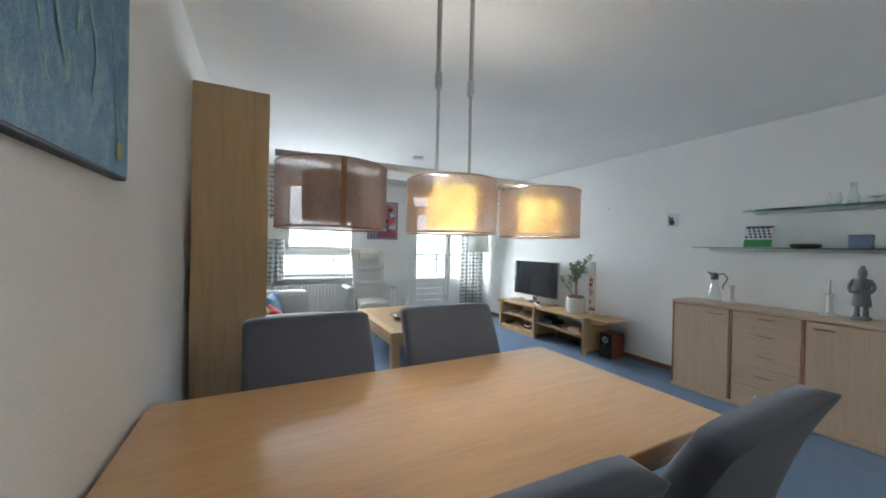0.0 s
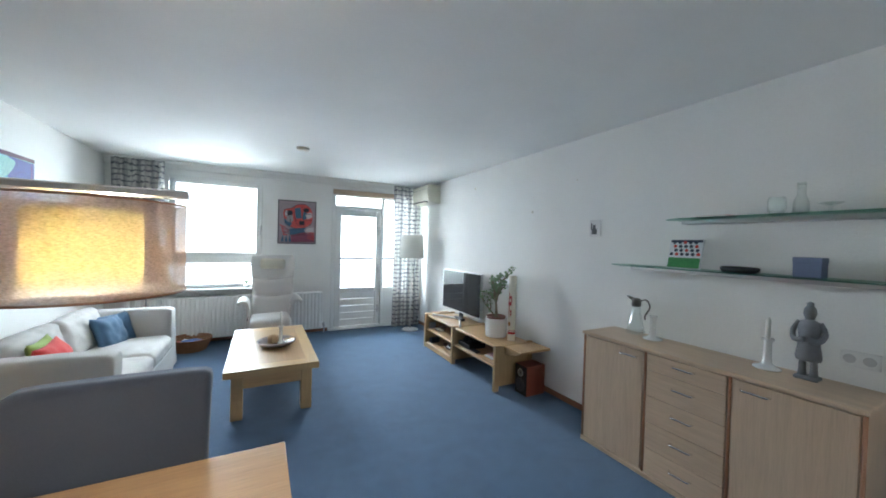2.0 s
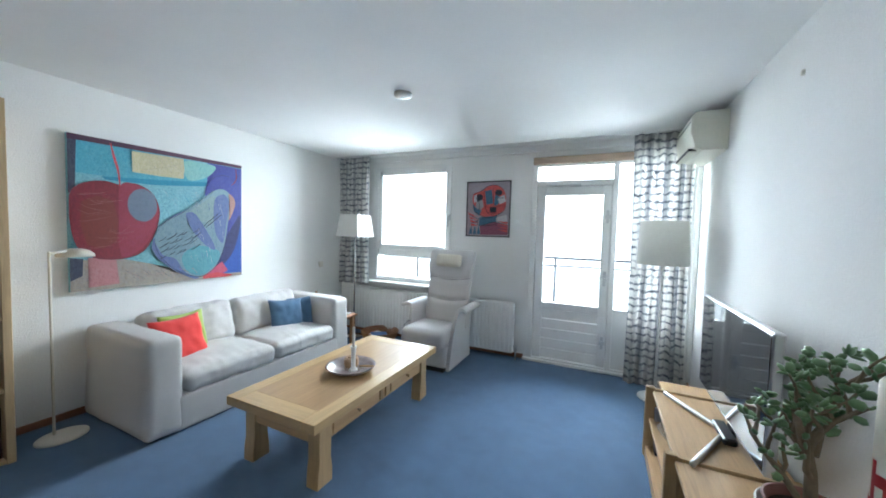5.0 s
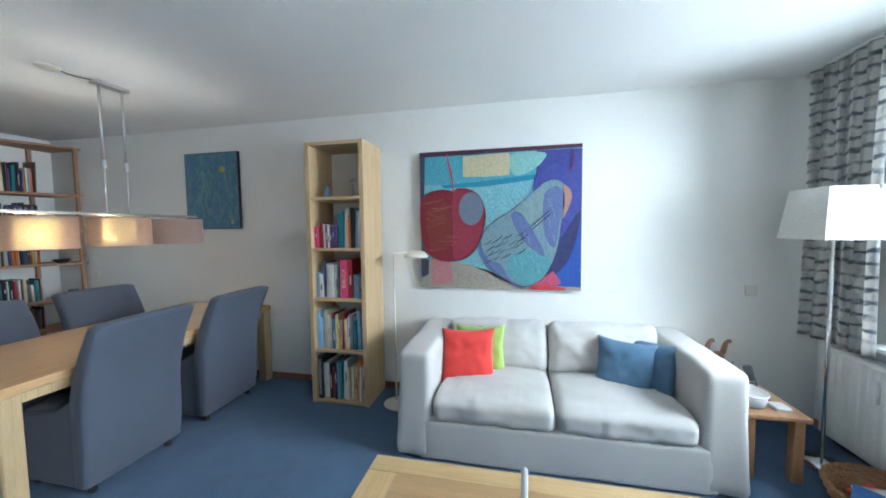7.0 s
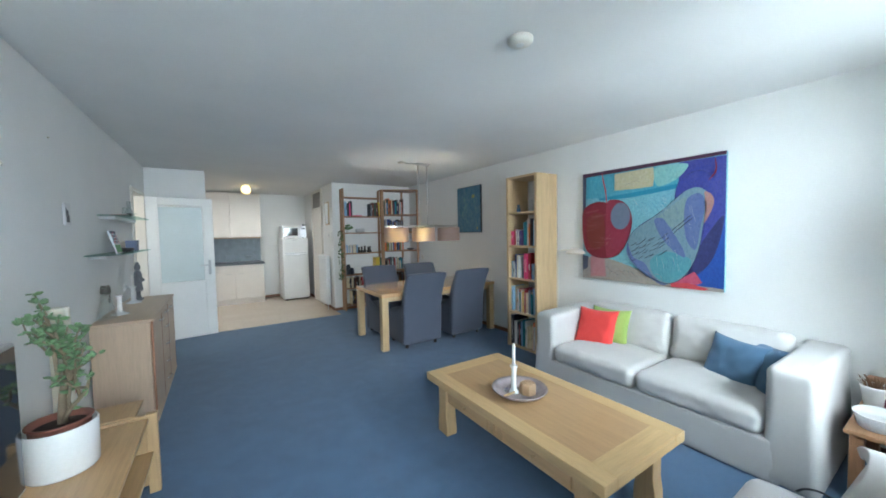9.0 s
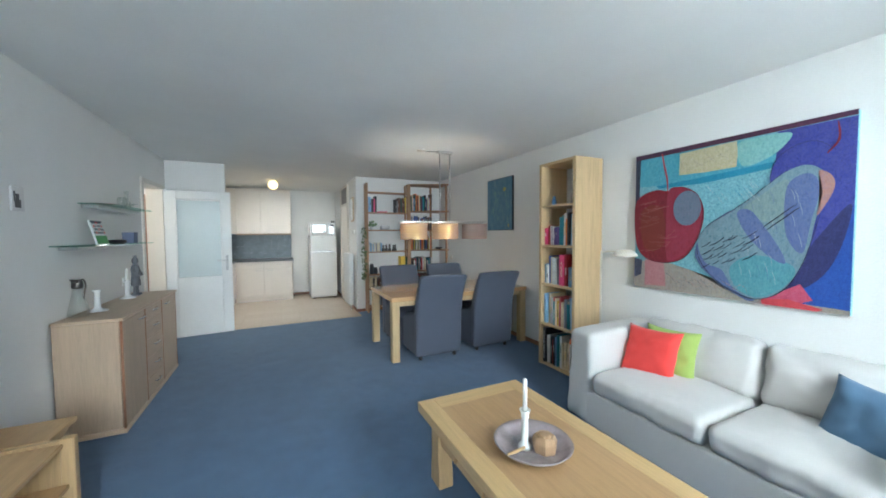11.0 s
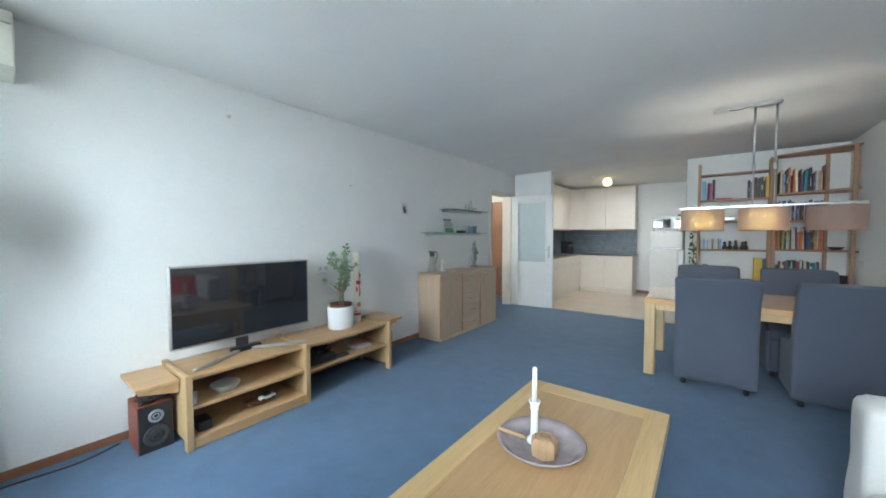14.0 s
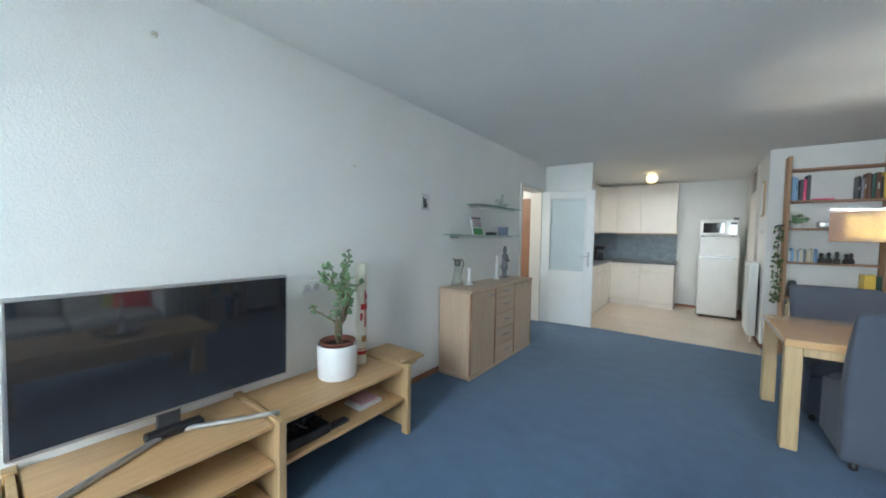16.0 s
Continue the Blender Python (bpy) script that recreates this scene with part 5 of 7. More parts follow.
for k in range(4):
    C.field("red_ray", [(0.02 + 0.03 * k, 0.56 + 0.07 * k), (0.28, 0.66 + 0.05 * k), (0.06 + 0.02 * k, 0.61 + 0.07 * k)], R_, 0)
    C.field("red_ray", [(0.98, 0.74 + 0.05 * k), (0.74, 0.72 + 0.05 * k), (0.96, 0.78 + 0.05 * k)], R_, 0)
for k in range(3):
    C.field("dark_ray", [(0.06 + 0.10 * k, 0.97), (0.12 + 0.09 * k, 0.80), (0.14 + 0.10 * k, 0.97)], U_, 0)
for pts in ([(0.14, 0.22), (0.3, 0.4), (0.28, 0.56)], [(0.40, 0.14), (0.44, 0.44), (0.52, 0.58), (0.72, 0.58)], [(0.62, 0.1), (0.66, 0.42), (0.9, 0.44)], [(0.66, 0.30), (0.90, 0.30)], [(0.16, 0.36), (0.4, 0.32)], [(0.14, 0.42), (0.25, 0.58), (0.55, 0.66), (0.85, 0.55), (0.92, 0.42)], [(0.14, 0.22), (0.35, 0.16), (0.5, 0.08), (0.72, 0.07), (0.88, 0.18)], [(0.30, 0.66), (0.30, 0.80), (0.70, 0.78), (0.72, 0.62)], [(0.32, 0.82), (0.68, 0.74), (0.98, 0.80)], [(0.04, 0.60), (0.28, 0.70), (0.10, 0.78)]):
    C.stroke("black_line", pts, 0.0035, K_)

# ---- curtains ----


def curtain_material():
    m, t, b = nodes_of("patterned_curtain")
    uv = t.nodes.new("ShaderNodeUVMap")
    uv.uv_map = "UVMap"
    n = t.nodes.new("ShaderNodeTexNoise")
    n.inputs["Scale"].default_value, n.inputs["Detail"].default_value = 9, 4
    t.links.new(uv.outputs[0], n.inputs["Vector"])
    off = t.nodes.new("ShaderNodeMix")
    off.data_type, off.blend_type = "RGBA", "LINEAR_LIGHT"
    off.inputs[0].default_value = 0.045
    t.links.new(uv.outputs[0], off.inputs[6])
    t.links.new(n.outputs["Color"], off.inputs[7])
    sep = t.nodes.new("ShaderNodeSeparateXYZ")
    t.links.new(off.outputs[2], sep.inputs[0])

    def band(out, period, width, soft):
        d = t.nodes.new("ShaderNodeMath")
        d.operation = "DIVIDE"
        t.links.new(out, d.inputs[0])
        d.inputs[1].default_value = period
        f = t.nodes.new("ShaderNodeMath")
        f.operation = "PINGPONG"
        t.links.new(d.outputs[0], f.inputs[0])
        f.inputs[1].default_value = 0.5
        return ramp(t, f.outputs[0], [(width, (1, 1, 1)), (width + soft, (0, 0, 0))])
    v = band(sep.outputs[1], 0.074, 0.09, 0.12)
    h = band(sep.outputs[0], 0.135, 0.06, 0.10)
    wide = band(sep.outputs[0], 0.27, 0.15, 0.05)
    hv = mix(t, 0.4, v, h, "LIGHTEN")
    big = noise_node(t, uv.outputs[0], 14, 4, 0.6)
    hv = mix(t, 1.0, hv, ramp(t, big, [(0.38, (0.35, 0.35, 0.35)), (0.55, (1, 1, 1))]), "MULTIPLY")
    hv = mix(t, 0.42, hv, wide, "LIGHTEN")
    col = mix(t, hv, (0.76, 0.75, 0.72), (0.16, 0.175, 0.21))
    t.links.new(col, b.inputs["Base Color"])
    b.inputs["Roughness"].default_value = 0.9
    tl, mx = t.nodes.new("ShaderNodeBsdfTranslucent"), t.nodes.new("ShaderNodeMixShader")
    t.links.new(col, tl.inputs["Color"])
    mx.inputs[0].default_value = 0.5
    t.links.new(b.outputs[0], mx.inputs[1])
    t.links.new(tl.outputs[0], mx.inputs[2])
    t.links.new(mx.outputs[0], t.nodes["Material Output"].inputs["Surface"])
    bump(t, b, noise_node(t, mapped(t), 500, 2), 0.3, 0.0004)
    return m


CURTAIN = curtain_material()


def curtain(x0, x1, z0, z1, y, folds, amp, label, seed):
    th = thing("curtain", (x0 + x1) / 2, y, z0, label, "curtain", "patterned curtains")
    bm = B()
    uvl = bm.loops.layers.uv.new("UVMap")
    nx, nz = folds * 12, 26
    rows = []
    for j in range(nz + 1):
        v = j / nz
        z = z1 + (z0 - z1) * v
        row = []
        for i in range(nx + 1):
            u = i / nx
            ph = 2 * math.pi * folds * u + 0.5 * math.sin(3 * u + seed) + 0.35 * math.sin(2.2 * v + 5 * u + seed)
            a = amp * (0.65 + 0.35 * math.sin(7 * u + seed)) * (0.75 + 0.25 * v)
            x = x0 + (x1 - x0) * (0.5 + (u - 0.5) * (1 - 0.05 * math.sin(math.pi * v))) + 0.25 * a * math.cos(ph * 2)
            row.append(bm.verts.new((x, y + a * math.sin(ph), z)))
        rows.append(row)
    full = (x1 - x0) * 1.9
    for j in range(nz):
        for i in range(nx):
            f = bm.faces.new((rows[j][i], rows[j][i + 1], rows[j + 1][i + 1], rows[j + 1][i]))
            for lp, (a, b) in zip(f.loops, ((i, j), (i + 1, j), (i + 1, j + 1), (i, j + 1))):
                lp[uvl].uv = (full * a / nx, (z1 - z0) * b / nz)
    ob = part("drape", bm, CURTAIN, th, smooth=True)
    sol = ob.modifiers.new("thickness", "SOLIDIFY")
    sol.thickness = 0.002
    part("heading", bx(x0, x1, y - 0.012, y + 0.012, z1, z1 + 0.018, 0.003), WHITE, th)
    return th


curtain(-0.22, 0.33, 0.735, 2.525, 6.09, 6, 0.035, "short cream and dark grey patterned curtain, drawn aside", 1.0)
curtain(3.565, 4.08, 0.02, 2.525, 6.08, 6, 0.040, "floor-length cream and dark grey patterned curtain, drawn aside", 2.3)

# ---- floor lamps ----
fl = thing("floor_lamp", 0.17, 5.99, 0, "chrome floor lamp with square white shade", "floor lamp")
part("base", lathe(B(), [(0.0, 0), (0.115, 0), (0.115, 0.012), (0.03, 0.02), (0.012, 0.035), (0.0, 0.035)], 0.17, 5.99, 0, 28, 1, 1), CHROME, fl, smooth=True)
part("pole", tube(B(), [(0.17, 5.99, 0.03), (0.17, 5.99, 1.60)], 0.011, 12), CHROME, fl, smooth=True)
bm = B()
a, b_ = 0.185, 0.15
lo = [bm.verts.new((0.165 + sx * a, 6.0 + sy * a, 1.41)) for sx, sy in ((-1, -1), (1, -1), (1, 1), (-1, 1))]
hi = [bm.verts.new((0.165 + sx * b_, 6.0 + sy * b_, 1.715)) for sx, sy in ((-1, -1), (1, -1), (1, 1), (-1, 1))]
for i in range(4):
    bm.faces.new((lo[i], lo[(i + 1) % 4], hi[(i + 1) % 4], hi[i]))
sh = part("shade", bm, sheer("white_shade_cloth", (0.80, 0.79, 0.76), 0.0, 0.4), fl, "square tapered white shade")
sol = sh.modifiers.new("thickness", "SOLIDIFY")
sol.thickness = 0.003
bm = tube(B(), [(0.02, 6.0, 1.70), (0.31, 6.0, 1.70)], 0.003)
tube(bm, [(0.165, 5.855, 1.70), (0.165, 6.145, 1.70)], 0.003)
tube(bm, [(0.17, 5.99, 1.6), (0.17, 5.99, 1.70)], 0.006)
part("shade_carrier", bm, CHROME, fl)

fr = thing("floor_lamp", 3.83, 5.85, 0, "white floor lamp with wide cream drum shade", "floor lamp")
part("base", lathe(B(), [(0.0, 0), (0.145, 0), (0.145, 0.01), (0.12, 0.02), (0.02, 0.028), (0.0, 0.04)], 3.83, 5.85, 0, 32), WHITE, fr, smooth=True)
part("pole", tube(B(), [(3.83, 5.85, 0.03), (3.83, 5.85, 1.55)], 0.012, 12), WHITE, fr, smooth=True)
bm = B()
n = 40
for i in range(n):
    a0, a1 = 2 * math.pi * i / n, 2 * math.pi * (i + 1) / n
    q = [(0.212, a0, 1.262), (0.212, a1, 1.262), (0.193, a1, 1.66), (0.193, a0, 1.66)]
    bm.faces.new([bm.verts.new((3.83 + r * math.cos(a), 5.85 + r * math.sin(a), z)) for r, a, z in q])
bmesh.ops.remove_doubles(bm, verts=bm.verts, dist=0.0001)
sh = part("shade", bm, sheer("cream_shade_cloth", (0.86, 0.84, 0.80), 0.12, 0.75), fr, "cream drum shade", True)
sol = sh.modifiers.new("thickness", "SOLIDIFY")
sol.thickness = 0.003
bm = tube(B(), [(3.637, 5.85, 1.655), (4.023, 5.85, 1.67)], 0.003)
tube(bm, [(3.83, 5.85, 1.5), (3.83, 5.85, 1.68)], 0.006)
part("shade_carrier", bm, METAL, fr)

rl = thing("reading_lamp", -0.06, 3.13, 0, "slim cream metal reading lamp with shell-shaped head", "floor lamp")
IVORY = paint("ivory_lacquer", (0.70, 0.66, 0.56), 0.4)
part("base", lathe(B(), [(0.0, 0), (0.135, 0), (0.135, 0.012), (0.10, 0.024), (0.02, 0.03), (0.0, 0.03)], -0.04, 3.14, 0, 32, 0.85, 1.0), IVORY, rl, smooth=True)
part("pole", tube(B(), spline([(-0.06, 3.105, 0.02), (-0.06, 3.105, 0.7), (-0.06, 3.105, 1.25), (-0.065, 3.115, 1.285), (-0.09, 3.16, 1.295), (-0.13, 3.21, 1.297)], 5), 0.008, 10), IVORY, rl, smooth=True)
bm = B()
lathe(bm, [(0.105, -0.02), (0.10, 0.0), (0.075, 0.025), (0.035, 0.038), (0.0, 0.04), (0.0, 0.036), (0.033, 0.034), (0.072, 0.02), (0.096, -0.002), (0.101, -0.02)], -0.17, 3.27, 1.275, 28)
part("head", bm, IVORY, rl, smooth=True)

# ---- air conditioner ----
ac = thing("air_conditioner", 4.05, 5.8, 2.22, "cream wall-mounted air conditioner above the curtain", "air conditioner")
ACM = paint("aged_cream_plastic", (0.72, 0.71, 0.60), 0.45, 0.05)
bm = B()
prism(bm, [(XT, 2.205), (XT, 2.512), (3.955, 2.512), (3.925, 2.48), (3.92, 2.36), (3.955, 2.238), (4.01, 2.208)], 5.47, 6.22, "y", 0.008)
part("body", bm, ACM, ac)
part("air_slot", bx(3.925, 3.985, 5.55, 6.14, 2.222, 2.240, 0.0), BLACK, ac)
bm = bx(3.93, 3.99, 5.55, 6.14, 2.212, 2.220, 0.002)
part("flap", bm, ACM, ac)
part("display", bx(3.948, 3.956, 5.50, 5.54, 2.28, 2.295, 0.001), BLACK, ac)
part("front_line", bx(3.917, 3.924, 5.48, 6.21, 2.435, 2.44, 0), paint("shadow_line_grey", (0.4, 0.4, 0.36), 0.6), ac)
tagged(part("pipe_duct", bx(4.13, XT - 0.001, 6.20, 6.25, 0.08, 2.24, 0.006), WHITE), "white pipe duct in the corner", "duct")

# ---- wall shelves and what stands on them ----
for z, y0, y1, w0, w1, lb in ((1.735, 0.65, 1.675, 0.66, 1.59, "upper"), (1.395, 0.64, 2.09, 0.66, 1.95, "lower")):
    s = thing("wall_shelf", 4.08, (y0 + y1) / 2, z, "greenish glass wall shelf on a grey metal bracket rail", "shelf", "glass wall shelves")
    bm = B()
    prism(bm, [(XT - 0.002, y0), (XT - 0.002, y1 - 0.03), (4.03, y1), (3.955, y1 - 0.12), (3.95, y0 + 0.02), (3.97, y0)], z, z + 0.008, "z", 0.0015)
    g = part("glass_plate", bm, GREENGLASS, s)
    part("bracket_rail", bx(4.06, XT - 0.001, w0, w1, z - 0.028, z - 0.001, 0.004), METAL, s)
ZL, ZU = 1.4035, 1.7435


def small(name, bm, material, label, category, smooth=True):
    return tagged(part(name, bm, material, smooth=smooth), label, category)


small("glass_tumbler", lathe(B(), [(0.0, 0), (0.03, 0), (0.042, 0.03), (0.04, 0.08), (0.034, 0.1), (0.032, 0.1), (0.037, 0.08), (0.039, 0.03), (0.028, 0.006), (0, 0.006)], 4.06, 1.09, ZU, 20), CLEAR, "round clear drinking glass on the glass shelf", "glass")
small("glass_vase", lathe(B(), [(0.0, 0), (0.034, 0), (0.034, 0.06), (0.018, 0.1), (0.02, 0.17), (0.018, 0.17), (0.016, 0.1), (0.031, 0.06), (0.031, 0.006), (0, 0.006)], 4.06, 0.99, ZU, 20), CLEAR, "tall clear glass vase on the glass shelf", "vase")
small("glass_dish", lathe(B(), [(0.0, 0), (0.025, 0), (0.008, 0.01), (0.008, 0.03), (0.05, 0.05), (0.048, 0.052), (0.0, 0.034)], 4.06, 0.88, ZU, 20), CLEAR, "footed clear glass dish on the glass shelf", "dish")
bk = thing("book", 4.07, 1.37, ZU, "thin pink booklet lying on the glass shelf", "book")
part("cover", bx(4.01, 4.12, 1.30, 1.47, ZU, ZU + 0.012, 0.001), paint("pink_cover", srgb(206, 150, 148), 0.5), bk)
part("page_block", bx(4.008, 4.118, 1.305, 1.465, ZU + 0.002, ZU + 0.010, 0), paint("paper", (0.75, 0.72, 0.66), 0.8), bk)
cd = thing("greeting_card", 4.07, 1.565, ZL, "greeting card with green and black flower print", "card")
m = pose(4.045, 1.565, ZL, 0, 14, 0)
bm = bx(0.0, 0.012, -0.105, 0.105, 0, 0.205, 0.001)
bm.transform(m)
part("sheet", bm, paint("white_card", (0.72, 0.74, 0.76), 0.5), cd)
for k in range(26):
    u, v = -0.085 + 0.034 * (k % 6) + 0.008 * (k // 6), 0.10 + 0.028 * (k // 6)
    if v < 0.2 and u < 0.09:
        bm = B()
        lathe(bm, [(0.0, 0), (0.012, 0.0), (0.012, 0.0012), (0.0, 0.0012)], 0, 0, 0, 8)
        bm.transform(m @ pose(-0.0006, u, v, 0, -90, 0))
        part("flower", bm, paint("ink_blue_black", srgb(40, 50, 70), 0.6) if k % 4 else paint("flower_red", srgb(190, 60, 50), 0.6), cd)
bm = bx(-0.001, 0.0, -0.10, 0.10, 0.004, 0.075, 0)
bm.transform(m)
part("grass_band", bm, streaks("card_green", srgb(40, 120, 60), srgb(70, 150, 80), (20, 20, 40)), cd)
bm = bx(-0.001, 0.0, -0.10, 0.10, 0.185, 0.202, 0)
bm.transform(m)
part("dark_band", bm, paint("card_dark", srgb(50, 60, 80), 0.6), cd)
small("black_bowl", lathe(B(), [(0.0, 0), (0.07, 0), (0.085, 0.012), (0.085, 0.028), (0.075, 0.034), (0.0, 0.036)], 4.06, 1.25, ZL, 28, 0.7, 1.15), BLACK, "flat black oval box on the glass shelf", "box")
gb = thing("gift_box", 4.06, 0.945, ZL, "small blue-grey cardboard box on the glass shelf", "box")
BG = paint("blue_grey_card", srgb(112, 122, 150), 0.6, 0.12)
part("body", bx(4.015, 4.105, 0.89, 1.0, ZL, ZL + 0.075, 0.002), BG, gb)
part("lid", bx(4.013, 4.107, 0.888, 1.002, ZL + 0.075, ZL + 0.105, 0.003), BG, gb)

# ---- on the sideboard ----
ZS = 0.8695
jg = thing("glass_jug", 4.09, 1.91, ZS, "clear glass jug with pewter lid and curved handle", "jug")
part("body", lathe(B(), [(0.0, 0), (0.062, 0), (0.066, 0.01), (0.05, 0.09), (0.033, 0.17), (0.030, 0.21), (0.027, 0.21), (0.030, 0.17), (0.046, 0.09), (0.060, 0.014), (0.0, 0.008)], 4.09, 1.91, ZS, 24), CLEAR, jg, smooth=True)
PEWTER = paint("dark_pewter", (0.13, 0.12, 0.11), 0.4, 0.1, metal=0.8)
bm = lathe(B(), [(0.03, 0), (0.034, 0.01), (0.032, 0.05), (0.026, 0.062), (0.0, 0.068)], 4.09, 1.91, ZS + 0.21, 20)
prism(bm, [(1.935, 0.25 + ZS), (1.985, 0.285 + ZS), (1.94, 0.275 + ZS)], 4.075, 4.105, "x")
part("lid", bm, PEWTER, jg, smooth=True)
part("handle", tube(B(), spline([(4.09, 1.88, ZS + 0.255), (4.088, 1.83, ZS + 0.27), (4.085, 1.80, ZS + 0.22), (4.085, 1.835, ZS + 0.15), (4.085, 1.83, ZS + 0.12)], 5), 0.006), PEWTER, jg, smooth=True)
PORC = paint("white_porcelain", (0.78, 0.78, 0.77), 0.2, 0.03)


def candlestick(x, y, z, with_candle, label):
    c = thing("candlestick", x, y, z, label, "candlestick", "white candlesticks")
    part("holder", lathe(B(), [(0.0, 0), (0.062, 0), (0.064, 0.006), (0.04, 0.016), (0.022, 0.028), (0.019, 0.06), (0.018, 0.15), (0.026, 0.162), (0.030, 0.17), (0.026, 0.172), (0.012, 0.168), (0.0, 0.16)], x, y, z, 24), PORC, c, smooth=True)
    if with_candle:
        part("candle", lathe(B(), [(0.0, 0), (0.0105, 0), (0.0105, 0.115), (0.004, 0.12), (0.001, 0.13)], x, y, z + 0.163, 14), paint("white_wax", (0.8, 0.79, 0.74), 0.5), c, smooth=True)


candlestick(4.04, 1.745, ZS, False, "white porcelain candlestick without a candle")
candlestick(4.05, 1.10, ZS, True, "white porcelain candlestick with a white candle")
bm = B()
sx, sy = 4.035, 0.93
box(bm, sx - 0.045, sx + 0.045, sy - 0.06, sy + 0.06, ZS, ZS + 0.02, 0.006)
for s in (-1, 1):
    lathe(bm, [(0.0, 0), (0.024, 0), (0.02, 0.03), (0.017, 0.10), (0.0, 0.11)], sx, sy + s * 0.028, ZS + 0.02, 12)
lathe(bm, [(0.0, 0), (0.062, 0.0), (0.066, 0.02), (0.056, 0.08), (0.052, 0.12), (0.06, 0.17), (0.045, 0.205), (0.022, 0.215), (0.0, 0.215)], sx, sy, ZS + 0.10, 18, 0.75, 1.0)
lathe(bm, [(0.0, 0), (0.024, 0.008), (0.034, 0.035), (0.030, 0.062), (0.016, 0.078), (0.02, 0.09), (0.0, 0.10)], sx, sy, ZS + 0.31, 16)
for s in (-1, 1):
    tube(bm, spline([(sx, sy + s * 0.05, ZS + 0.30), (sx - 0.01, sy + s * 0.078, ZS + 0.25), (sx - 0.045, sy + s * 0.06, ZS + 0.21), (sx - 0.055, sy + s * 0.01, ZS + 0.215)], 4), 0.015)
for v in bm.verts:
    v.co.x, v.co.y = sx + (v.co.x - sx) * 0.8, sy + (v.co.y - sy) * 0.78
small("statuette", bm, paint("dark_grey_stone", (0.17, 0.175, 0.19), 0.75, 0.2, 14, 120), "dark grey stone statuette with folded arms", "statue")


def socket(x, y, z, label="white double wall socket"):
    s = thing("wall_socket", x, y, z, label, "socket")
    sg = -1 if x > 2 else 1
    part("plate", bx(x, x + sg * 0.012, y - 0.07, y + 0.07, z - 0.04, z + 0.04, 0.004), WHITE, s)
    for dy in (-0.034, 0.034):
        bm = lathe(B(), [(0.0, 0), (0.021, 0), (0.023, 0.004), (0.0, 0.004)], 0, 0, 0, 16)
        bm.transform(pose(x + sg * 0.012, y + dy, z, 0, sg * 90, 0))
        part("outlet", bm, paint("pale_socket_well", (0.55, 0.55, 0.54), 0.5), s)


socket(XT - 0.001, 0.78, 1.0)
socket(XT - 0.001, 3.56, 1.03)
sw = thing("wall_switch", XW, 5.86, 1.0, "cream square wall switch", "switch")
part("plate", bx(XW, XW + 0.01, 5.82, 5.90, 0.96, 1.04, 0.003), CREAM, sw)
part("rocker", bx(XW + 0.01, XW + 0.014, 5.835, 5.885, 0.975, 1.025, 0.002), CREAM, sw)
sw2 = thing("wall_switch", XW, -0.6, 1.02, "cream square wall switch", "switch")
part("plate", bx(XW, XW + 0.01, -0.64, -0.56, 0.98, 1.06, 0.003), CREAM, sw2)
part("rocker", bx(XW + 0.01, XW + 0.014, -0.625, -0.575, 0.995, 1.045, 0.002), CREAM, sw2)
ph = thing("wall_tile", XT, 2.37, 1.70, "small white tile with a dark picture hung on the wall", "picture")
part("plate", bx(XT - 0.012, XT - 0.001, 2.31, 2.425, 1.63, 1.78, 0.003), paint("white_tile", (0.7, 0.69, 0.68), 0.3), ph)
bm = bx(XT - 0.0135, XT - 0.012, 2.345, 2.40, 1.65, 1.70, 0)
box(bm, XT - 0.0135, XT - 0.012, 2.36, 2.39, 1.70, 1.735)
box(bm, XT - 0.0135, XT - 0.012, 2.395, 2.408, 1.69, 1.75)
part("motif", bm, DARKGREY, ph)
for y, z, r in ((4.383, 2.32, 0.016), (3.2, 1.906, 0.012), (2.59, 2.176, 0.006)):
    bm = lathe(B(), [(0.0, 0), (r, 0), (r * 0.8, 0.01), (0.0, 0.012)], 0, 0, 0, 10)
    bm.transform(pose(XT, y, z, 0, -90, 0))
    small("wall_hook", bm, IVORY, "small cream hook on the bare wall", "hook")

# ---- on the media bench ----
ZB = 0.4655
jp = thing("jade_plant", 3.94, 3.51, ZB, "jade plant in a round white ceramic pot", "plant")
part("pot", lathe(B(), [(0.0, 0), (0.118, 0), (0.124, 0.01), (0.128, 0.21), (0.124, 0.216), (0.118, 0.21), (0.115, 0.17), (0.0, 0.17)], 3.94, 3.51, ZB, 36), PORC, jp, "white glazed pot", True)
part("inner_pot", lathe(B(), [(0.098, 0.15), (0.104, 0.225), (0.112, 0.228), (0.113, 0.235), (0.102, 0.236), (0.094, 0.20)], 3.94, 3.51, ZB, 32), paint("terracotta_plastic", (0.22, 0.085, 0.06), 0.6), jp, "terracotta inner pot rim", True)
part("soil", lathe(B(), [(0.0, 0.17), (0.098, 0.17), (0.098, 0.205), (0.05, 0.212), (0.0, 0.212)], 3.94, 3.51, ZB, 24), paint("potting_soil", (0.035, 0.022, 0.015), 0.95, 0.4, 30, 150, 0.004), jp)
BARK = paint("jade_bark", (0.22, 0.17, 0.11), 0.8, 0.25, 25, 120, 0.002)
LEAF = paint("jade_leaf", (0.17, 0.28, 0.13), 0.35, 0.35, 14, 60)
random.seed(11)
base = Vector((3.935, 3.50, ZB + 0.205))
twigs = []


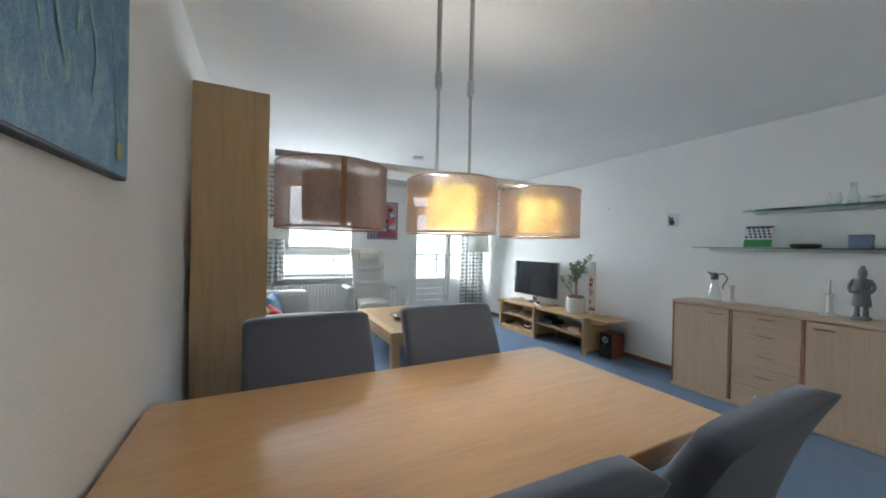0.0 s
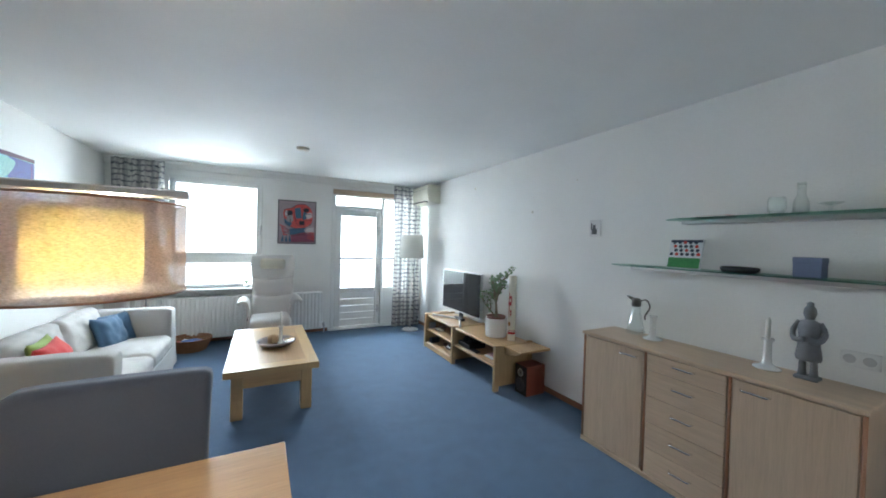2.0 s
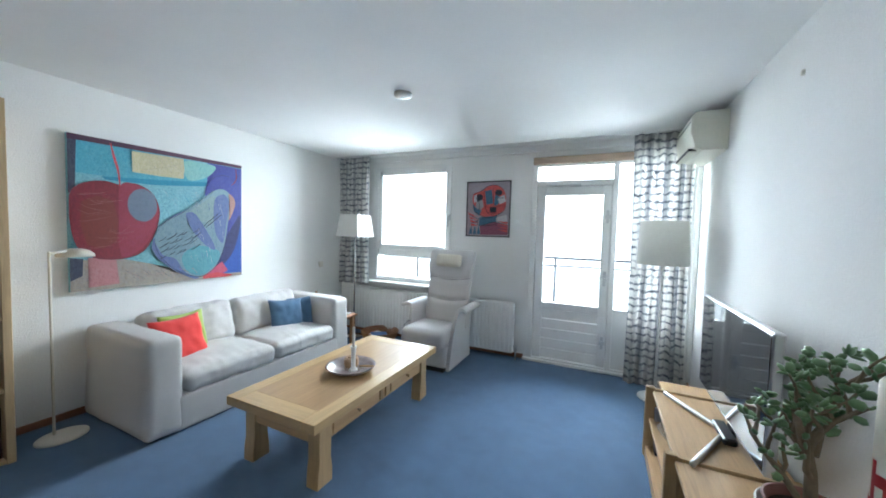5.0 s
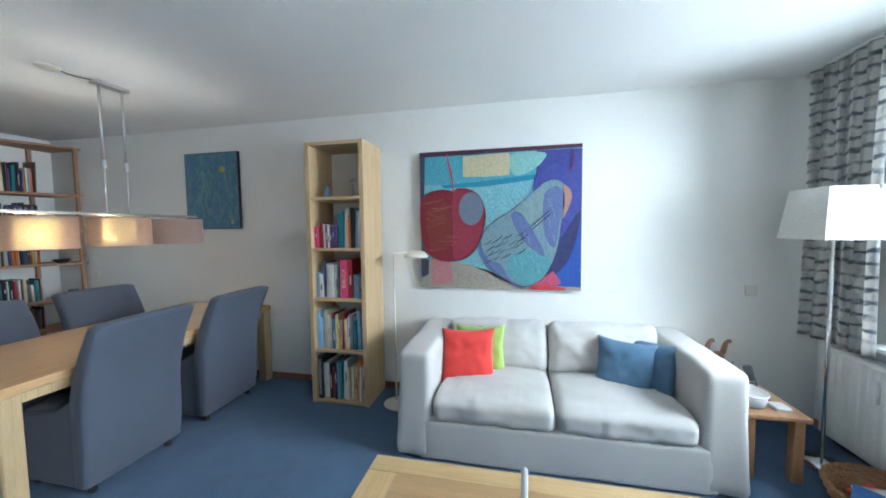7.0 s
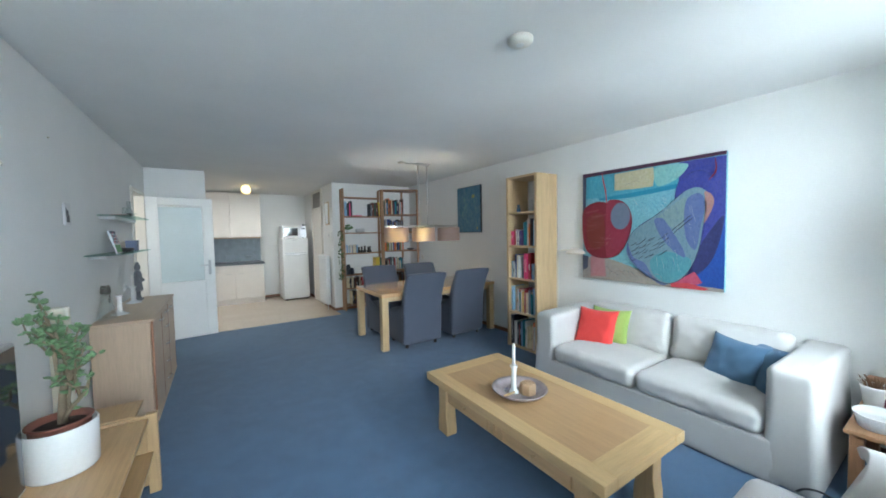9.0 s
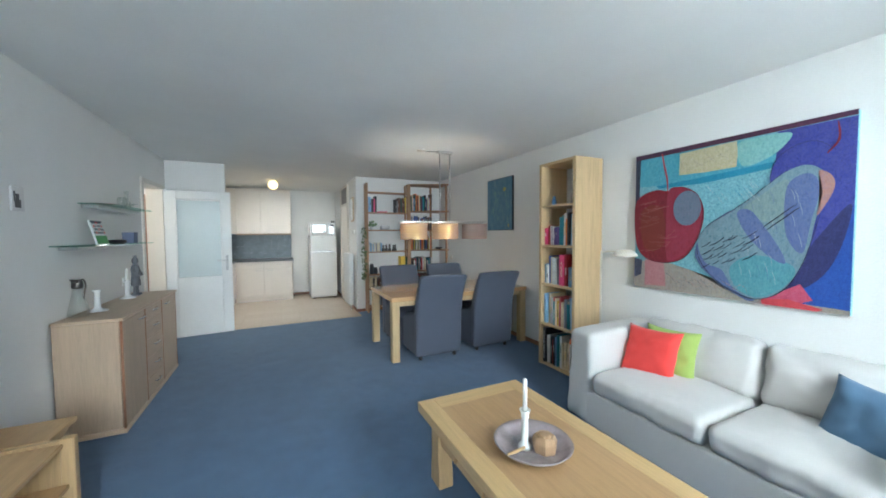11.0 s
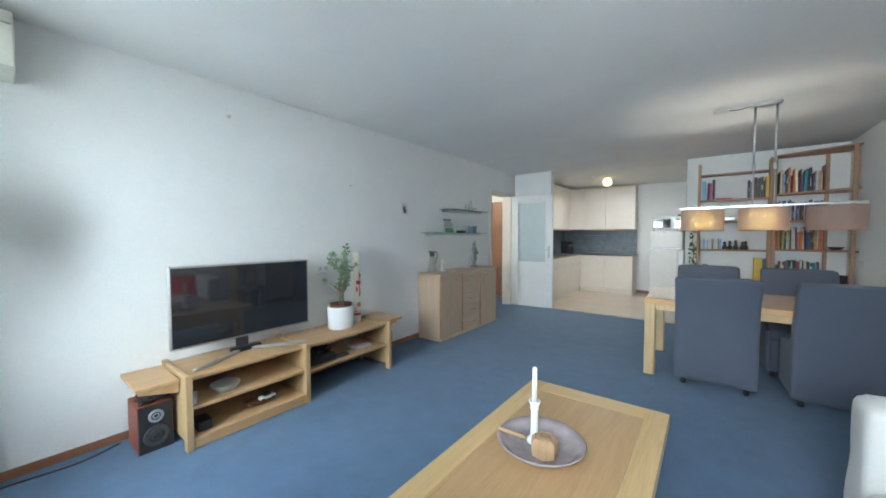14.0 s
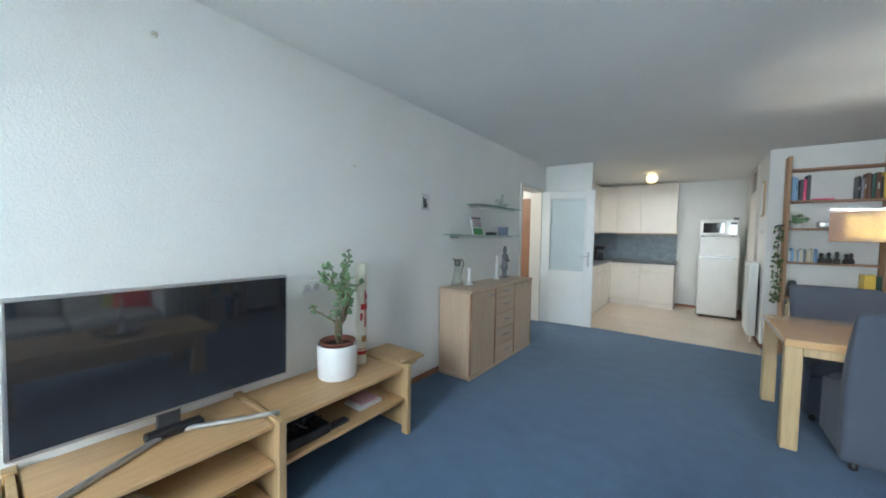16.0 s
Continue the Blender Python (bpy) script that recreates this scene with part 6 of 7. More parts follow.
def grow(bm, p, d, length, r, depth):
    pts, rad = [p.copy()], [r]
    q = p.copy()
    for k in range(5):
        d = (d + Vector((random.uniform(-0.36, 0.36), random.uniform(-0.36, 0.36), random.uniform(0.0, 0.22)))).normalized()
        q = q + d * length / 5
        if q.x > 4.12:
            q.x = 4.12
        pts.append(q.copy())
        rad.append(r * (1 - 0.11 * (k + 1)))
        if depth >= 1 and k > 0:
            twigs.append((q.copy(), d.copy()))
        if depth < 2 and k in (1, 2, 3):
            side = Vector((random.uniform(-1, 1), random.uniform(-1, 1), random.uniform(0.1, 0.9))).normalized()
            grow(bm, q, (d * 0.55 + side).normalized(), length * 0.62, r * 0.6, depth + 1)
    twigs.append((q.copy(), d.copy()))
    tube(bm, pts, rad, 7)


bm = B()
grow(bm, base, Vector((0.0, -0.05, 1)), 0.36, 0.019, 0)
grow(bm, base, Vector((-0.1, 0.7, 0.75)), 0.30, 0.012, 1)
grow(bm, base + Vector((0, 0, 0.12)), Vector((-0.35, -0.7, 0.7)), 0.25, 0.010, 1)
grow(bm, base + Vector((0, 0, 0.2)), Vector((0.2, -0.25, 1.0)), 0.33, 0.010, 1)
part("stem", bm, BARK, jp, smooth=True)
bm = B()
for p, d in twigs:
    for k in range(2):
        side = Vector((random.uniform(-1, 1), random.uniform(-1, 1), random.uniform(-0.25, 0.7))).normalized()
        c = p + side * 0.020
        if c.x > 4.135:
            continue
        s = random.uniform(0.014, 0.023)
        rot = side.to_track_quat("Z", "Y").to_matrix().to_4x4() @ pose(0, 0, 0, 0, 0, random.uniform(0, 180))
        bmesh.ops.create_icosphere(bm, subdivisions=1, radius=1.0, matrix=Matrix.Translation(c) @ rot @ Matrix.Diagonal((s * 0.72, s * 0.25, s, 1)))
part("foliage", bm, LEAF, jp, "small fleshy green leaves", True)["kind"] = "stuff"

pcn = thing("pillar_candle", 3.985, 3.28, ZB, "tall white pillar candle with red emblem and bands", "candle")
part("wax", lathe(B(), [(0.0, 0), (0.040, 0), (0.0410, 0.02), (0.0410, 0.715), (0.037, 0.722), (0.02, 0.716), (0.0, 0.714)], 3.985, 3.28, ZB, 28), paint("ivory_wax", (0.74, 0.70, 0.58), 0.5), pcn, smooth=True)
REDW = paint("red_wax", srgb(170, 36, 40), 0.5)
for z0, z1 in ((0.075, 0.10), (0.112, 0.118)):
    part("band", lathe(B(), [(0.0411, z0), (0.0423, z0), (0.0423, z1), (0.0411, z1)], 3.985, 3.28, ZB, 28), REDW, pcn)


def on_candle(a0, a1, z0, z1, material):
    bm = B()
    k = 6
    lo, hi = [], []
    for i in range(k + 1):
        a = radians(a0 + (a1 - a0) * i / k)
        lo.append(bm.verts.new((3.985 + 0.0421 * math.cos(a), 3.28 + 0.0421 * math.sin(a), ZB + z0)))
        hi.append(bm.verts.new((3.985 + 0.0421 * math.cos(a), 3.28 + 0.0421 * math.sin(a), ZB + z1)))
    for i in range(k):
        bm.faces.new((lo[i], lo[i + 1], hi[i + 1], hi[i]))
    part("emblem", bm, material, pcn)


for a0, a1, z0, z1 in ((174, 190, 0.27, 0.53), (138, 220, 0.395, 0.435), (188, 226, 0.47, 0.50), (212, 228, 0.435, 0.47), (206, 222, 0.28, 0.35), (134, 156, 0.32, 0.37), (150, 210, 0.165, 0.21)):
    on_candle(a0, a1, z0, z1, REDW if z0 > 0.2 else paint("ochre_wax", srgb(176, 130, 80), 0.5))

VEN = wood("cherry_veneer", (0.26, 0.07, 0.04), "z", 0.35)
FOAM = paint("speaker_front_black", (0.02, 0.02, 0.022), 0.7, 0.1)


def speaker(x, y, label):
    s = thing("speaker", x, y, 0, label, "speaker", "bookshelf speakers")
    part("cabinet", bx(x, x + 0.24, y - 0.09, y + 0.09, 0, 0.30, 0.004), VEN, s)
    part("front", bx(x - 0.008, x, y - 0.088, y + 0.088, 0.002, 0.298, 0.003), FOAM, s)
    for z, r in ((0.225, 0.040), (0.10, 0.066)):
        bm = lathe(B(), [(r * 0.6, 0.0), (r, 0.0), (r, 0.006), (r * 0.9, 0.008), (r * 0.6, 0.003)], 0, 0, 0, 28)
        bm.transform(pose(x - 0.008, y, z, 0, -90, 0))
        part("surround", bm, METAL if r < 0.05 else DARKGREY, s, smooth=True)
        bm = lathe(B(), [(r * 0.62, 0.0), (r * 0.62, 0.004), (r * 0.3, 0.001), (r * 0.25, 0.006), (0.0, 0.009)], 0, 0, 0, 24)
        bm.transform(pose(x - 0.0085, y, z, 0, -90, 0))
        part("cone", bm, BLACK, s, smooth=True)


speaker(3.85, 4.975, "cherry veneer speaker under the bench wing")
speaker(3.878, 2.975, "cherry veneer speaker under the bench wing")
bm = B()
random.seed(5)
for k in range(11):
    pts = [(3.85 + random.uniform(0, 0.15), 4.93 + random.uniform(-0.04, 0.12), 0.306 + random.uniform(0.0, 0.075)) for _ in range(6)]
    tube(bm, spline(pts, 4), 0.005, 6)
small("cable_bundle", bm, BLACK, "tangled black cables on top of the speaker", "cable")
mr = thing("router", 3.86, 3.87, 0.258, "black set-top box with cables on the bench shelf", "electronics")
part("body", bx(3.71, 3.95, 3.72, 3.98, 0.259, 0.315, 0.006), BLACK, mr)
bm = B()
for k in range(8):
    pts = [(3.73 + random.uniform(0, 0.2), 3.74 + random.uniform(0, 0.22), 0.32 + random.uniform(0.0, 0.065)) for _ in range(5)]
    tube(bm, spline(pts, 4), 0.005, 6)
part("cables", bm, BLACK, mr)
small("remote_control", bx(3.72, 3.78, 3.58, 3.72, 0.259, 0.275, 0.004), DARKGREY, "dark grey remote control on the bench shelf", "remote", False)
gc = thing("game_case", 3.86, 3.35, 0.258, "stack of white and pink boxes on the bench shelf", "box")
part("box", bx(3.76, 3.92, 3.28, 3.47, 0.259, 0.279, 0.002), paint("off_white_box", (0.6, 0.6, 0.6), 0.5), gc)
part("box", bx(3.78, 3.92, 3.30, 3.44, 0.280, 0.296, 0.002), paint("pale_pink_box", srgb(190, 150, 160), 0.5), gc)
small("ashtray", lathe(B(), [(0.0, 0), (0.055, 0), (0.088, 0.04), (0.094, 0.05), (0.084, 0.052), (0.055, 0.014), (0.0, 0.012)], 3.78, 4.60, 0.274, 14), FACETED, "cut glass bowl on the bench shelf", "bowl", False)
small("disc_case", bx(3.70, 3.83, 4.71, 4.79, 0.079, 0.14, 0.002), DARKGREY, "dark box on the lower bench shelf", "box", False)
small("disc_case", bx(3.70, 3.80, 4.79, 4.82, 0.274, 0.36, 0.002), paint("grey_box", (0.4, 0.4, 0.42), 0.5), "small grey box on the bench shelf", "box", False)
bd_ = thing("boat_dish", 3.79, 4.34, 0.079, "boat-shaped dark wooden dish holding a small black and white object", "dish")
bm = B()
k_n = 16
ring_o = [(3.79 + 0.055 * math.sin(2 * math.pi * k / k_n), 4.34 + 0.15 * math.cos(2 * math.pi * k / k_n)) for k in range(k_n)]
lo = [bm.verts.new((3.79 + (x - 3.79) * 0.55, 4.34 + (y - 4.34) * 0.6, 0.0795)) for x, y in ring_o]
up = [bm.verts.new((x, y, 0.115 + 0.02 * ((y - 4.34) / 0.15) ** 2)) for x, y in ring_o]
inn = [bm.verts.new((3.79 + (x - 3.79) * 0.86, 4.34 + (y - 4.34) * 0.92, 0.113 + 0.02 * ((y - 4.34) / 0.15) ** 2)) for x, y in ring_o]
bot = [bm.verts.new((3.79 + (x - 3.79) * 0.45, 4.34 + (y - 4.34) * 0.5, 0.088)) for x, y in ring_o]
for ra, rb in ((lo, up), (up, inn), (inn, bot)):
    for k in range(k_n):
        bm.faces.new((ra[k], ra[(k + 1) % k_n], rb[(k + 1) % k_n], rb[k]))
bm.faces.new(lo)
bm.faces.new(bot)
part("bowl", bm, wood("dark_dish_wood", (0.20, 0.09, 0.045), "y", 0.4), bd_, smooth=True)
tc_ = thing("toy_car", 3.785, 4.31, 0.089, "small black and white model car in the wooden dish", "toy")
part("body", soft_box(B(), (3.785, 4.31, 0.118), (0.05, 0.12, 0.028), 0.01, 4), WHITE, tc_, smooth=True)
part("roof", soft_box(B(), (3.785, 4.315, 0.14), (0.042, 0.06, 0.022), 0.009, 4), BLACK, tc_, smooth=True)
for dx in (-0.022, 0.022):
    for dy in (-0.038, 0.038):
        bm = lathe(B(), [(0.0, -0.005), (0.014, -0.005), (0.014, 0.005), (0.0, 0.005)], 0, 0, 0, 12)
        bm.transform(pose(3.785 + dx, 4.31 + dy, 0.104, 0, 90, 0))
        part("wheel", bm, BLACK, tc_)
tagged(part("power_cable", tube(B(), spline([(4.12, 5.10, 0.008), (4.05, 5.3, 0.006), (4.08, 5.6, 0.006), (4.0, 5.75, 0.008), (4.06, 5.9, 0.008)], 6), 0.005), BLACK, smooth=True), "black power cable along the skirting", "cable")

# ---- on the coffee table ----
ZC = 0.443
tr = thing("tray", 1.645, 4.16, ZC, "round grey metal dish holding a candlestick", "dish")
part("plate", lathe(B(), [(0.0, 0), (0.10, 0), (0.135, 0.010), (0.133, 0.014), (0.10, 0.006), (0.0, 0.006)], 1.645, 4.16, ZC, 44), paint("dark_glazed_dish", (0.15, 0.14, 0.135), 0.22, 0.25, 12), tr, smooth=True)
part("rim", lathe(B(), [(0.134, 0.0095), (0.163, 0.026), (0.184, 0.046), (0.181, 0.050), (0.158, 0.030), (0.134, 0.0145)], 1.645, 4.16, ZC, 44), paint("mauve_dish_rim", (0.33, 0.28, 0.285), 0.22, 0.25, 14), tr, "mauve glazed rim", True)
gs = thing("candle_holder", 1.68, 4.145, ZC + 0.0065, "white candlestick standing in a ribbed glass saucer", "candlestick")
part("glass_saucer", lathe(B(), [(0.0, 0), (0.04, 0), (0.065, 0.02), (0.068, 0.026), (0.062, 0.026), (0.04, 0.008), (0.0, 0.006)], 1.68, 4.145, ZC + 0.007, 18), CLEAR, gs, smooth=False)
part("stem", lathe(B(), [(0.0, 0), (0.034, 0), (0.03, 0.012), (0.017, 0.024), (0.0155, 0.14), (0.02, 0.15), (0.017, 0.158), (0.027, 0.18), (0.024, 0.182), (0.012, 0.175), (0.0, 0.17)], 1.68, 4.145, ZC + 0.015, 24), PORC, gs, smooth=True)
part("candle", lathe(B(), [(0.0, 0), (0.0105, 0), (0.0105, 0.15), (0.006, 0.157), (0.0, 0.158)], 1.68, 4.145, ZC + 0.187, 14), paint("white_wax_candle", (0.8, 0.79, 0.76), 0.5), gs, smooth=True)
wbk = thing("wooden_box", 1.612, 4.21, ZC + 0.008, "carved pale wooden block on the dish", "ornament")
bm = lathe(B(), [(0.0, 0), (0.050, 0.0), (0.056, 0.012), (0.057, 0.05), (0.052, 0.068), (0.042, 0.078), (0.036, 0.074), (0.0, 0.072)], 1.612, 4.205, ZC + 0.008, 7)
part("block", bm, wood("carved_wood", (0.42, 0.27, 0.15), "z", 0.6), wbk)
part("lid", lathe(B(), [(0.0, 0.071), (0.03, 0.072), (0.029, 0.081), (0.02, 0.086), (0.0, 0.084)], 1.612, 4.205, ZC + 0.008, 9), wood("carved_lid_wood", (0.35, 0.22, 0.12), "z", 0.6), wbk)
small("wooden_stick", tube(B(), [(1.822, 4.205, ZC + 0.052), (1.775, 4.195, ZC + 0.045), (1.71, 4.18, ZC + 0.039)], [0.005, 0.008, 0.007], 8), OAK_Y, "short wooden stick lying across the dish", "stick")

# ---- corner by the window: side table, basket ----
st = thing("side_table", 0.10, 5.62, 0, "small reddish pine side table", "side table")
RP_Z, RP_X = wood("red_pine_upright", (0.38, 0.20, 0.10), "z", 0.5), wood("red_pine_across", (0.43, 0.24, 0.125), "x", 0.5)
part("top", bx(-0.28, 0.42, 5.42, 5.76, 0.375, 0.40, 0.004), RP_X, st)
for x in (-0.26, 0.345):
    for y in (5.44, 5.685):
        part("leg", bx(x, x + 0.055, y, y + 0.055, 0, 0.375, 0.004), RP_Z, st)
part("apron", bx(-0.205, 0.345, 5.70, 5.72, 0.32, 0.375), RP_X, st)
part("apron", bx(-0.205, 0.345, 5.46, 5.48, 0.32, 0.375), RP_X, st)
ZT = 0.4005
tp = thing("telephone", 0.17, 5.62, ZT, "black cordless telephone in its cradle", "telephone")
part("cradle", bx(0.11, 0.23, 5.57, 5.67, ZT, ZT + 0.045, 0.01, 2), BLACK, tp)
bm = bx(-0.025, 0.025, -0.012, 0.012, 0, 0.165, 0.008, 2)
bm.transform(pose(0.155, 5.62, ZT + 0.03, 0, -14, 60))
part("handset", bm, DARKGREY, tp)
for k in range(9):
    bm = bx(-0.005, 0.005, -0.0155, -0.012, -0.003, 0.003, 0)
    bm.transform(pose(0.155, 5.62, ZT + 0.03, 0, -14, 60) @ pose(-0.014 + 0.014 * (k % 3), 0, 0.03 + 0.016 * (k // 3)))
    part("button", bm, paint("grey_button", (0.5, 0.5, 0.5), 0.5), tp)
small("note_pad", bx(0.27, 0.36, 5.62, 5.70, ZT, ZT + 0.02, 0.003), PORC, "white paper block on the side table", "paper", False)
pot = thing("pencil_cup", -0.02, 5.55, ZT, "pencil cup filled with coloured pens", "pencil cup")
part("cup", lathe(B(), [(0.0, 0), (0.035, 0), (0.038, 0.09), (0.034, 0.09), (0.03, 0.008), (0.0, 0.008)], -0.02, 5.55, ZT, 18), paint("dark_red_cup", srgb(110, 50, 66), 0.5), pot, smooth=True)
for k, c in enumerate(((200, 60, 50), (60, 60, 140), (40, 120, 60), (220, 180, 60))):
    part("pen", tube(B(), [(-0.02 + 0.015 * math.cos(k * 1.6), 5.55 + 0.015 * math.sin(k * 1.6), ZT + 0.01), (-0.02 + 0.04 * math.cos(k * 1.6), 5.55 + 0.04 * math.sin(k * 1.6), ZT + 0.15)], 0.004, 6), paint("pen_colour", srgb(*c), 0.4), pot)
bm = B()
for k in range(2):
    y = 5.48 + 0.11 * k
    for dz, s in ((0.0, 1), (0.0, -1)):
        tube(bm, [(-0.22, y + s * 0.03, ZT), (-0.22, y + s * 0.025, ZT + 0.10)], 0.007, 6)
    soft_box(bm, (-0.22, y, ZT + 0.13), (0.04, 0.10, 0.05), 0.02, 4)
    tube(bm, spline([(-0.22, y + 0.04, ZT + 0.14), (-0.22, y + 0.06, ZT + 0.22), (-0.22, y + 0.09, ZT + 0.24)], 4), [0.018] * 4 + [0.014] * 5, 8)
small("wooden_horse", bm, wood("toy_horse_wood", (0.38, 0.22, 0.14), "z", 0.6), "carved wooden horse figures on the side table", "ornament")
small("paper_lime", bx(0.05, 0.12, 5.60, 5.63, ZT, ZT + 0.09, 0.002), paint("lime_card", srgb(190, 220, 90), 0.6), "lime green card standing on the side table", "card", False)

dp = thing("plant_pot", -0.04, 5.49, ZT, "white pot with dry brown stalks on the side table", "plant pot")
part("pot", lathe(B(), [(0.0, 0), (0.045, 0), (0.05, 0.01), (0.066, 0.125), (0.07, 0.13), (0.07, 0.145), (0.063, 0.145), (0.06, 0.11), (0.0, 0.105)], -0.04, 5.49, ZT, 24), PORC, dp, smooth=True)
bm = B()
random.seed(71)
for k in range(46):
    a, r = random.uniform(0, 6.28), random.uniform(0.005, 0.045)
    x, y, g = -0.04 + r * math.cos(a), 5.49 + r * math.sin(a), random.uniform(0.5, 1.6)
    tube(bm, [(x, y, ZT + 0.10), (x + 0.3 * g * r * math.cos(a), y + 0.3 * g * r * math.sin(a), ZT + 0.15), (x + g * r * math.cos(a + 0.4), y + g * r * math.sin(a + 0.4), ZT + random.uniform(0.15, 0.20))], [0.004, 0.003, 0.0015], 5)
part("dry_stalks", bm, wood("dry_stalk_brown", (0.20, 0.11, 0.06), "z", 0.8), dp, "dry brown stalks")["kind"] = "stuff"
tr_ = thing("letter_tray", 0.26, 5.53, ZT, "white open plastic basket holding papers on the side table", "basket")
PLASTIC = sheer("milky_plastic", (0.80, 0.81, 0.84), 0.2, 0.4)
part("body", lathe(B(), [(0.0, 0), (0.072, 0), (0.082, 0.008), (0.098, 0.075), (0.094, 0.075), (0.078, 0.010), (0.0, 0.004)], 0.265, 5.525, ZT, 32, 1.15, 0.92), PLASTIC, tr_, smooth=True)
part("rim", lathe(B(), [(0.097, 0.074), (0.103, 0.075), (0.104, 0.080), (0.097, 0.081), (0.094, 0.077)], 0.265, 5.525, ZT, 32, 1.15, 0.92), PORC, tr_, smooth=True)
for k, c in enumerate(((190, 70, 70), (225, 222, 214), (90, 100, 170), (214, 216, 222))):
    bm = bx(-0.07, 0.07, -0.045, 0.045, 0, 0.004, 0)
    bm.transform(pose(0.265, 5.525, ZT + 0.014 + 0.010 * k, 3 * k - 4, 5 - 2 * k, 24 * k - 20))
    part("paper", bm, paint("letter_paper", srgb(*c), 0.8), tr_)

bs = thing("basket", 0.66, 5.93, 0, "round woven wicker basket with magazines", "basket")
WICK = wood("wicker", (0.36, 0.19, 0.095), "x", 0.6, 0.6, 3.0)
for k in range(9):
    z = 0.012 + 0.0185 * k
    r = 0.175 + 0.065 * (k / 8)
    n = 56
    part("coil", tube(B(), [(0.66 + (r + 0.004 * (-1) ** (i + k)) * math.cos(2 * math.pi * i / n), 5.93 + (r + 0.004 * (-1) ** (i + k)) * math.sin(2 * math.pi * i / n), z) for i in range(n + 1)], 0.0105, 6), WICK, bs)
part("bottom", lathe(B(), [(0.0, 0), (0.165, 0), (0.165, 0.012), (0.0, 0.012)], 0.66, 5.93, 0.0, 28), WICK, bs)
for k, (c, a) in enumerate((((200, 70, 60), 20), ((225, 222, 214), -15), ((60, 110, 180), 50))):
    bm = bx(-0.105, 0.105, -0.075, 0.075, 0, 0.01, 0.001)
    bm.transform(pose(0.63 + 0.035 * k, 5.92 - 0.03 * k, 0.10 + 0.016 * k, 6, 4, a))
    tagged(part("magazine", bm, paint("magazine_cover", srgb(*c), 0.35, 0.3, 20)), "magazine lying in the wicker basket", "magazine", "magazines in the basket")
bm = lathe(B(), [(0.0, 0.012), (0.14, 0.012), (0.15, 0.08), (0.0, 0.082)], 0.66, 5.93, 0, 20)
tagged(part("folded_cloth", bm, cloth("brown_cloth", (0.2, 0.1, 0.06))), "brown cloth lying in the basket", "cloth")
sp = thing("plant_pot", 1.30, 6.19, 0.789, "little potted plant on the window sill", "plant")
part("pot", lathe(B(), [(0.0, 0), (0.03, 0), (0.04, 0.05), (0.0, 0.05)], 1.30, 6.21, 0.7885, 16), WHITE, sp)
bm = B()
random.seed(2)
for k in range(14):
    a = random.uniform(0, 6.28)
    tube(bm, [(1.30, 6.21, 0.835), (1.30 + 0.02 * math.cos(a), 6.21 + 0.02 * math.sin(a), 0.88), (1.30 + 0.05 * math.cos(a), 6.21 + 0.05 * math.sin(a), 0.90 + 0.02 * random.random())], [0.004, 0.007, 0.001], 5)
part("foliage", bm, LEAF, sp)

# ---- kitchen ----
CAB = paint("cream_cabinet_front", (0.74, 0.68, 0.61), 0.35, 0.03)
KNOB = paint("kitchen_handle_steel", (0.6, 0.58, 0.55), 0.3, metal=1.0)


def front(parent, name, ax, fixed, a0, a1, z0, z1, handle, hz=None):
    """A cabinet front in the plane y=fixed (ax 'x') or x=fixed (ax 'y')."""
    g = 0.003
    if ax == "x":
        d = part(name, bx(a0 + g, a1 - g, fixed, fixed + 0.019, z0 + g, z1 - g, 0.004), CAB, parent)
        bm = tube(B(), spline([(handle - 0.05, fixed + 0.019, hz), (handle - 0.045, fixed + 0.04, hz), (handle + 0.045, fixed + 0.04, hz), (handle + 0.05, fixed + 0.019, hz)], 3), 0.005)
    else:
        d = part(name, bx(fixed - 0.019, fixed, a0 + g, a1 - g, z0 + g, z1 - g, 0.004), CAB, parent)
        bm = tube(B(), spline([(fixed - 0.019, handle - 0.05, hz), (fixed - 0.04, handle - 0.045, hz), (fixed - 0.04, handle + 0.045, hz), (fixed - 0.019, handle + 0.05, hz)], 3), 0.005)
    part("handle", bm, KNOB, d, smooth=True)


YF, XF = -3.21, 3.58
for x0, x1 in ((2.44, 3.02), (3.02, XF)):
    k = thing("base_cabinet", (x0 + x1) / 2, -3.5, 0, "cream kitchen base cabinet with a drawer", "cabinet", "kitchen base cabinets")
    part("body", bx(x0, x1 - 0.001, YK + 0.014, YF, 0.11, 0.885), CAB, k)
    part("plinth", bx(x0, x1 - 0.001, YK + 0.014, YF - 0.012, 0.003, 0.11, 0), CAB, k)
    front(k, "drawer", "x", YF, x0, x1, 0.74, 0.88, (x0 + x1) / 2, 0.82)
    front(k, "door", "x", YF, x0, x1, 0.12, 0.735, x0 + 0.12 if x0 > 3 else x1 - 0.12, 0.69)
for y0, y1 in ((-3.21, -2.66), (-2.66, -2.11), (-2.11, -1.56), (-1.56, -0.96)):
    k = thing("base_cabinet", 3.88, (y0 + y1) / 2, 0, "cream kitchen base cabinet with a drawer", "cabinet", "kitchen base cabinets")
    part("body", bx(XF, XT - 0.002, y0, y1 - 0.001, 0.11, 0.885), CAB, k)
    part("plinth", bx(XF + 0.012, XT - 0.002, y0, y1 - 0.001, 0.003, 0.11, 0), CAB, k)
    front(k, "drawer", "y", XF, y0, y1, 0.74, 0.88, (y0 + y1) / 2, 0.82)
    front(k, "door", "y", XF, y0, y1, 0.12, 0.735, y0 + 0.12, 0.69)
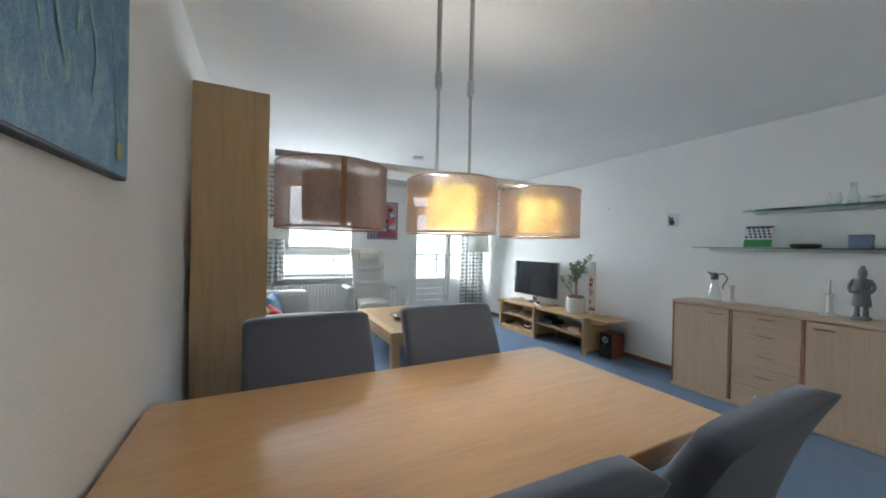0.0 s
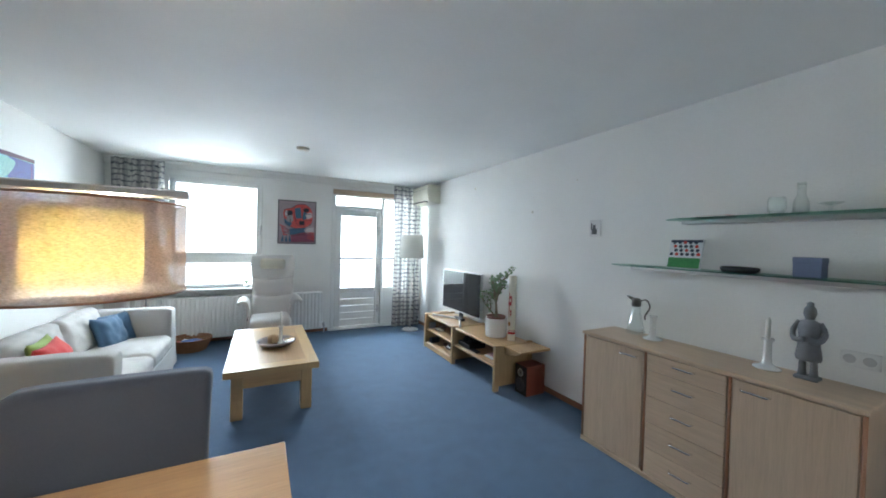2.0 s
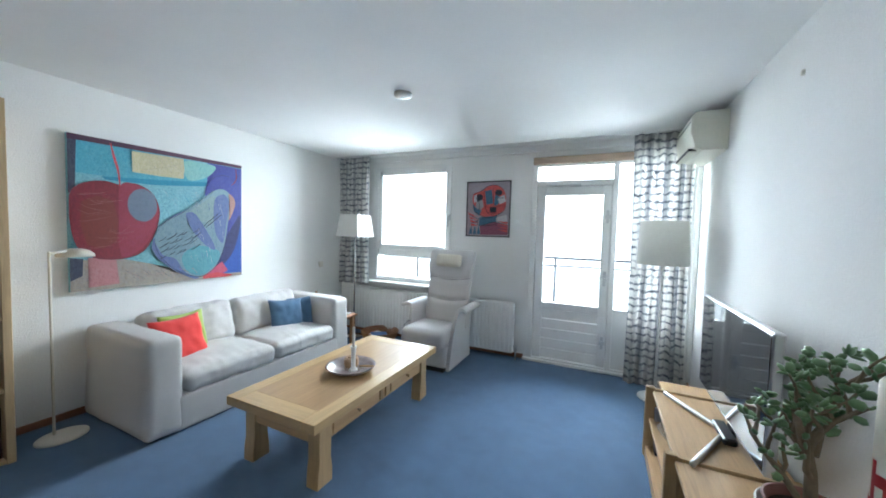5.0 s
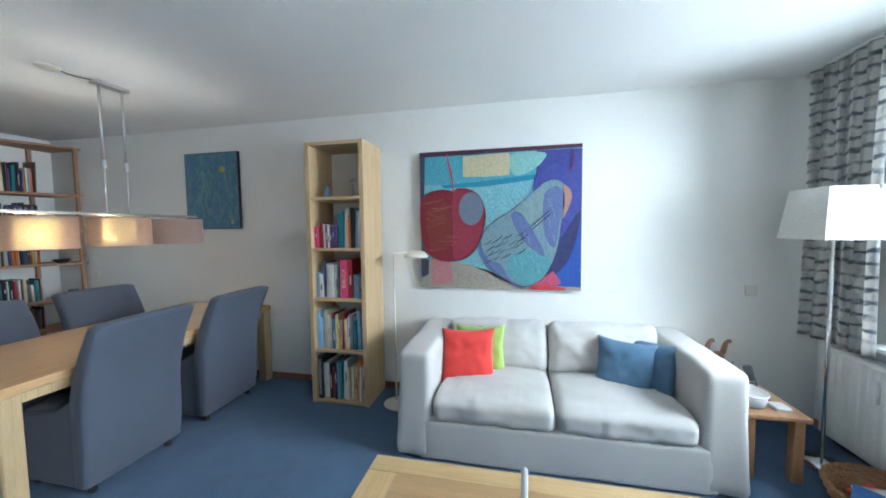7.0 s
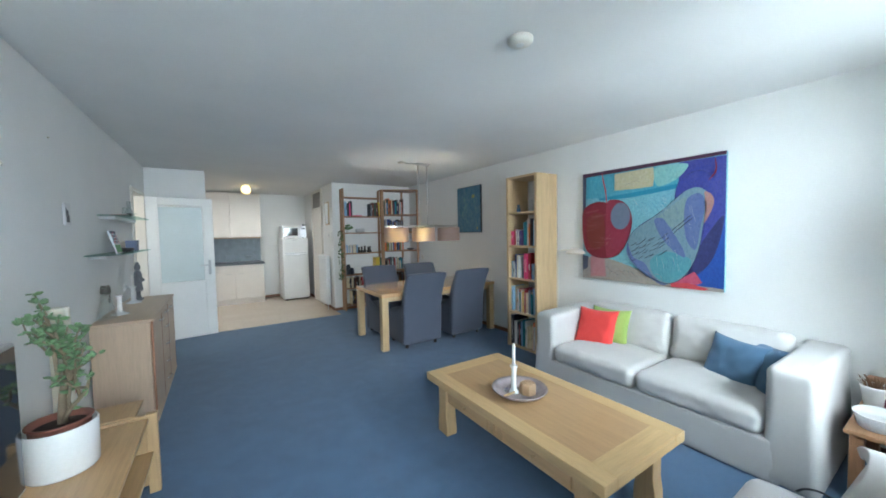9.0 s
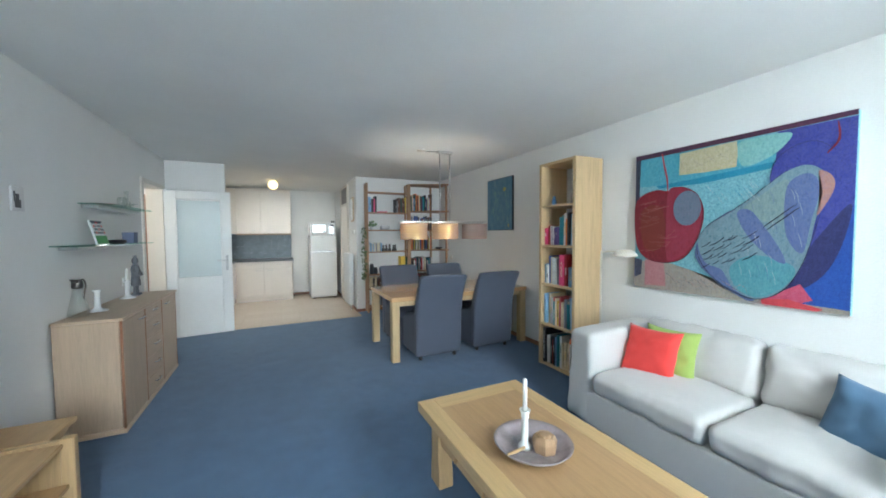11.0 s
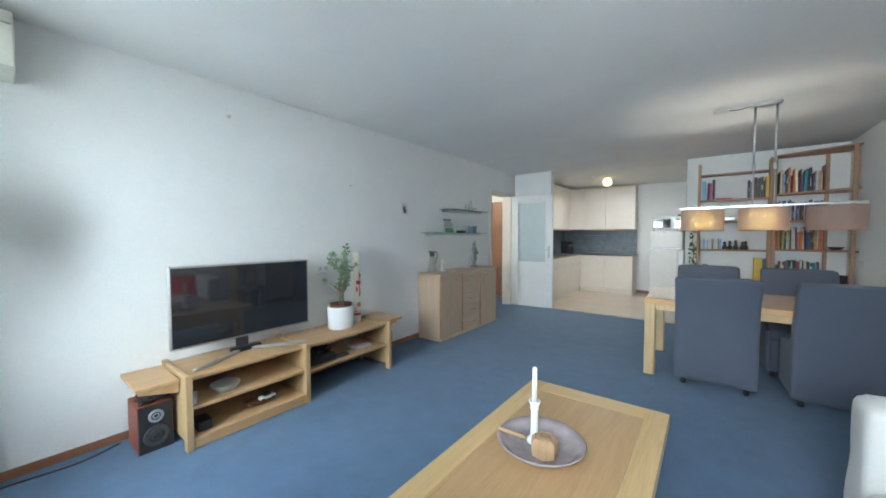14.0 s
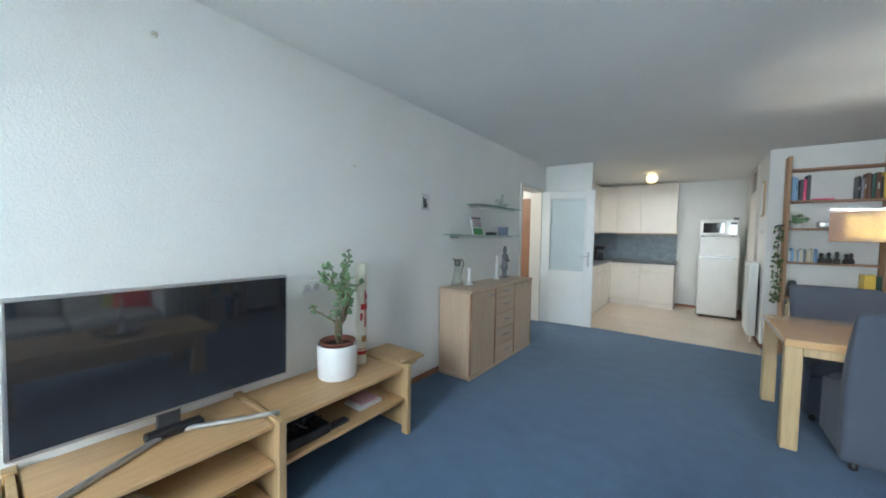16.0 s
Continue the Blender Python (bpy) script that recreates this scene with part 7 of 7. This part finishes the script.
wt = thing("worktop", 3.3, -3.4, 0.886, "dark grey L-shaped kitchen worktop", "worktop")
bm = prism(B(), [(2.42, YK + 0.014), (XT - 0.002, YK + 0.014), (XT - 0.002, -0.955), (XF - 0.025, -0.955), (XF - 0.025, YF + 0.045), (2.42, YF + 0.045)], 0.886, 0.925, "z", 0.004)
part("slab", bm, WORKTOP, wt)
bk = tagged(new("splashback"), "blue-grey tiled splashback above the worktop", "splashback", kind="structure")
bk.matrix_basis = pose(3.3, YK, 0.93)
k = 0
for i in range(12):
    for j in range(4):
        x0 = 2.44 + i * 0.1435
        part("tile", bx(x0 + 0.0004, x0 + 0.1431, YK + 0.001, YK + 0.009, 0.926 + j * 0.1445, 0.926 + (j + 1) * 0.1445 - 0.0008, 0.0006), SPLASH, bk)
for i in range(18):
    for j in range(4):
        y0 = YK + 0.012 + i * 0.1565
        part("tile", bx(XT - 0.009, XT - 0.001, y0 + 0.0004, y0 + 0.1561, 0.926 + j * 0.1445, 0.926 + (j + 1) * 0.1445 - 0.0008, 0.0006), SPLASH, bk)
ZA, ZE = 1.508, 2.50
for x0, x1 in ((2.44, 3.07), (3.07, 3.56)):
    k = thing("wall_cabinet", (x0 + x1) / 2, -3.6, ZA, "cream kitchen wall cabinet", "cabinet", "kitchen wall cabinets")
    part("body", bx(x0, x1 - 0.001, YK + 0.001, YK + 0.33, ZA, ZE), CAB, k)
    front(k, "door", "x", YK + 0.33, x0, x1, ZA, ZE, x0 + 0.14 if x0 > 3 else x1 - 0.14, ZA + 0.06)
    part("light_rail", bx(x0, x1 - 0.001, YK + 0.30, YK + 0.345, ZA - 0.03, ZA - 0.001, 0.003), wood("cab_rail_wood", (0.42, 0.30, 0.2), "x"), k)
    part("cornice", bx(x0, x1 - 0.001, YK + 0.01, YK + 0.36, ZE, ZE + 0.03, 0.008), CAB, k)
k = thing("wall_cabinet", 3.9, -3.5, ZA, "cream diagonal corner wall cabinet", "cabinet", "kitchen wall cabinets")
part("body", prism(B(), [(3.56, YK + 0.001), (XT - 0.002, YK + 0.001), (XT - 0.002, -3.19), (3.84, -3.19), (3.56, YK + 0.33)], ZA, ZE, "z", 0.003), CAB, k)
bm = bx(-0.19, 0.19, 0, 0.018, ZA + 0.004, ZE - 0.004, 0.004)
bm.transform(pose(3.696, -3.327, 0, 0, 0, 45.0 - 2.5))
part("door", bm, CAB, k)
for y0, y1 in ((-3.188, -2.60), (-2.60, -2.0), (-2.0, -1.5), (-1.5, -0.96)):
    k = thing("wall_cabinet", 4.0, (y0 + y1) / 2, ZA, "cream kitchen wall cabinet", "cabinet", "kitchen wall cabinets")
    part("body", bx(3.84, XT - 0.002, y0, y1 - 0.001, ZA, ZE), CAB, k)
    front(k, "door", "y", 3.84, y0, y1, ZA, ZE, y0 + 0.12, ZA + 0.06)
    part("light_rail", bx(3.825, 3.87, y0, y1 - 0.001, ZA - 0.03, ZA - 0.001, 0.003), wood("cab_rail_wood_side", (0.42, 0.30, 0.2), "y"), k)
cm_ = thing("coffee_maker", 3.78, -2.95, 0.926, "black coffee maker on the worktop", "coffee maker")
part("body", bx(3.80, 3.95, -3.05, -2.87, 0.926, 1.22, 0.01, 2), BLACK, cm_)
part("base", bx(3.68, 3.80, -3.05, -2.87, 0.926, 0.95, 0.005), BLACK, cm_)
part("top", bx(3.67, 3.80, -3.05, -2.87, 1.15, 1.22, 0.01, 2), BLACK, cm_)
part("jug", lathe(B(), [(0.0, 0), (0.055, 0), (0.062, 0.06), (0.045, 0.13), (0.0, 0.135)], 3.735, -2.96, 0.951, 18), DARKGREY, cm_, smooth=True)
fg = thing("refrigerator", 1.79, -3.2, 0, "white fridge-freezer beside the cabinets", "refrigerator")
part("body", bx(1.50, 2.07, -3.55, -2.96, 0.03, 1.46, 0.008), WHITE, fg)
dr = part("freezer_door", bx(1.502, 2.068, -2.955, -2.90, 1.10, 1.455, 0.015, 3), WHITE, fg)
part("grip", bx(1.55, 2.02, -2.90, -2.888, 1.105, 1.125, 0.004), METAL, dr)
dr = part("fridge_door", bx(1.502, 2.068, -2.955, -2.90, 0.05, 1.09, 0.015, 3), WHITE, fg)
part("grip", bx(1.55, 2.02, -2.90, -2.888, 1.065, 1.085, 0.004), METAL, dr)
part("badge", bx(1.78, 1.84, -2.90, -2.897, 1.41, 1.425, 0), METAL, dr)
for x in (1.54, 2.0):
    part("foot", lathe(B(), [(0.0, 0), (0.02, 0), (0.02, 0.03), (0.0, 0.03)], x, -3.0, 0.002, 10), BLACK, fg)
mw = thing("microwave", 1.80, -3.15, 1.461, "white microwave oven on top of the fridge", "microwave")
part("body", bx(1.53, 2.06, -3.40, -2.93, 1.475, 1.75, 0.008), WHITE, mw)
part("window", bx(1.72, 2.02, -2.932, -2.924, 1.52, 1.70, 0.003), SCREEN, mw)
part("door_edge", bx(1.66, 1.68, -2.932, -2.92, 1.49, 1.735, 0.003), METAL, mw)
part("control_panel", bx(1.545, 1.65, -2.932, -2.925, 1.50, 1.72, 0.002), METAL, mw)
part("display", bx(1.555, 1.64, -2.926, -2.923, 1.67, 1.705, 0), BLACK, mw)
for x in (1.58, 2.0):
    part("foot", bx(x, x + 0.03, -3.0, -2.97, 1.461, 1.475, 0), BLACK, mw)
small("storage_tin", bx(1.53, 1.60, -3.05, -2.96, 1.751, 1.79, 0.004), DARKGREY, "small dark tin on top of the microwave", "tin", False)
kl = thing("ceiling_light", 2.79, -2.28, 2.50, "round glowing globe ceiling light in the kitchen", "ceiling light")
part("base", lathe(B(), [(0.0, 0), (0.05, 0), (0.055, 0.02), (0.0, 0.02)], 2.79, -2.28, H - 0.021, 20), WHITE, kl)
bm = B()
bmesh.ops.create_uvsphere(bm, u_segments=24, v_segments=14, radius=0.088, matrix=Matrix.Translation((2.79, -2.28, 2.47)))
part("globe", bm, glow("lit_opal_globe", (1.0, 0.72, 0.30), 2.0), kl, smooth=True)
lamp("globe_light", "AREA", pose(2.79, -2.28, 2.37), 13.5, (1.0, 0.93, 0.84), size=(0.17, 0.17))

# kitchen side wall: door with vent above, mirror, radiator, thermostat
kd = tagged(new("door_3"), "white flush kitchen door with grey grille above", "door", kind="structure")
kd.matrix_basis = pose(XK, -2.35, 0)
part("door_leaf", bx(XK + 0.001, XK + 0.03, -2.75, -1.98, 0.01, 2.08, 0.004), CREAM, kd)
bm = B()
box(bm, XK, XK + 0.04, -2.80, -2.752, 0, 2.52, 0.004)
box(bm, XK, XK + 0.04, -1.978, -1.93, 0, 2.52, 0.004)
box(bm, XK, XK + 0.04, -2.752, -1.978, 2.085, 2.14, 0.004)
box(bm, XK, XK + 0.04, -2.752, -1.978, 2.48, 2.52, 0.004)
part("door_frame", bm, CREAM, kd)
part("fanlight", bx(XK + 0.001, XK + 0.012, -2.752, -1.978, 2.14, 2.48, 0), paint("smoky_fanlight", (0.16, 0.14, 0.12), 0.3), kd)
bm = tube(B(), spline([(XK + 0.03, -2.06, 1.05), (XK + 0.075, -2.06, 1.05), (XK + 0.08, -2.10, 1.05), (XK + 0.08, -2.18, 1.05)], 3), 0.009)
part("door_handle", bm, METAL, kd, smooth=True)
mi = thing("mirror", XK, -1.53, 1.73, "narrow mirror in a pale wooden frame", "mirror")
part("frame", bx(XK + 0.001, XK + 0.018, -1.66, -1.40, 1.73, 2.20, 0.004), BEECH_Z, mi)
part("mirror_glass", bx(XK + 0.018, XK + 0.020, -1.64, -1.42, 1.75, 2.18, 0), paint("silvered_mirror", (0.9, 0.9, 0.9), 0.03, 0, metal=1.0, bump_d=0), mi)
th_ = thing("thermostat", XK, -1.40, 1.52, "small white wall thermostat", "thermostat")
part("body", bx(XK + 0.001, XK + 0.028, -1.44, -1.35, 1.48, 1.56, 0.006), WHITE, th_)
part("dial", bx(XK + 0.028, XK + 0.032, -1.42, -1.37, 1.50, 1.54, 0.002), METAL, th_)
kr = thing("radiator", 1.46, -1.7, 0.1, "tall narrow white panel radiator on the kitchen wall", "radiator")
part("body", bx(1.41, 1.50, -1.92, -1.36, 0.10, 1.10, 0.008), WHITE, kr)
for k in range(11):
    y = -1.895 + 0.049 * k
    part("rib", bx(1.498, 1.508, y, y + 0.03, 0.14, 1.06, 0.004), WHITE, kr)
part("bracket", bx(XK, 1.41, -1.7, -1.66, 0.3, 0.9, 0), WHITE, kr)
part("pipe", tube(B(), [(1.46, -1.40, 0.0), (1.46, -1.40, 0.14)], 0.01), METAL, kr)

# ---- pine shelving against the back wall ----
PF, PR = -0.985, YB + 0.004
sv = thing("shelving_unit", 0.80, -1.07, 0, "open pine shelving with books and small ornaments", "shelving")
for x in (1.20, 0.40):
    for y in (PF - 0.035, PR):
        part("post", bx(x, x + 0.035, y, y + 0.035, 0, 2.43, 0.004), PINE_Z, sv)
LV = (0.12, 0.45, 0.72, 1.15, 1.56, 1.89)
for z in (*LV, 2.27):
    part("shelf", bx(0.436, 1.199, PR, PF, z - 0.022, z, 0.003), PINE_X, sv)
sv2 = thing("shelving_unit", 0.03, -1.0, 0, "corner pine shelving with a slanted front, packed with books", "shelving")
slant = [(0.395, PF - 0.02), (-0.24, -0.70), (XW + 0.004, -0.70), (XW + 0.004, PR), (0.395, PR)]
for x, y in ((0.362, PF - 0.037), (-0.30, -0.735), (-0.15, PR + 0.002)):
    part("post", bx(x, x + 0.036, y, y + 0.036, 0, 2.45, 0.004), PINE_Z, sv2)
LV2 = (0.12, 0.45, 0.76, 1.17, 1.56, 1.93)
for z in (*LV2, 2.45):
    part("shelf", prism(B(), slant, z - 0.024, z, "z", 0.002), PINE_X, sv2)

# ---- books ----
PAGES = paint("book_paper", (0.66, 0.62, 0.54), 0.85, 0.08, 20, 300)
COLS = {"red": (150, 44, 48), "white": (205, 203, 198), "black": (36, 36, 42), "blue": (60, 84, 140), "dark green": (44, 74, 62), "cream": (205, 192, 160), "grey": (120, 122, 128),
        "teal": (40, 120, 132), "yellow": (210, 178, 66), "brown": (96, 62, 46), "pink": (200, 66, 110), "orange": (200, 110, 56), "light blue": (130, 166, 196), "purple": (84, 62, 110)}
BOOKM = {k: paint("cover_" + k.replace(" ", "_"), shade(srgb(*v), 1.3), 0.4, 0.12, 12, 90) for k, v in COLS.items()}
names = list(COLS)


def book(axis, pos, out, base, thick, height, depth, colour, place, lean=0.0, band=True):
    """A standing book. axis: the way the row runs; out: the plane of the spines."""
    ob = thing("book", 0, 0, 0, f"{colour} book standing on the {place}", "book", f"books on the {place}")
    h = thick / 2
    bm = B()
    box(bm, -h, h, -0.003, 0.0, 0, height, 0.0008)
    box(bm, -h, -h + 0.0025, -depth, -0.003, 0, height)
    box(bm, h - 0.0025, h, -depth, -0.003, 0, height)
    m = pose(pos, out, base, 0, lean, 0) if axis == "x" else pose(out, pos, base, 0, 0, -90) @ pose(0, 0, 0, 0, lean, 0)
    ob.matrix_basis = m
    inv = Matrix.Identity(4)
    c = part("cover", bm, BOOKM[colour], ob)
    c.matrix_parent_inverse = inv
    p = part("page_block", box(B(), -h + 0.0026, h - 0.0026, -depth + 0.004, -0.0031, 0.003, height - 0.004), PAGES, ob)
    p.matrix_parent_inverse = inv
    if band and thick > 0.016 and random.random() < 0.5:
        q = "white" if colour in ("black", "blue", "dark green", "red", "brown", "purple", "teal", "pink") else "black"
        z0 = height * random.uniform(0.5, 0.72)
        l = part("spine_title", box(B(), -h * 0.3, h * 0.3, 0.0, 0.0006, z0 - height * random.uniform(0.12, 0.4), z0), BOOKM[q if random.random() < 0.75 else "yellow"], ob)
        l.matrix_parent_inverse = inv
    return ob


def row(axis, a, b, out, base, hmin, hmax, depth, place, palette=None, tmin=0.014, tmax=0.036, lean=True):
    p = a
    while p < b - 0.012:
        t = min(random.uniform(tmin, tmax), b - p)
        if t < 0.006:
            break
        ln = random.choice((0, 0, 0, 1.5, -1.5)) if lean else 0
        book(axis, p + t / 2, out - random.uniform(0.0, 0.03), base + 0.0005 + abs(math.sin(radians(ln))) * t / 2, t - 0.001, random.uniform(hmin, hmax), depth, random.choice(palette or names), place, ln)
        p += t + 0.0012 + (0.004 if ln else 0)


random.seed(21)
y0, y1 = by0 + 0.045, by1 - 0.045
pl_ = "beech bookcase"
atlas = book("y", y0 + 0.022, 0.045, SHELF_Z[0], 0.04, 0.385, 0.27, "black", pl_, 0, False)
txt = bpy.data.curves.new("spine_lettering", "FONT")
txt.body, txt.size, txt.extrude, txt.align_x, txt.align_y = "DE WERELD BOSATLAS", 0.030, 0.0003, "CENTER", "CENTER"
to = new("spine_lettering", txt)
to.parent = atlas
to.matrix_basis = pose(0, 0.0006, 0.195, 90, 0, 180) @ pose(0, 0, 0, 0, 0, 90)
txt.materials.append(BOOKM["white"])
row("y", y0 + 0.046, y1, 0.04, SHELF_Z[0], 0.27, 0.345, 0.22, pl_, ["brown", "black", "cream", "white", "grey", "red", "orange", "light blue", "white", "cream", "teal", "grey"], 0.012, 0.03)
row("y", y0, y1, 0.04, SHELF_Z[1], 0.25, 0.335, 0.22, pl_, ["dark green", "teal", "black", "blue", "red", "cream", "yellow", "white", "light blue", "white", "light blue", "cream", "grey"], 0.012, 0.03)
row("y", y0, y0 + 0.07, 0.045, SHELF_Z[2], 0.20, 0.215, 0.15, pl_, ["white", "light blue"], 0.03, 0.04, False)
row("y", y0 + 0.072, y0 + 0.235, 0.04, SHELF_Z[2], 0.27, 0.315, 0.2, pl_, ["purple", "grey", "cream", "white", "blue"], 0.018, 0.03)
bible = book("y", y0 + 0.272, 0.045, SHELF_Z[2], 0.062, 0.325, 0.22, "pink", pl_, 0, False)
txt = bpy.data.curves.new("spine_lettering", "FONT")
txt.body, txt.size, txt.extrude, txt.align_x, txt.align_y = "BIBLICA", 0.046, 0.0003, "CENTER", "CENTER"
to = new("spine_lettering", txt)
to.parent = bible
to.matrix_basis = pose(0, 0.0006, 0.17, 90, 0, 180) @ pose(0, 0, 0, 0, 0, 90)
txt.materials.append(BOOKM["cream"])
book("y", y0 + 0.325, 0.035, SHELF_Z[2], 0.038, 0.33, 0.22, "red", pl_, 0)
row("y", y0 + 0.347, y1, 0.04, SHELF_Z[2], 0.16, 0.22, 0.15, pl_, ["light blue", "grey", "white"], 0.02, 0.03)
row("y", y0, y0 + 0.21, 0.04, SHELF_Z[3], 0.18, 0.215, 0.16, pl_, ["red", "pink", "white", "light blue", "purple", "blue", "white"], 0.016, 0.036)
row("y", y0 + 0.215, y1, 0.04, SHELF_Z[3], 0.25, 0.34, 0.2, pl_, ["orange", "teal", "white", "cream", "black", "light blue"], 0.02, 0.04)
small("bird_figure", tube(B(), [(-0.02, 2.77, SHELF_Z[4]), (-0.02, 2.77, SHELF_Z[4] + 0.11), (-0.02, 2.75, SHELF_Z[4] + 0.135), (-0.02, 2.80, SHELF_Z[4] + 0.15)], [0.012, 0.004, 0.018, 0.003]), METAL, "little metal bird ornament on the bookcase", "ornament")
small("figurine", lathe(B(), [(0.0, 0), (0.026, 0), (0.022, 0.05), (0.012, 0.065), (0.018, 0.085), (0.0, 0.10)], 0.0, 2.54, SHELF_Z[4] + 0.0005, 14), paint("blue_glaze", srgb(90, 130, 170), 0.25), "small blue glazed figurine on the bookcase", "ornament")

pl_ = "pine shelving"
row("x", 1.03, 1.195, PF - 0.01, LV[5], 0.24, 0.30, 0.16, pl_, ["blue", "white", "light blue", "black", "pink"], 0.018, 0.034)
fb = thing("book", 0.93, -1.07, LV[5] + 0.0005, "magenta book lying flat on the pine shelf", "book")
part("cover", bx(0.83, 1.02, -1.15, -1.0, LV[5] + 0.0005, LV[5] + 0.018, 0.001), BOOKM["pink"], fb)
part("page_block", bx(0.834, 1.022, -1.146, -1.003, LV[5] + 0.003, LV[5] + 0.0155, 0), PAGES, fb)
row("x", 0.44, 0.66, PF - 0.01, LV[5], 0.22, 0.29, 0.16, pl_, ["black", "brown", "dark green", "yellow", "dark green", "black", "grey"], 0.016, 0.034)
row("x", 0.94, 1.19, PF - 0.02, LV[3], 0.13, 0.165, 0.13, pl_, ["white", "cream", "grey", "white", "red", "light blue"], 0.010, 0.014, False)
for k, x in enumerate((0.90, 0.84, 0.775, 0.70, 0.665)):
    small("dark_figurine", lathe(B(), [(0.0, 0), (0.028, 0), (0.034, 0.03), (0.018, 0.06), (0.012, 0.07), (0.02, 0.09), (0.016, 0.11 + 0.01 * (k % 3)), (0.0, 0.12 + 0.01 * (k % 3))], x, -1.06, LV[3] + 0.0005, 14), paint("dark_bronze", (0.06, 0.055, 0.05), 0.4), "small dark figurine on the pine shelf", "ornament")
small("silver_tin", soft_box(B(), (0.86, -1.07, LV[4] + 0.041), (0.18, 0.09, 0.08), 0.02, 5), METAL, "rounded silver tin on the pine shelf", "tin")
gp = thing("plant_pot", 1.11, -1.06, LV[4], "potted green plant on the pine shelf", "plant")
part("pot", lathe(B(), [(0.0, 0), (0.04, 0), (0.05, 0.06), (0.0, 0.06)], 1.11, -1.06, LV[4] + 0.0005, 16), WHITE, gp)
bm = B()
for k in range(26):
    a, e = random.uniform(0, 6.28), random.uniform(0.02, 0.09)
    p = Vector((1.11 + e * math.cos(a), -1.05 + 0.7 * e * math.sin(a), LV[4] + random.uniform(0.06, 0.16)))
    bmesh.ops.create_icosphere(bm, subdivisions=1, radius=1, matrix=Matrix.Translation(p) @ pose(0, 0, 0, random.uniform(0, 90), random.uniform(0, 90), random.uniform(0, 180)) @ Matrix.Diagonal((0.022, 0.006, 0.032, 1)))
part("foliage", bm, LEAF, gp)
for x, h in ((1.13, 0.20), (1.06, 0.13)):
    small("dark_jar", lathe(B(), [(0.0, 0), (0.04, 0), (0.045, 0.05), (0.04, h * 0.8), (0.03, h), (0.0, h)], x, -1.06, LV[2] + 0.0005, 16), paint("dark_glaze", (0.035, 0.04, 0.05), 0.3), "dark glazed jar on the pine shelf", "jar")
book("x", 0.53, PF + 0.0, LV[2], 0.085, 0.32, 0.17, "yellow", pl_, 0)
book("x", 0.465, PF + 0.0, LV[2], 0.04, 0.31, 0.17, "dark green", pl_, 0)
row("x", 0.46, 1.18, PF - 0.01, LV[1], 0.17, 0.22, 0.15, pl_, ["red", "brown", "black", "cream"], 0.02, 0.04)
row("x", 0.46, 1.1, PF - 0.01, LV[0], 0.22, 0.28, 0.15, pl_, ["black", "grey", "brown", "cream"], 0.02, 0.04)
for z, hm, hx, pal in ((LV2[5], 0.22, 0.34, ["purple", "brown", "black", "cream", "grey", "dark green", "light blue", "orange", "teal"]), (LV2[4], 0.20, 0.27, ["black", "blue", "white", "grey", "brown"]),
                       (LV2[3], 0.22, 0.30, ["cream", "orange", "white", "blue", "brown", "yellow", "black", "dark green"]), (LV2[2], 0.18, 0.26, ["white", "black", "teal", "red", "grey", "cream", "brown"]),
                       (LV2[1], 0.18, 0.24, ["black", "brown", "red", "grey"])):
    row("x", -0.08, 0.35, -0.97, z, hm, hx, 0.17, "corner shelving", pal, 0.008, 0.024)
small("glass_case", lathe(B(), [(0.0, 0), (0.05, 0), (0.055, 0.05), (0.04, 0.09), (0.0, 0.09)], -0.17, -0.83, LV2[4] + 0.0005, 16), paint("grey_ceramic", (0.3, 0.3, 0.32), 0.3), "grey ceramic pot on the corner shelving", "pot")
small("dark_bowl", lathe(B(), [(0.0, 0), (0.04, 0), (0.08, 0.04), (0.076, 0.04), (0.0, 0.01)], -0.17, -0.84, LV2[3] + 0.0005, 18), BLACK, "dark bowl on the corner shelving", "bowl")
small("dark_cup", lathe(B(), [(0.0, 0), (0.04, 0), (0.045, 0.10), (0.0, 0.10)], -0.23, -0.80, LV2[2] + 0.0005, 18), paint("indigo_glaze", (0.05, 0.04, 0.08), 0.4), "dark cup on the corner shelving", "cup")
iv = thing("hanging_ivy", 1.28, -1.0, 0.6, "trailing ivy hanging beside the shelving post", "plant")
part("hanger", bx(1.235, 1.30, -1.02, -0.99, 1.58, 1.60, 0.002), BLACK, iv)
part("stem", tube(B(), spline([(1.27, -1.0, 1.58), (1.285, -0.99, 1.3), (1.27, -1.01, 1.0), (1.29, -1.0, 0.7)], 6), 0.004), BARK, iv)
bm = B()
for k in range(90):
    z = random.uniform(0.62, 1.6)
    p = Vector((1.275 + random.uniform(-0.035, 0.05), -1.0 + random.uniform(-0.05, 0.05), z))
    bmesh.ops.create_icosphere(bm, subdivisions=1, radius=1, matrix=Matrix.Translation(p) @ pose(0, 0, 0, random.uniform(-40, 40), random.uniform(0, 90), random.uniform(0, 180)) @ Matrix.Diagonal((0.018, 0.004, 0.024, 1)))
part("foliage", bm, paint("ivy_leaf", (0.10, 0.15, 0.05), 0.5, 0.4, 20), iv)
